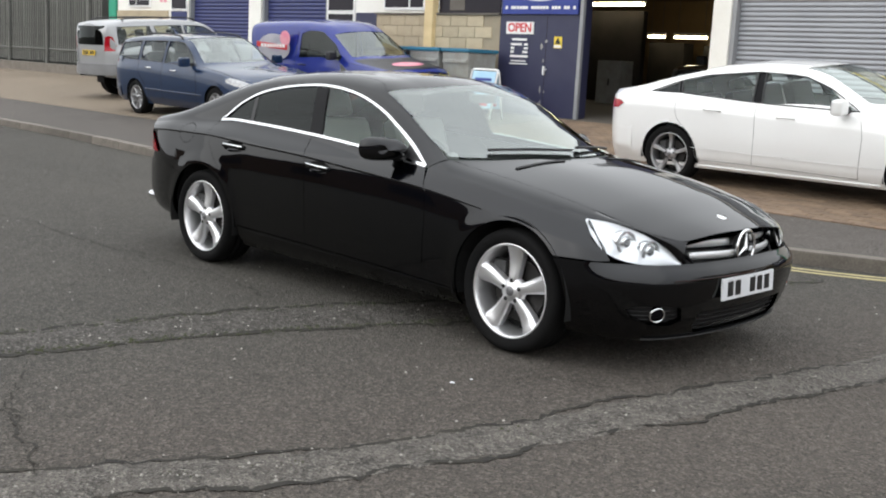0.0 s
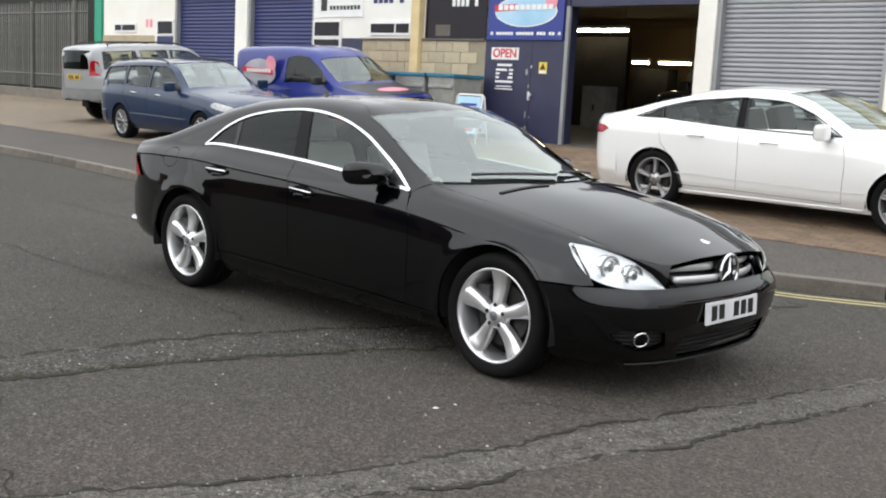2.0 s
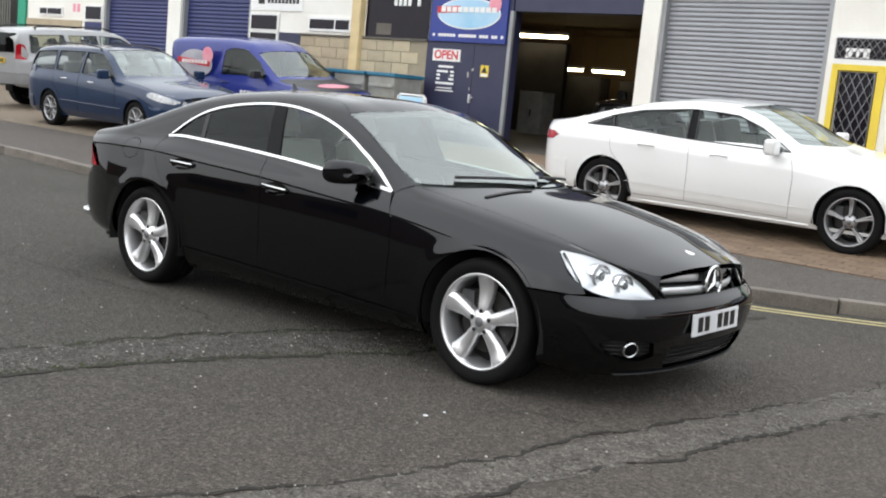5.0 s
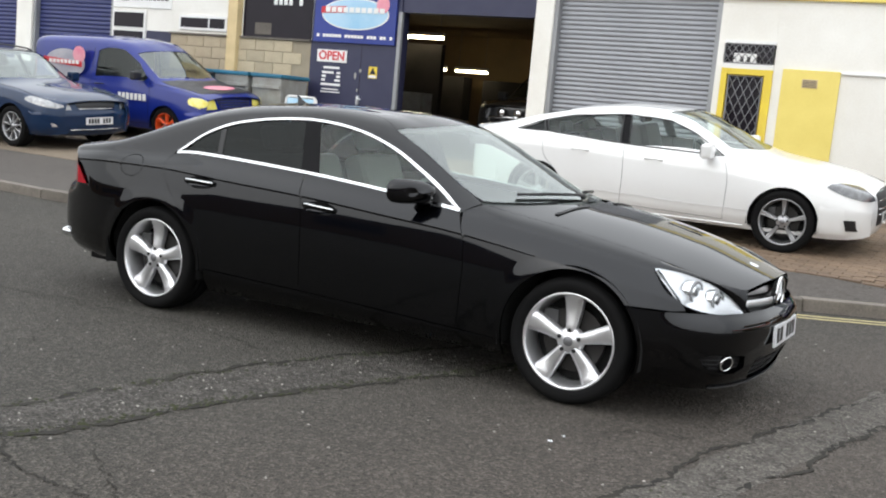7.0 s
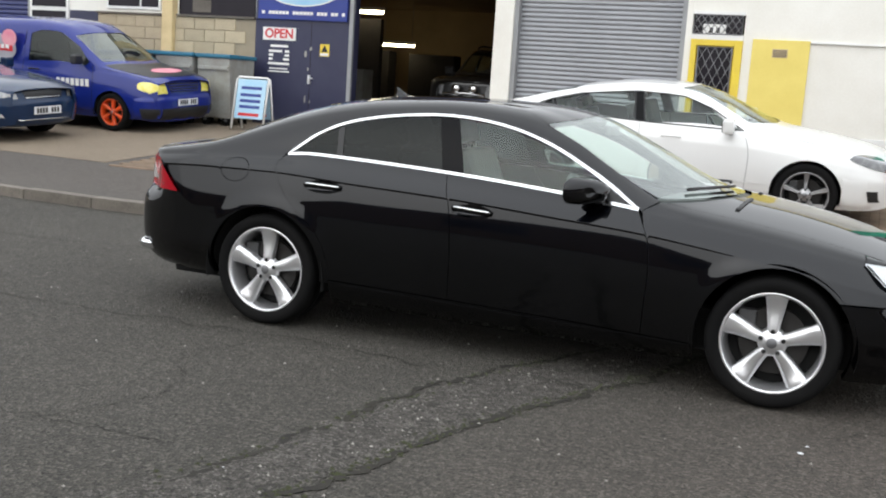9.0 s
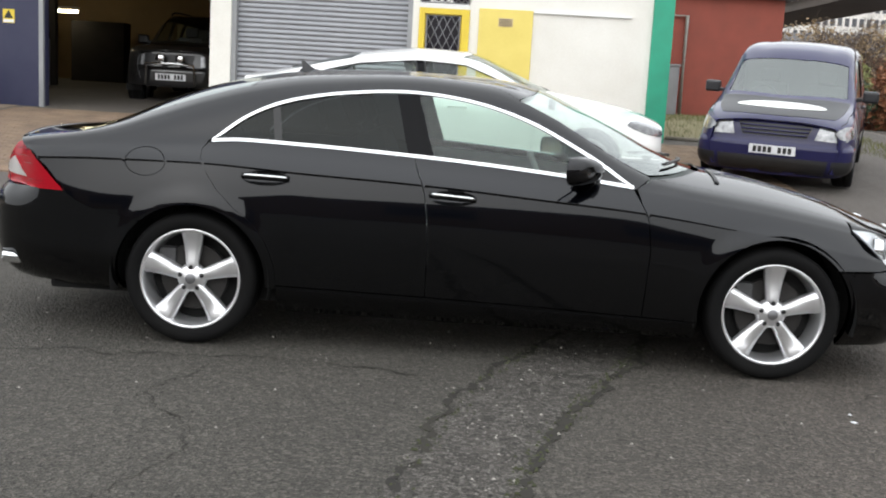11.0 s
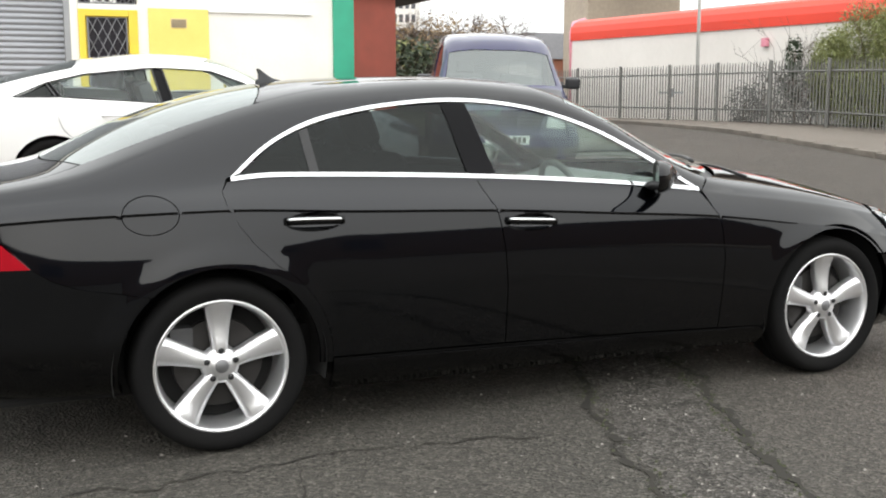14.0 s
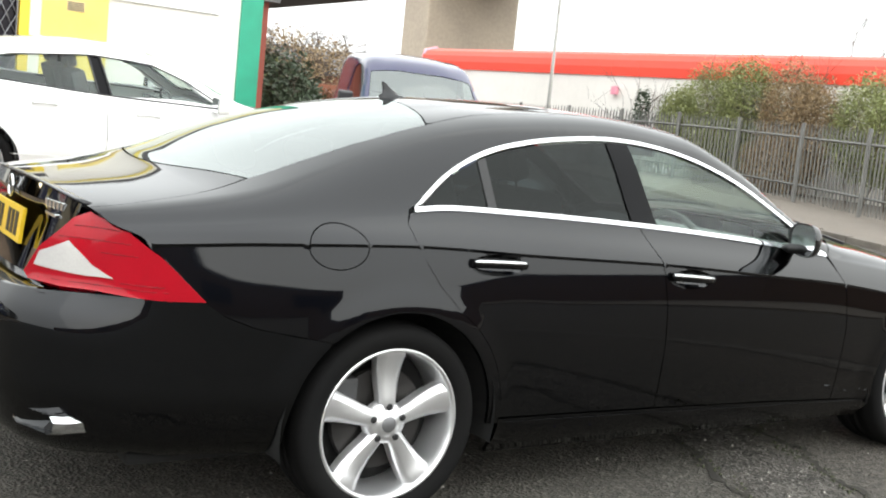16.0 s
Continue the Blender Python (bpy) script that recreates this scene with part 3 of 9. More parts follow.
for side, tag in ((1, "right"), (-1, "left")):
    X = lambda pts: B.xz(pts, side)
    bl = lambda x0, x1, dz: [(x, belt(x) + dz) for x in np.linspace(x0, x1, 16)]
    paint = M["black_paint"]
    # rear door
    loop = shift(B_LINE, -G) + [(-0.27 - G, 0.312), (-0.7, 0.319), (-1.006, 0.325)] + arc(-1.427, 0.421 + G, 0, 60, 12)[1:] + shift(DOOR_R_BACK, G)[1:-1] + bl(-1.372, -0.37, -0.004)
    d = panel("rear_door", B.at, B.normal, X(loop), [X(CUP_R)], paint, car, step=0.028, lines=CREASE)
    panel("handle_cup", *bowl(-1.068, 0.846), X(CUP_R), [], paint, d, step=0.009, sy=0.22, flange=0)
    panel("door_lining", B.at, B.normal, X(loop), [], M["cabin"], d, lift=-0.05, step=0.08, flange=0)
    # front door
    loop = shift(A_LINE, -G) + [(0.4, 0.296), (0.0, 0.305), (-0.27 + G, 0.312)] + shift(B_LINE, G)[::-1] + bl(-0.35, 0.70, -0.004)
    f = panel("front_door", B.at, B.normal, X(loop), [X(CUP_F)], paint, car, step=0.028, lines=CREASE)
    panel("handle_cup", *bowl(-0.158, 0.803), X(CUP_F), [], paint, f, step=0.009, sy=0.22, flange=0)
    panel("door_lining", B.at, B.normal, X(loop), [], M["cabin"], f, lift=-0.05, step=0.08, flange=0)
    for dd, x0, z0, x1, z1 in ((d, -1.178, 0.8515, -0.958, 0.8465), (f, -0.268, 0.813, -0.050, 0.8005)):
        pts = []
        for i in range(13):
            t = i / 12
            x = x0 + (x1 - x0) * t
            q = B.at(X([(x, z0 + (z1 - z0) * t)]))[0]
            n = B.normal(X([(x, z0)]))[0]
            pts.append(q + n * (0.006 + 0.024 * math.sin(math.pi * t) ** 0.5))
        hb = tube("door_handle", pts, 0.009, paint, dd, "black handle with a chrome strip", flat=(0.011, 0.016))
        tube("chrome_strip", [p + np.array([0, -side * 0.006, 0.006]) for p in pts[:]], 0.004, M["chrome"], hb, sides=8, flat=(0.007, 0.0065))
    vs, fs = lathe([(0.0, -0.006), (0.011, -0.004), (0.012, 0.004)], 16)
    q = B.at(X([(-0.235, 0.806)]))[0]
    mesh_ob("key_lock", [(v[0] + q[0], v[1] * side + q[1] - side * 0.02, v[2] + q[2]) for v in vs], fs, M["chrome"], f, smooth=True)
    # sill
    loop = [(-1.002, 0.318), (-0.7, 0.313), (-0.27, 0.306), (0.4, 0.290), (0.79, 0.276), (1.058, 0.27), (1.055, 0.176), (0.0, 0.178), (-1.0, 0.184)]
    panel("sill", B.at, B.normal, X(loop), [], paint, car, step=0.04)
    pts = [B.at(X([(x, 0.3065 - 0.0205 * (x + 1.0))]))[0] + np.array([0, -side * 0.003, 0]) for x in np.linspace(-0.98, 1.03, 24)]
    tube("sill_strip", pts, 0.001, M["black_gloss"], car, "thin sill seam strip", sides=6)
    # rear quarter, pillars and roof rail in one pressing
    W = lambda w: side * w
    low = X(arc(-1.427, ARCH, 131, -3, 40) + arc(-1.427, 0.421, -3, 60, 14) + DOOR_R_BACK[1:])
    rail = X(ARC_TOP[1:]) + X([(0.728, 0.893)])
    top = [(0.80, W(2.06)), (0.70, W(1.92)), (0.5, W(1.9)), (0.3, W(1.89)), (0.145, W(1.87)), (0.0, W(1.66)), (-0.5, W(1.6)), (-1.0, W(1.63)), (-1.2, W(1.72)), (-1.4, W(1.75)), (-1.65, W(1.72)), (-1.87, W(1.68)),
           (-2.05, W(1.83)), (-2.2, W(1.93)), (-2.345, W(2.05))]
    end = X([(-2.31, 0.93), (-2.2, 0.839), (-2.075, 0.731), (-2.0, 0.685), (-1.92, 0.655), (-1.8, 0.632), (-1.69, 0.612)])
    qp = panel("rear_quarter", B.at, B.normal, low + rail + top + end, [X(CAP)], paint, car, step=0.028, lines=CREASE)
    c2 = [(-1.66 + (x + 1.66) * 0.965, 0.893 + (z - 0.893) * 0.95) for x, z in CAP]
    panel("fuel_flap", B.at, B.normal, X(c2), [], paint, qp, step=0.03, lines=CREASE)
    # front wing
    loop = X(A_LINE[1:]) + X([(1.056, 0.272)]) + X(arc(1.427, ARCH, 188, 40, 40)) + X([(1.76, 0.567), (1.93, 0.565), (1.985, 0.572), (1.942, 0.628), (1.88, 0.684), (1.806, 0.748)])
    loop = [(x + (G if i < 4 else 0), w) for i, (x, w) in enumerate(loop)]
    loop += [(1.795, W(2.02)), (1.5, W(2.015)), (1.2, W(2.015)), (0.95, W(2.02)), (0.83, W(2.03)), (0.81, W(2.08))] + X([(0.732, 0.893)])
    panel("front_wing", B.at, B.normal, loop, [], paint, car, step=0.028, lines=CREASE)
    # bright window surround
    inner = smooth_line([(-1.318, 1.022), (-1.185, 1.124), (-1.02, 1.197), (-0.83, 1.242), (-0.63, 1.268), (-0.424, 1.280), (-0.212, 1.268), (0.0, 1.231), (0.21, 1.162), (0.395, 1.072), (0.545, 0.988), (0.655, 0.918)], 0.03)
    panel("window_trim", B.at, B.normal, X(strip(ARC_TOP, [(x - 0.003 if x < -0.9 else x, z + 0.005) for x, z in inner])), [], M["chrome"], car, "polished window surround", lift=0.006, flange=0.012, step=0.02)
    xs = np.linspace(-1.356, 0.712, 60)
    panel("belt_trim", B.at, B.normal, X(strip([(x, belt(x) + 0.011) for x in xs], [(x, belt(x) - 0.005) for x in xs])), [], M["chrome"], car, "polished belt strip", lift=0.007, flange=0.012, step=0.02)
    # side glass and pillars
    ins = [(x, z) for x, z in inner]
    cut = lambda a, b: [(x, z) for x, z in ins if a < x < b]
    zi = lambda x: float(np.interp(x, [p[0] for p in ins], [p[1] for p in ins]))
    lo = lambda a, b: [(x, belt(x) + 0.008) for x in np.linspace(b, a, 10)]
    panel("quarter_glass", B.at, B.normal, X([(-1.325, 1.018)] + cut(-1.32, -1.075) + [(-1.07, zi(-1.07))] + lo(-1.325, -1.045)), [], M["glass_tint"], car, lift=-0.004, flange=0, step=0.03)
    panel("glass_divider", B.at, B.normal, X([(-1.075, zi(-1.075)), (-1.04, zi(-1.04)), (-1.012, belt(-1.01) + 0.01), (-1.05, belt(-1.05) + 0.01)]), [], M["black_trim"], car, lift=-0.001, step=0.03)
    panel("rear_door_glass", B.at, B.normal, X([(-1.045, zi(-1.045))] + cut(-1.04, -0.47) + [(-0.462, zi(-0.462))] + lo(-1.015, -0.385)), [], M["glass_tint"], car, lift=-0.004, flange=0, step=0.03)
    panel("door_pillar", B.at, B.normal, X([(-0.466, zi(-0.466)), (-0.4, zi(-0.4)), (-0.357, zi(-0.357)), (-0.262, belt(-0.26) + 0.008), (-0.39, belt(-0.39) + 0.008)]), [], M["black_gloss"], car, "gloss black door pillar", lift=0.001, step=0.03)
    panel("front_door_glass", B.at, B.normal, X([(-0.36, zi(-0.36))] + cut(-0.355, 0.60) + [(0.60, 0.954), (0.60, belt(0.6) + 0.008)] + lo(-0.265, 0.59)), [], M["glass_clear"], car, lift=-0.004, flange=0, step=0.03)
    panel("mirror_sail", B.at, B.normal, X([(0.52, zi(0.52))] + cut(0.53, 0.66) + [(0.66, belt(0.66) + 0.008), (0.50, belt(0.50) + 0.008)]), [], M["black_trim"], car, lift=0.002, step=0.02)
    # wheel-house liners
    for cx in (1.427, -1.427):
        vs, fs = [], []
        for i in range(25):
            a = radians(-12 + 204 * i / 24)
            for y in (0.92, 0.60):
                vs.append((cx + 0.392 * math.cos(a), -side * y, 0.327 + 0.392 * math.sin(a)))
        for i in range(24):
            fs.append((2 * i, 2 * i + 1, 2 * i + 3, 2 * i + 2))
        k = len(vs)
        vs.append((cx, -side * 0.60, 0.2))
        fs += [(2 * i + 1, 2 * i + 3, k) for i in range(24)]
        mesh_ob("wheel_house", vs, fs, M["gap"], car, "black wheel-house liner", smooth=False)

# roof, screens, bonnet, boot
screen = [(0.268 - 0.125 * (w / 1.86) ** 2, w) for w in np.linspace(-1.86, 1.86, 27)] + [(0.3, 1.875), (0.5, 1.885), (0.7, 1.905)] + \
    [(1.125 - 0.335 * (abs(w) / 1.96) ** 2.2, w) for w in np.linspace(1.96, -1.96, 31)] + [(0.7, -1.905), (0.5, -1.885), (0.3, -1.875)]
panel("windscreen", B.at, B.normal, screen, [], M["glass_screen"], car, lift=0.001, flange=0, step=0.04)
rearx = lambda w: -1.105 - 0.115 * (abs(w) / 1.72) ** 2
roof = [(0.262 - 0.125 * (w / 1.86) ** 2, w) for w in np.linspace(-1.85, 1.85, 27)] + [(0.0, 1.645), (-0.5, 1.585), (-1.0, 1.615), (-1.19, 1.70)] + \
    [(rearx(w) + 0.006, w) for w in np.linspace(1.68, -1.68, 23)] + [(-1.19, -1.70), (-1.0, -1.615), (-0.5, -1.585), (0.0, -1.645)]
panel("roof", B.at, B.normal, roof, [], M["black_paint"], car, step=0.04)
base = lambda w: -1.985 + 0.115 * (abs(w) / 1.68) ** 2
rs = [(rearx(w), w) for w in np.linspace(-1.72, 1.72, 23)] + [(-1.4, 1.745), (-1.65, 1.715)] + [(base(w) + 0.004, w) for w in np.linspace(1.68, -1.68, 23)] + [(-1.65, -1.715), (-1.4, -1.745)]
panel("rear_screen", B.at, B.normal, rs, [], M["glass_rear"], car, "dark tinted rear window", flange=0, step=0.04)
lip = lambda w: -2.40 + 0.055 * (abs(w) / 2.04) ** 2.4
boot = [(base(w) - 0.003, w) for w in np.linspace(-1.66, 1.66, 21)] + [(-2.05, 1.82), (-2.2, 1.92)] + [(lip(w), w) for w in np.linspace(2.035, -2.035, 25)] + [(-2.2, -1.92), (-2.05, -1.82)]
panel("boot_lid", B.at, B.normal, boot, [], M["black_paint"], car, step=0.035, flange=0.03)
nose = lambda w: 2.235 - 0.05 * (abs(w) / 1.9) ** 2
hood = [(1.165 - 0.325 * (abs(w) / 2.0) ** 2.2, w) for w in np.linspace(-2.0, 2.0, 31)] + [(0.95, 2.008), (1.2, 2.005), (1.5, 2.005), (1.8, 2.008), (1.95, 2.02), (2.07, 2.03), (2.165, 1.96)] + \
    [(nose(w), w) for w in np.linspace(1.85, -1.85, 25)] + [(2.165, -1.96), (2.07, -2.03), (1.95, -2.02), (1.8, -2.008), (1.5, -2.005), (1.2, -2.005), (0.95, -2.008)]
panel("bonnet", B.at, B.normal, hood, [], M["black_paint"], car, step=0.035, flange=0.03)
cowl = [(1.10 - 0.33 * (abs(w) / 1.96) ** 2.2, w) for w in np.linspace(-1.95, 1.95, 25)] + [(1.20 - 0.33 * (abs(w) / 2.0) ** 2.2, w) for w in np.linspace(1.98, -1.98, 25)]
panel("cowl", B.at, B.normal, cowl, [], M["black_trim"], car, lift=-0.02, flange=0, step=0.04)
# bonnet vent panels and wipers
for sd in (1, -1):
    for k in range(3):
        v = [(1.19 - 0.12 * k / 8 + 0.022 * k - 0.05 * (w / 2) ** 2, w * sd) for w in np.linspace(0.55, 1.55, 8)]
        pts = B.at(v) + np.array([0, 0, 0.004])
        tube("bonnet_slat", pts, 0.004, M["black_trim"], car, sides=6)
for y0, y1 in ((-0.52, 0.02), (0.10, 0.60)):
    pts = []
    for t in np.linspace(0, 1, 8):
        y = y0 + (y1 - y0) * t
        x = 1.03 - 0.28 * (abs(y) / 0.73) ** 2 + 0.03 * t
        wv = np.interp(abs(y), [0, 0.385, 0.735], [0, 1, 2]) * (-1 if y > 0 else 1)
        q = B.at([(x, wv)])[0]
        pts.append(q + np.array([0.01, 0, 0.018]))
    wp = tube("wiper", pts, 0.009, M["black_trim"], car, "black wiper", sides=6)
tube("boot_spoiler", B.at([(lip(w) + 0.012, w) for w in np.linspace(-1.9, 1.9, 21)]) + np.array([0, 0, 0.0]), 0.008, M["black_paint"], car, sides=8, flat=(0.014, 0.005))

# front bumper
F = Fascia([(2.318, 0.0), (2.302, 0.3), (2.258, 0.52), (2.185, 0.69), (2.06, 0.81), (1.92, 0.872), (1.76, 0.912), (1.70, 0.918)],
           [(0.13, 0.2), (0.17, 0.11), (0.21, 0.07), (0.30, 0.03), (0.40, 0.008), (0.47, 0.0), (0.505, 0.006), (0.53, 0.022), (0.56, 0.048), (0.60, 0.07), (0.66, 0.09)], 1, (0.86, 1.12, 0.36), True)
sm = F.s[-1]
edge = [(1.427 + ARCH * math.cos(radians(a)), 0.327 + ARCH * math.sin(radians(a))) for a in np.linspace(38, -22, 16)]


def s_at_x(x, fas):
    """Arc position on the right-hand side (negative y) for a given x."""
    ss = np.linspace(-sm * 1.05, 0, 200)
    xx = fas.fx(ss)
    return float(np.interp(x, xx, ss)) if xx[-1] > xx[0] else float(np.interp(-x, -xx, ss))


rt = [(s_at_x(x, F), z) for x, z in edge]
bot = [(s, 0.165 + 0.02 * (abs(s) / sm) ** 2) for s in np.linspace(rt[-1][0] + 0.02, -rt[-1][0] - 0.02, 30)]
topl = [(s, 0.562 + 0.004 * math.cos(s * 2)) for s in np.linspace(-rt[0][0] - 0.002, rt[0][0] + 0.002, 50)]
intake = [(-0.40, 0.205), (0.40, 0.205), (0.44, 0.25), (0.42, 0.325), (-0.42, 0.325), (-0.44, 0.25)]
fogh = lambda sg: [(sg * a, z) for a, z in ((0.53, 0.285), (0.60, 0.262), (0.72, 0.268), (0.82, 0.30), (0.86, 0.345), (0.80, 0.365), (0.66, 0.368), (0.555, 0.352))]
fb = panel("front_bumper", F.at, F.normal, rt + bot + [(-s, z) for s, z in reversed(rt)] + topl, [intake, fogh(1), fogh(-1)], M["black_paint"], car, step=0.035, sy=1.0, flange=0.03)
panel("intake_mesh", F.at, F.normal, intake, [], M["black_trim"], fb, lift=-0.035, flange=0, step=0.04, sy=1.0)
for k in range(5):
    tube("intake_slat", F.at([(s, 0.222 + 0.024 * k) for s in np.linspace(-0.42, 0.42, 17)]) + np.array([-0.022, 0, 0]), 0.004, M["gap"], fb, sides=6)
for sg in (1, -1):
    panel("fog_grille", F.at, F.normal, fogh(sg), [], M["black_trim"], fb, lift=-0.03, flange=0, step=0.04, sy=1.0)
    q, n = F.at([(sg * 0.685, 0.318)])[0], F.normal([(sg * 0.685, 0.318)])[0]
    m = Matrix.Translation(q - n * 0.02) @ Vector(n).to_track_quat('Z', 'Y').to_matrix().to_4x4()
    vs, fs = lathe([(0.0, 0.0), (0.024, 0.004), (0.032, 0.014), (0.034, 0.02), (0.038, 0.022), (0.042, 0.015), (0.042, -0.01)], 28, "z")
    fog = mesh_ob("fog_lamp", [m @ Vector(v) for v in vs], fs, M["chrome"], fb, "chrome-ringed fog lamp", smooth=True)
    vs, fs = lathe([(0.0, 0.023), (0.017, 0.022), (0.034, 0.018)], 28, "z")
    mesh_ob("fog_lens", [m @ Vector(v) for v in vs], fs, M["black_gloss"], fog, "dark lens", smooth=True)
    for k in range(4):
        a = [(sg * s, 0.285 + 0.022 * k) for s in np.linspace(0.56, 0.84, 8)]
        tube("fog_slat", F.at(a) - F.normal(a) * 0.022, 0.003, M["black_trim"], fb, sides=5)
number_plate(car, (2.314, -0.05, 0.43), 0, M["plate_white"], "11 111", pitch=-3)
tube("bumper_lip", F.at([(s, 0.19) for s in np.linspace(-0.75, 0.75, 25)]) + np.array([0.0, 0, -0.005]), 0.006, M["black_trim"], fb, sides=6, flat=(0.012, 0.005))

# grille with two bright louvres and a round emblem
gp = lambda y, z: (2.262 - 0.10 * (z - 0.545) / 0.135 * 0.75 - 0.12 * (abs(y) / 0.5) ** 2.2, y, z)
gw = lambda z: 0.385 + 0.09 * (z - 0.545) / 0.125
vs, fs = [], []
for z in np.linspace(0.545, 0.685, 7):
    for t in np.linspace(-1, 1, 21):
        q = gp(t * gw(z), z)
        vs.append((q[0] - 0.045, q[1], q[2]))
for i in range(6):
    for j in range(20):
        o = i * 21 + j
        fs.append((o, o + 1, o + 22, o + 21))
gr = mesh_ob("grille", vs, fs, M["black_trim"], car, "black grille with silver louvres", smooth=True)
ring = [gp(t * gw(0.548), 0.548) for t in np.linspace(-1, 1, 21)] + [gp(gw(z), z) for z in np.linspace(0.56, 0.67, 6)] + [gp(t * gw(0.68), 0.68) for t in np.linspace(1, -1, 21)] + [gp(-gw(z), z) for z in np.linspace(0.67, 0.56, 6)]
tube("grille_frame", ring, 0.009, M["black_gloss"], gr, "black frame", closed=True, sides=8)
for z in (0.586, 0.643):
    for a, b in ((-0.96, -0.2), (0.2, 0.96)):
        tube("louvre", [Vector(gp(t * gw(z), z)) + Vector((-0.006, 0, 0)) for t in np.linspace(a, b, 10)], 0.01, M["satin"], gr, "silver louvre", sides=10, flat=(0.010, 0.0205))
for z in (0.565, 0.614, 0.664):
    tube("grille_bar", [Vector(gp(t * gw(z), z)) + Vector((-0.03, 0, 0)) for t in np.linspace(-0.96, 0.96, 15)], 0.004, M["black_gloss"], gr, sides=6)
ex = 2.252
pts = [(ex, 0.088 * math.cos(a), 0.612 + 0.088 * math.sin(a)) for a in np.linspace(0, 2 * math.pi, 40)[:-1]]
em = tube("emblem", pts, 0.0085, M["chrome"], gr, "round chrome emblem", closed=True, up=(1, 0, 0))
bv_, bf_ = lathe([(0.0, -0.022), (0.084, -0.022), (0.086, -0.026)], 32, "x")
mesh_ob("emblem_back", [(v[0] + ex, v[1], v[2] + 0.612) for v in bv_], bf_, M["gap"], em, "black backing disc", smooth=False)
for k in range(3):
    a = radians(90 + 120 * k)
    d = Vector((0, math.cos(a), math.sin(a)))
    s = Vector((0, -math.sin(a), math.cos(a)))
    o = Vector((ex, 0, 0.612))
    vs = [o + Vector((0.012, 0, 0)), o + d * 0.013 + s * 0.0115, o + d * 0.084, o + d * 0.013 - s * 0.0115, o - d * 0.009]
    mesh_ob("emblem_ray", vs, [(0, 1, 2), (0, 2, 3), (0, 4, 1), (0, 3, 4)], M["chrome"], em)
q = B.at([(2.10, 0.0)])[0]
vs, fs = lathe([(0.0, 0.006), (0.024, 0.005), (0.029, 0.0), (0.03, -0.006)], 28, "z")
nb = mesh_ob("bonnet_badge", [Matrix.Translation(q) @ Matrix.Rotation(radians(17), 4, 'Y') @ Vector(v) for v in vs], fs, M["chrome"], car, "small round chrome badge", smooth=True)

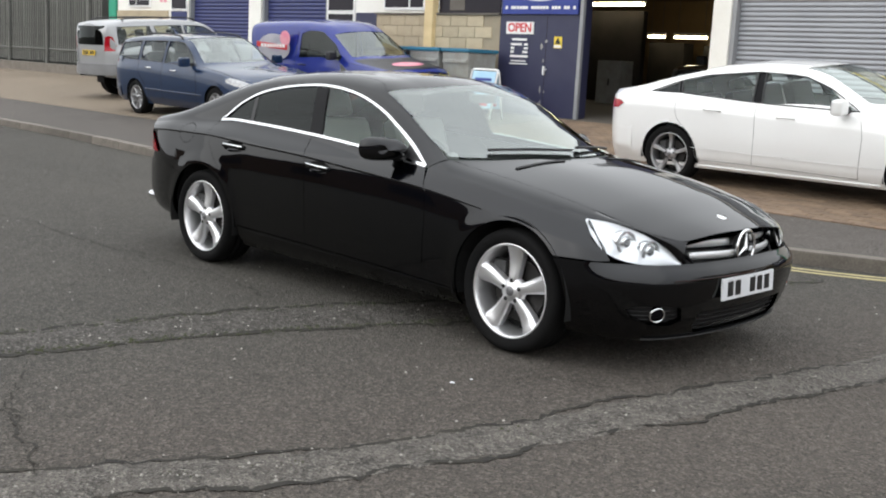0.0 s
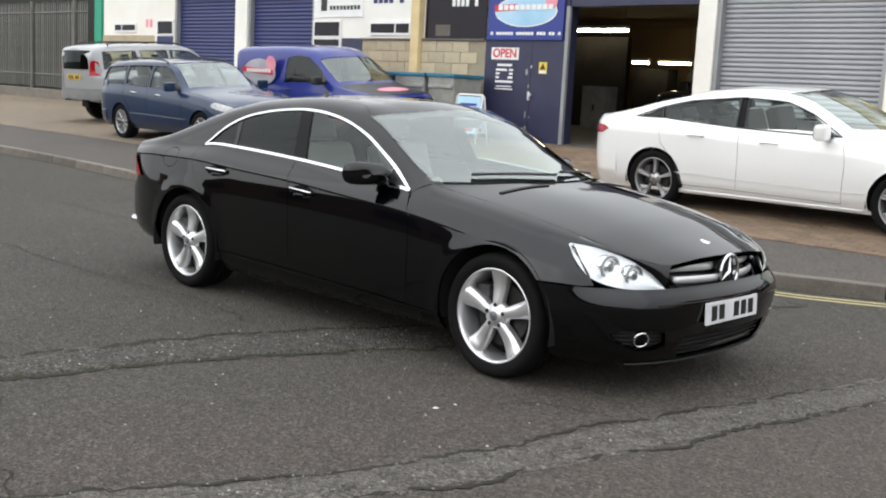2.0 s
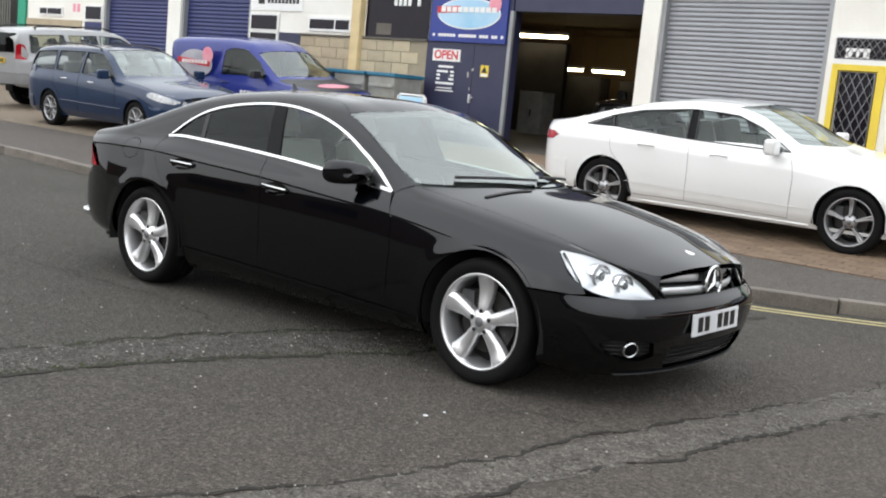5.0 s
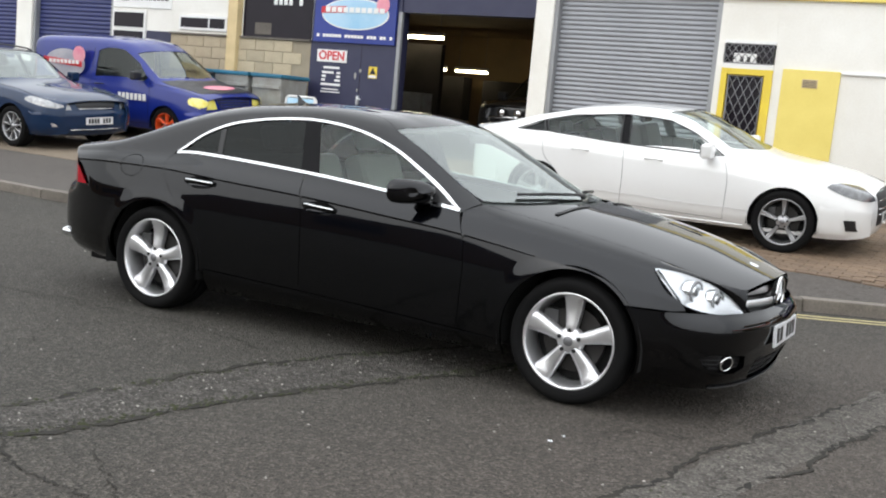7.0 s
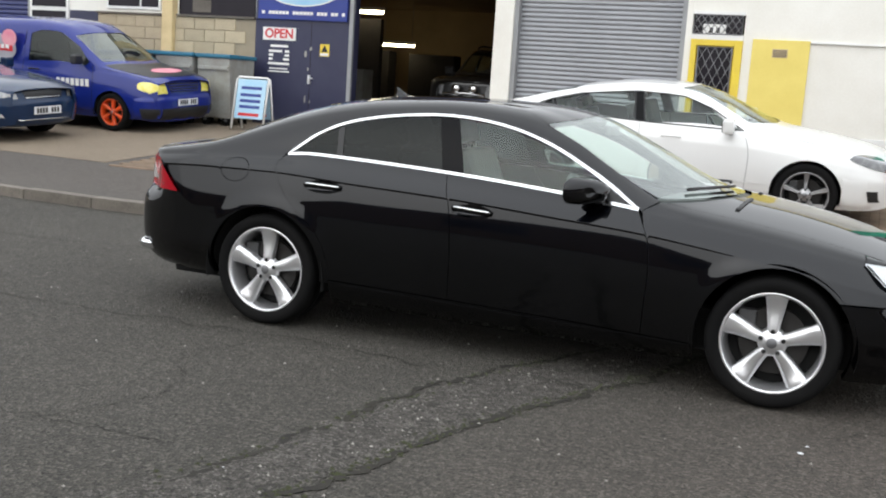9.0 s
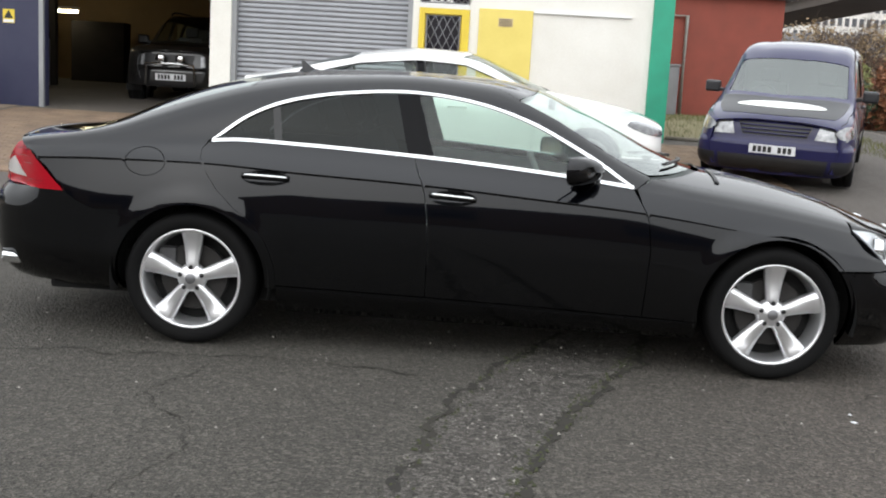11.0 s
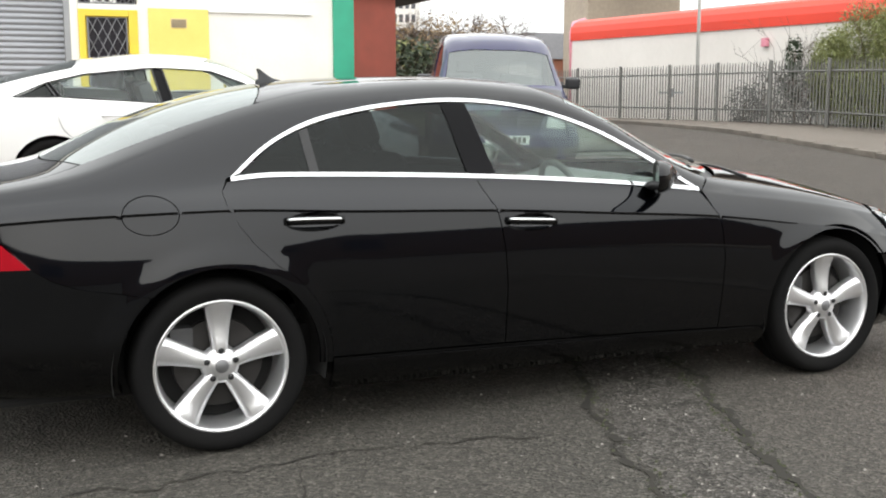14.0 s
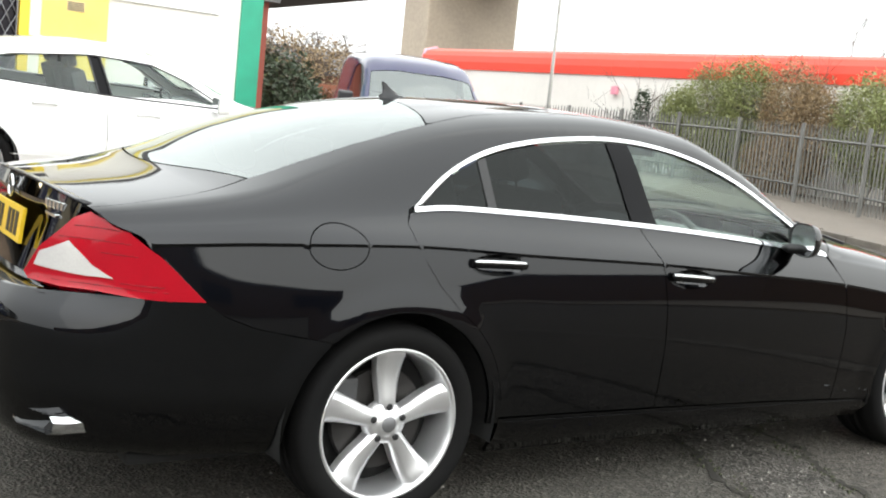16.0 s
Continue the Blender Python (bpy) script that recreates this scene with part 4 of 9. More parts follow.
# headlamps
for sg in (-1, 1):
    up = smooth_line([(1.800, 0.772, 0.752), (1.92, 0.712, 0.738), (2.04, 0.625, 0.695), (2.135, 0.55, 0.628), (2.188, 0.505, 0.563)], 0.02)
    dn = smooth_line([(1.800, 0.790, 0.746), (1.893, 0.833, 0.668), (1.978, 0.803, 0.596), (2.10, 0.718, 0.565), (2.188, 0.508, 0.556)], 0.02)
    n = 24
    rs_ = lambda L: [np.array([np.interp(t, np.linspace(0, 1, len(L)), [p[k] for p in L]) for k in range(3)]) for t in np.linspace(0, 1, n)]
    U, D = rs_(up), rs_(dn)
    vs, fs, hv = [], [], []
    for i in range(n):
        for j in range(11):
            t = j / 10
            p = U[i] * (1 - t) + D[i] * t
            bulge = 0.034 * math.sin(math.pi * i / (n - 1)) ** 0.7 * math.sin(math.pi * t)
            o = np.array([0.75, 0.55, 0.38]) * bulge
            vs.append(((p + o)[0], sg * (p + o)[1], (p + o)[2]))
            deep = 0.035 * math.sin(math.pi * i / (n - 1)) ** 0.5 * math.sin(math.pi * min(max(t, 0.02), 0.98)) ** 0.5
            h = p - np.array([0.8, 0.5, 0.15]) * deep
            hv.append((h[0], sg * h[1], h[2]))
    for i in range(n - 1):
        for j in range(10):
            o = i * 11 + j
            fs.append((o, o + 1, o + 12, o + 11))
    edge_ = smooth_line([tuple(q) for q in B.at([(1.796, -sg * 2.012), (1.95, -sg * 2.022), (2.07, -sg * 2.032), (2.15, -sg * 1.98), (2.19, -sg * 1.85)])], 0.02)
    E_ = rs_(edge_)
    sv, sf = [], []
    for i in range(n):
        lo_ = np.array([U[i][0], sg * U[i][1], U[i][2]])
        for j in range(6):
            t = j / 5
            p = E_[i] * (1 - t) + lo_ * t + np.array([0.5, sg * 0.5, 0.6]) * 0.012 * math.sin(math.pi * t) - np.array([0, 0, 0.0015 * (1 - t)])
            sv.append(tuple(p))
    for i in range(n - 1):
        for j in range(5):
            o = i * 6 + j
            sf.append((o, o + 1, o + 7, o + 6) if sg > 0 else (o, o + 6, o + 7, o + 1))
    mesh_ob("lamp_surround", sv, sf, M["black_paint"], car, smooth=True)
    hl = mesh_ob("headlamp", hv, fs, M["reflector"], car, "clear-lens headlamp with silver reflector", smooth=True)
    mesh_ob("headlamp_lens", vs, fs, M["lens"], hl, "clear lens", smooth=True)
    for x, y, z, r in ((1.985, 0.700, 0.652, 0.05), (2.075, 0.622, 0.615, 0.047)):
        m = Matrix.Translation((x, sg * y, z)) @ Matrix.Rotation(radians(sg * 14), 4, 'Z')
        pv, pf = lathe([(0.0, 0.012), (r * 0.45, 0.010), (r * 0.62, 0.002), (r * 0.66, -0.004), (r * 0.72, 0.006), (r, 0.012), (r * 1.12, 0.004), (r * 1.15, -0.04)], 28, "x")
        pr = mesh_ob("projector", [m @ Vector(v) for v in pv], pf, M["chrome"], hl, "round projector", smooth=True)
        pv, pf = lathe([(0.0, 0.016), (r * 0.3, 0.0145), (r * 0.44, 0.0115)], 24, "x")
        mesh_ob("projector_eye", [m @ Vector(v) for v in pv], pf, M["lead_glass"], pr, "dark glass eye", smooth=True)
        pv, pf = lathe([(r * 1.0, 0.0125), (r * 1.04, 0.017), (r * 1.14, 0.014), (r * 1.18, 0.004)], 28, "x")
        mesh_ob("projector_ring", [m @ Vector(v) for v in pv], pf, M["alloy_dark"], pr, "", smooth=True)

# rear bumper, boot face and lamps
R = Fascia([(-2.605, 0.0), (-2.592, 0.3), (-2.545, 0.54), (-2.455, 0.69), (-2.33, 0.78), (-2.20, 0.835), (-2.07, 0.873), (-1.88, 0.906), (-1.72, 0.9195), (-1.64, 0.924)],
           [(0.2, 0.2), (0.24, 0.12), (0.28, 0.06), (0.36, 0.018), (0.46, 0.0), (0.60, 0.0), (0.66, 0.010), (0.70, 0.035), (0.74, 0.065), (0.86, 0.072), (0.92, 0.08), (0.965, 0.1)], -1, (0.80, 1.06, 0.40), True)
smr = R.s[-1]


def s_r(x):
    ss = np.linspace(0, smr, 200)
    return float(np.interp(x, R.fx(ss), ss))


edge = [(-1.427 + ARCH * math.cos(radians(a)), 0.327 + ARCH * math.sin(radians(a))) for a in np.linspace(133, 196, 16)]
lf = [(s_r(x), z) for x, z in edge]
bot = [(s, 0.245) for s in np.linspace(lf[-1][0], -lf[-1][0], 30)]
seam = [(s_r(x), z) for x, z in ((-1.683, 0.609), (-1.8, 0.6292), (-1.92, 0.6525), (-2.0, 0.6825), (-2.071, 0.729), (-2.2, 0.728), (-2.38, 0.722), (-2.5, 0.716), (-2.56, 0.71))]
rb = panel("rear_bumper", R.at, R.normal, lf + bot + [(-s, z) for s, z in reversed(lf)] + [(-s, z) for s, z in seam] + list(reversed(seam)), [], M["black_paint"], car, step=0.035, sy=1.0, flange=0.03)
tail = lambda sg: [(sg * a, z) for a, z in ((s_r(-2.06), 0.727), (s_r(-2.18), 0.845), (s_r(-2.29), 0.922), (s_r(-2.345), 0.957), (s_r(-2.425), 0.925), (s_r(-2.503), 0.835), (s_r(-2.532), 0.757), (s_r(-2.52), 0.736), (s_r(-2.44), 0.727), (s_r(-2.25), 0.725))]
lip_w = np.linspace(0, 2.04, 30)
lip_p = B.at([(lip(w), w) for w in lip_w])
lip_y, lip_x, lip_z = np.abs(lip_p[:, 1]), lip_p[:, 0], lip_p[:, 2]


def boot_at(p):
    """The boot's rear face below its lip, hollowed round the number plate: (y, z) to a point."""
    p = np.asarray(p, float).reshape(-1, 2)
    y, z = p[:, 0], p[:, 1]
    ay = np.abs(y)
    k = np.clip((0.50 - ay) / 0.16, 0, 1) * np.clip((np.interp(ay, lip_y, lip_z) - 0.05 - z) / 0.03, 0, 1)
    x = np.interp(ay, lip_y, lip_x) - 0.28 * (np.interp(ay, lip_y, lip_z) - z) + 0.022 * k * k * (3 - 2 * k)
    return np.stack([x, y, z], -1)


def boot_normal(p):
    p = np.asarray(p, float).reshape(-1, 2)
    e = 0.004
    n_ = np.cross(boot_at(p + [0, e]) - boot_at(p - [0, e]), boot_at(p + [e, 0]) - boot_at(p - [e, 0]))
    n_ /= np.linalg.norm(n_, axis=1)[:, None]
    return n_ * np.where(n_[:, :1] > 0, -1, 1)


inner_ = [(abs(q[1]) + 0.012, q[2]) for q in R.at([(s_r(-2.345), 0.962), (s_r(-2.425), 0.925), (s_r(-2.503), 0.835), (s_r(-2.532), 0.757), (s_r(-2.535), 0.70)])]
inner_ = [(min(y, 0.64), min(z, float(np.interp(min(y, 0.64), lip_y, lip_z)) - 0.002)) for y, z in inner_]
face = inner_ + [(-y, z) for y, z in reversed(inner_)] + [(y, float(np.interp(abs(y), lip_y, lip_z)) - 0.002) for y in np.linspace(-0.6, 0.6, 25)]
panel("boot_face", boot_at, boot_normal, face, [], M["black_paint"], car, step=0.03, sy=1.0)
# shelf on top of the bumper
vs, fs = [], []
for i, y in enumerate(np.linspace(-0.66, 0.66, 33)):
    o_ = R.at([(R.s_of(y), 0.7085)])[0]
    for t in np.linspace(0, 1, 5):
        vs.append((o_[0] * (1 - t) + -2.40 * t, o_[1], o_[2] + 0.02 * t))
for i in range(32):
    for j in range(4):
        fs.append((i * 5 + j, i * 5 + j + 1, i * 5 + j + 6, i * 5 + j + 5))
mesh_ob("bumper_shelf", vs, fs, M["black_paint"], rb, smooth=True)
for sg in (1, -1):
    tl = panel("tail_lamp", R.at, R.normal, tail(sg), [], M["red_lens"], car, "red wedge-shaped tail lamp", step=0.025, sy=1.0, lift=0.012, flange=0.03)
    clr = [(sg * a, z) for a, z in ((s_r(-2.50), 0.822), (s_r(-2.43), 0.862), (s_r(-2.36), 0.80), (s_r(-2.30), 0.772), (s_r(-2.38), 0.770), (s_r(-2.51), 0.782))]
    panel("reversing_lens", R.at, R.normal, clr, [], M["clear_lens"], tl, "pale clear lens", step=0.02, sy=1.0, lift=0.016, flange=0.006)
    for zr, xa, xb in ((0.748, -2.16, -2.50), (0.762, -2.17, -2.28), (0.84, -2.24, -2.34), (0.872, -2.26, -2.46), (0.905, -2.29, -2.42)):
        q_ = [(sg * s_r(x), zr) for x in np.linspace(xa, xb, 9)]
        tube("lens_rib", R.at(q_) + R.normal(q_) * 0.0118, 0.0014, M["red_dark"], tl, sides=5)
    vs, fs = [], []
    for x, gcut in ((-2.33, 0.0), (-2.39, 0.0), (-2.42, 1.0)):
        for y, z in ((0.745, 0.33), (0.75, 0.36), (0.735, 0.375), (0.60, 0.381), (0.59, 0.37), (0.595, 0.336), (0.61, 0.326), (0.73, 0.322)):
            yy = y
            xx = x - (0.08 * (0.76 - y) / 0.17 if gcut else 0)
            vs.append((xx, sg * yy, z + (0.0 if not gcut else 0.004)))
    for i in range(2):
        for j in range(8):
            a, b = i * 8 + j, i * 8 + (j + 1) % 8
            fs.append((a, b, b + 8, a + 8))
    bore = [(v[0] + 0.03, v[1] * 0.985 + sg * 0.01, v[2]) for v in vs[16:]]
    mesh_ob("exhaust_tip", vs, fs, M["chrome"], car, "polished exhaust tip", smooth=False)
    mesh_ob("exhaust_bore", bore, [tuple(range(8))], M["gap"], car, "flat black face closing the bore")
number_plate(car, (boot_at([(0.0, 0.845)])[0][0] - 0.012, 0.0, 0.845), 180, M["plate_yellow"], "1111 111", pitch=-6)
for sg, w in ((-1, 0.15), (1, 0.13)):
    for k in range(5):
        y = sg * 0.47 + (k - 2) * w / 5
        q = boot_at([(y, 0.94)])[0]
        add = add_box(bmesh.new(), (q[0] - 0.004, y - w / 13, 0.928), (q[0] + 0.012, y + w / 13, 0.952), 0.002)
        part("badge_bar", add, M["chrome"], car, "small chrome badge bar")
    if sg < 0:
        q = boot_at([(-0.46, 0.912)])[0]
        part("badge_bar", add_box(bmesh.new(), (q[0] - 0.004, -0.53, 0.907), (q[0] + 0.012, -0.41, 0.917), 0.002), M["chrome"], car)
pts = [(boot_at([(0.0, 0.94)])[0][0] - 0.004, 0.033 * math.cos(a), 0.946 + 0.033 * math.sin(a)) for a in np.linspace(0, 2 * math.pi, 30)[:-1]]
tube("boot_emblem", pts, 0.005, M["chrome"], car, "round chrome emblem", closed=True, up=(1, 0, 0))

# aerial fin
vs, fs = [], []
for z, xa, xb, wd in ((0.0, -0.905, -1.075, 0.028), (0.012, -0.935, -1.07, 0.022), (0.022, -0.985, -1.058, 0.012), (0.045, -1.018, -1.058, 0.007), (0.068, -1.042, -1.064, 0.004), (0.074, -1.052, -1.064, 0.001)):
    for k in range(12):
        a = 2 * math.pi * k / 12
        vs.append(((xa + xb) / 2 + (xa - xb) / 2 * math.cos(a), wd * math.sin(a), 1.366 + z * 0.85 - (0.012 if z == 0 else 0)))
for i in range(5):
    for k in range(12):
        fs.append((i * 12 + k, i * 12 + (k + 1) % 12, (i + 1) * 12 + (k + 1) % 12, (i + 1) * 12 + k))
mesh_ob("aerial_fin", vs, fs, M["black_paint"], car, "black shark-fin aerial", smooth=True)

# door mirrors
for sg in (-1, 1):
    vs, fs = [], []
    nu, nv = 20, 14
    cx, cy, cz = 0.455, 0.922, 0.972
    for i in range(nu + 1):
        t = i / nu
        x = -0.045 + 0.122 * t
        sc = max(1 - t ** 2.6, 0.0) ** 0.5
        for j in range(nv * 2):
            a = math.pi * j / nv
            ca, sa = math.cos(a), math.sin(a)
            y = 0.112 * sc * math.copysign(abs(ca) ** 0.7, ca) + 0.02 * (1 - sc)
            z = (0.067 + 0.008 * ca) * sc * math.copysign(abs(sa) ** 0.75, sa)
            sweep = 0.05 * (ca * 0.5 + 0.5)
            vs.append((cx + x - sweep * t * 0.8 + 0.015 - 0.55 * y, sg * (cy + y), cz + z))
    m2 = nv * 2
    for i in range(nu):
        for j in range(m2):
            a, b = i * m2 + j, i * m2 + (j + 1) % m2
            fs.append((a, b, b + m2, a + m2))
    mr = mesh_ob("door_mirror", vs, fs, M["black_paint"], car, "black door mirror", smooth=True)
    ring = vs[:m2]
    cen = Vector((sum(v[0] for v in ring) / m2 + 0.012, sum(v[1] for v in ring) / m2, sum(v[2] for v in ring) / m2))
    inner = [cen + (Vector(v) - cen) * 0.9 + Vector((0.006, 0, 0)) for v in ring]
    mesh_ob("mirror_glass", [*inner], [tuple(range(m2))], M["chrome"], mr, "mirror glass")
    mesh_ob("mirror_rim", [*[Vector(v) for v in ring], *inner], [(j, (j + 1) % m2, m2 + (j + 1) % m2, m2 + j) for j in range(m2)], M["black_trim"], mr)
    tube("mirror_arm", [(0.50, sg * 0.80, 0.925), (0.475, sg * 0.84, 0.925), (0.45, sg * 0.89, 0.93)], 0.03, M["black_trim"], mr, flat=(0.045, 0.02), sides=10)

# cabin
cabin = box_part("cabin_floor", (-2.2, -0.70, 0.20), (1.9, 0.70, 0.42), M["gap"], car, "dark floor pan", 0.02)
box_part("front_bulkhead", (0.82, -0.70, 0.40), (0.95, 0.70, 0.88), M["gap"], car, "", 0.02)
box_part("rear_bulkhead", (-1.62, -0.66, 0.40), (-1.5, 0.66, 0.98), M["gap"], car, "", 0.02)
box_part("parcel_shelf", (-1.95, -0.62, 0.93), (-1.45, 0.62, 0.985), M["cabin"], car, "", 0.015)
box_part("engine_block", (0.95, -0.60, 0.40), (2.0, 0.60, 0.62), M["gap"], car, "", 0.02)
box_part("boot_core", (-2.4, -0.62, 0.40), (-1.62, 0.62, 0.86), M["gap"], car, "", 0.02)
box_part("crash_beam", (2.0, -0.5, 0.30), (2.18, 0.5, 0.53), M["gap"], car, "", 0.02)
vs, fs = [], []
for i, x in enumerate((0.42, 0.50, 0.60, 0.78, 0.90)):
    for y in np.linspace(-0.70, 0.70, 15):
        hump = 0.035 * math.exp(-((y + 0.37) / 0.16) ** 2) if i in (1, 2) else 0
        vs.append((x, y, (0.62, 0.80, 0.865, 0.905, 0.90)[i] + hump))
for i in range(4):
    for j in range(14):
        o = i * 15 + j
        fs.append((o, o + 1, o + 16, o + 15))
mesh_ob("dashboard", vs, fs, M["cabin"], car, "dark grey dashboard", smooth=True)
c = Vector((0.30, -0.37, 0.835))
m = Matrix.Translation(c) @ Matrix.Rotation(radians(-24), 4, 'Y')
sw = tube("steering_wheel", [m @ Vector((0, 0.185 * math.cos(a), 0.185 * math.sin(a))) for a in np.linspace(0, 2 * math.pi, 37)[:-1]], 0.015, M["cabin"], car, "dark steering wheel", closed=True, up=(1, 0, 0))
part("wheel_boss", add_box(bmesh.new(), (-0.02, -0.07, -0.06), (0.02, 0.07, 0.06), 0.018, m), M["cabin"], sw)
for a in (0, 180, 270):
    d = Vector((0, math.cos(radians(a)), math.sin(radians(a))))
    tube("wheel_spoke", [m @ (d * 0.05), m @ (d * 0.18)], 0.012, M["satin"], sw, sides=8, flat=(0.016, 0.008))
tube("steering_column", [m @ Vector((0.0, 0, 0)), m @ Vector((0.2, 0, -0.01))], 0.04, M["cabin"], sw)


def seat(x, y, wide, back_h, head=True):
    s = part("seat", add_box(bmesh.new(), (x - 0.02, y - wide / 2, 0.42), (x + 0.50, y + wide / 2, 0.60), 0.06, seg=3), M["leather"], car, "pale leather seat")
    tilt = Matrix.Translation((x + 0.02, y, 0.52)) @ Matrix.Rotation(radians(-22), 4, 'Y')
    part("backrest", add_box(bmesh.new(), (-0.13, -wide / 2, 0), (0.03, wide / 2, back_h), 0.06, tilt, 3), M["leather"], s)
    if head:
        for dy in ((0,) if wide < 0.7 else (-0.36, 0.36)):
            part("headrest", add_box(bmesh.new(), (-0.09, dy - 0.125, back_h + 0.05), (0.0, dy + 0.125, back_h + 0.22), 0.05, tilt, 3), M["leather"], s)
            for d2 in (-0.06, 0.06):
                tube("headrest_post", [tilt @ Vector((-0.04, dy + d2, back_h - 0.05)), tilt @ Vector((-0.04, dy + d2, back_h + 0.08))], 0.007, M["chrome"], s, sides=6)


seat(-0.42, -0.37, 0.50, 0.60)
seat(-0.42, 0.37, 0.50, 0.60)
seat(-1.25, 0.0, 1.20, 0.52)
box_part("centre_console", (-0.5, -0.10, 0.42), (0.5, 0.10, 0.62), M["cabin"], car, "", 0.03)
part("interior_mirror", add_box(bmesh.new(), (0.335, -0.11, 1.235), (0.36, 0.11, 1.29), 0.01), M["cabin"], car)
panel("headlining", B.at, B.normal, roof, [], M["leather"], car, "pale headlining", lift=-0.035, flange=0, step=0.1)

wheel = make_wheel(car, 0.327, 0.252, 5, 1.0, M["alloy"], None)
four_wheels(car, wheel, (1.427, -1.427), 0.888, 0.327)

# ---- ground materials ----
def asphalt(name, dark, light, speck, bump, patch=0.35, two_tone=False):
    m, n, l, b = nodes_of(name)
    tc = n.new("ShaderNodeTexCoord")
    vo = n.new("ShaderNodeTexVoronoi")
    vo.inputs["Scale"].default_value = 78
    no = n.new("ShaderNodeTexNoise")
    no.inputs["Scale"].default_value = 0.45
    no.inputs["Detail"].default_value = 8
    no.inputs["Roughness"].default_value = 0.65
    mid = n.new("ShaderNodeTexNoise")
    mid.inputs["Scale"].default_value = 9
    mid.inputs["Detail"].default_value = 6
    fine = n.new("ShaderNodeTexNoise")
    fine.inputs["Scale"].default_value = 160
    for x in (vo, no, mid, fine):
        l.new(tc.outputs["Object"], x.inputs["Vector"])
    mr = n.new("ShaderNodeMapRange")
    mr.inputs["From Min"].default_value, mr.inputs["From Max"].default_value = 0.3, 0.7
    mx = n.new("ShaderNodeMix")
    mx.inputs["Factor"].default_value = patch
    l.new(no.outputs["Fac"], mx.inputs["A"])
    l.new(mid.outputs["Fac"], mx.inputs["B"])
    l.new(mx.outputs["Result"], mr.inputs["Value"])
    c = n.new("ShaderNodeMix")
    c.data_type = 'RGBA'
    c.inputs["A"].default_value, c.inputs["B"].default_value = (*dark, 1), (*light, 1)
    l.new(mr.outputs["Result"], c.inputs["Factor"])
    # pale stones among dark binder
    sp = n.new("ShaderNodeSeparateColor")
    l.new(vo.outputs["Color"], sp.inputs["Color"])
    st = n.new("ShaderNodeMapRange")
    st.inputs["From Min"].default_value, st.inputs["From Max"].default_value = 0.55, 1.0
    st.inputs["To Min"].default_value, st.inputs["To Max"].default_value = 0.0, 1.0
    l.new(sp.outputs["Red"], st.inputs["Value"])
    c2 = n.new("ShaderNodeMix")
    c2.data_type = 'RGBA'
    c2.inputs["B"].default_value = (*speck, 1)
    l.new(c.outputs["Result"], c2.inputs["A"])
    fm = n.new("ShaderNodeMath")
    fm.operation = 'MULTIPLY'
    fm.inputs[1].default_value = 0.55
    l.new(st.outputs["Result"], fm.inputs[0])
    l.new(fm.outputs["Value"], c2.inputs["Factor"])
    h = n.new("ShaderNodeHueSaturation")
    fr = n.new("ShaderNodeMapRange")
    fr.inputs["From Min"].default_value, fr.inputs["From Max"].default_value = 0.3, 0.7
    fr.inputs["To Min"].default_value, fr.inputs["To Max"].default_value = 0.45, 1.5
    l.new(fine.outputs["Fac"], fr.inputs["Value"])
    l.new(fr.outputs["Result"], h.inputs["Value"])
    l.new(c2.outputs["Result"], h.inputs["Color"])
    col = h.outputs["Color"]
    pit = n.new("ShaderNodeTexNoise")
    pit.inputs["Scale"].default_value = 48
    pit.inputs["Detail"].default_value = 2
    l.new(tc.outputs["Object"], pit.inputs["Vector"])
    pr = n.new("ShaderNodeMapRange")
    pr.inputs["From Min"].default_value, pr.inputs["From Max"].default_value = 0.57, 0.66
    pr.inputs["To Min"].default_value, pr.inputs["To Max"].default_value = 1.06, 0.5
    l.new(pit.outputs["Fac"], pr.inputs["Value"])
    hp = n.new("ShaderNodeHueSaturation")
    l.new(pr.outputs["Result"], hp.inputs["Value"])
    l.new(col, hp.inputs["Color"])
    col = hp.outputs["Color"]
    if two_tone:
        ax = n.new("ShaderNodeSeparateXYZ")
        l.new(tc.outputs["Object"], ax.inputs["Vector"])
        ya = n.new("ShaderNodeMath")
        ya.operation = 'MULTIPLY_ADD'
        ya.inputs[1].default_value = -0.3
        l.new(ax.outputs["Y"], ya.inputs[0])
        l.new(ax.outputs["X"], ya.inputs[2])
        wob = n.new("ShaderNodeMath")
        wob.operation = 'MULTIPLY_ADD'
        wob.inputs[1].default_value = 1.2
        l.new(no.outputs["Fac"], wob.inputs[0])
        l.new(ya.outputs["Value"], wob.inputs[2])
        sd = n.new("ShaderNodeMapRange")
        sd.inputs["From Min"].default_value, sd.inputs["From Max"].default_value = 1.3, 3.0
        l.new(wob.outputs["Value"], sd.inputs["Value"])
        tn = n.new("ShaderNodeMix")
        tn.data_type = 'RGBA'
        tn.inputs["A"].default_value, tn.inputs["B"].default_value = (0.91, 0.91, 0.85, 1), (1.04, 0.975, 0.905, 1)
        l.new(sd.outputs["Result"], tn.inputs["Factor"])
        mu = n.new("ShaderNodeMix")
        mu.data_type, mu.blend_type = 'RGBA', 'MULTIPLY'
        mu.inputs["Factor"].default_value = 1.0
        l.new(col, mu.inputs["A"])
        l.new(tn.outputs["Result"], mu.inputs["B"])
        col = mu.outputs["Result"]
    l.new(col, b.inputs["Base Color"])
    b.inputs["Roughness"].default_value = 0.85
    b.inputs["Specular IOR Level"].default_value = 0.3
    bp = n.new("ShaderNodeBump")
    bp.inputs["Strength"].default_value = 1.0
    bp.inputs["Distance"].default_value = bump
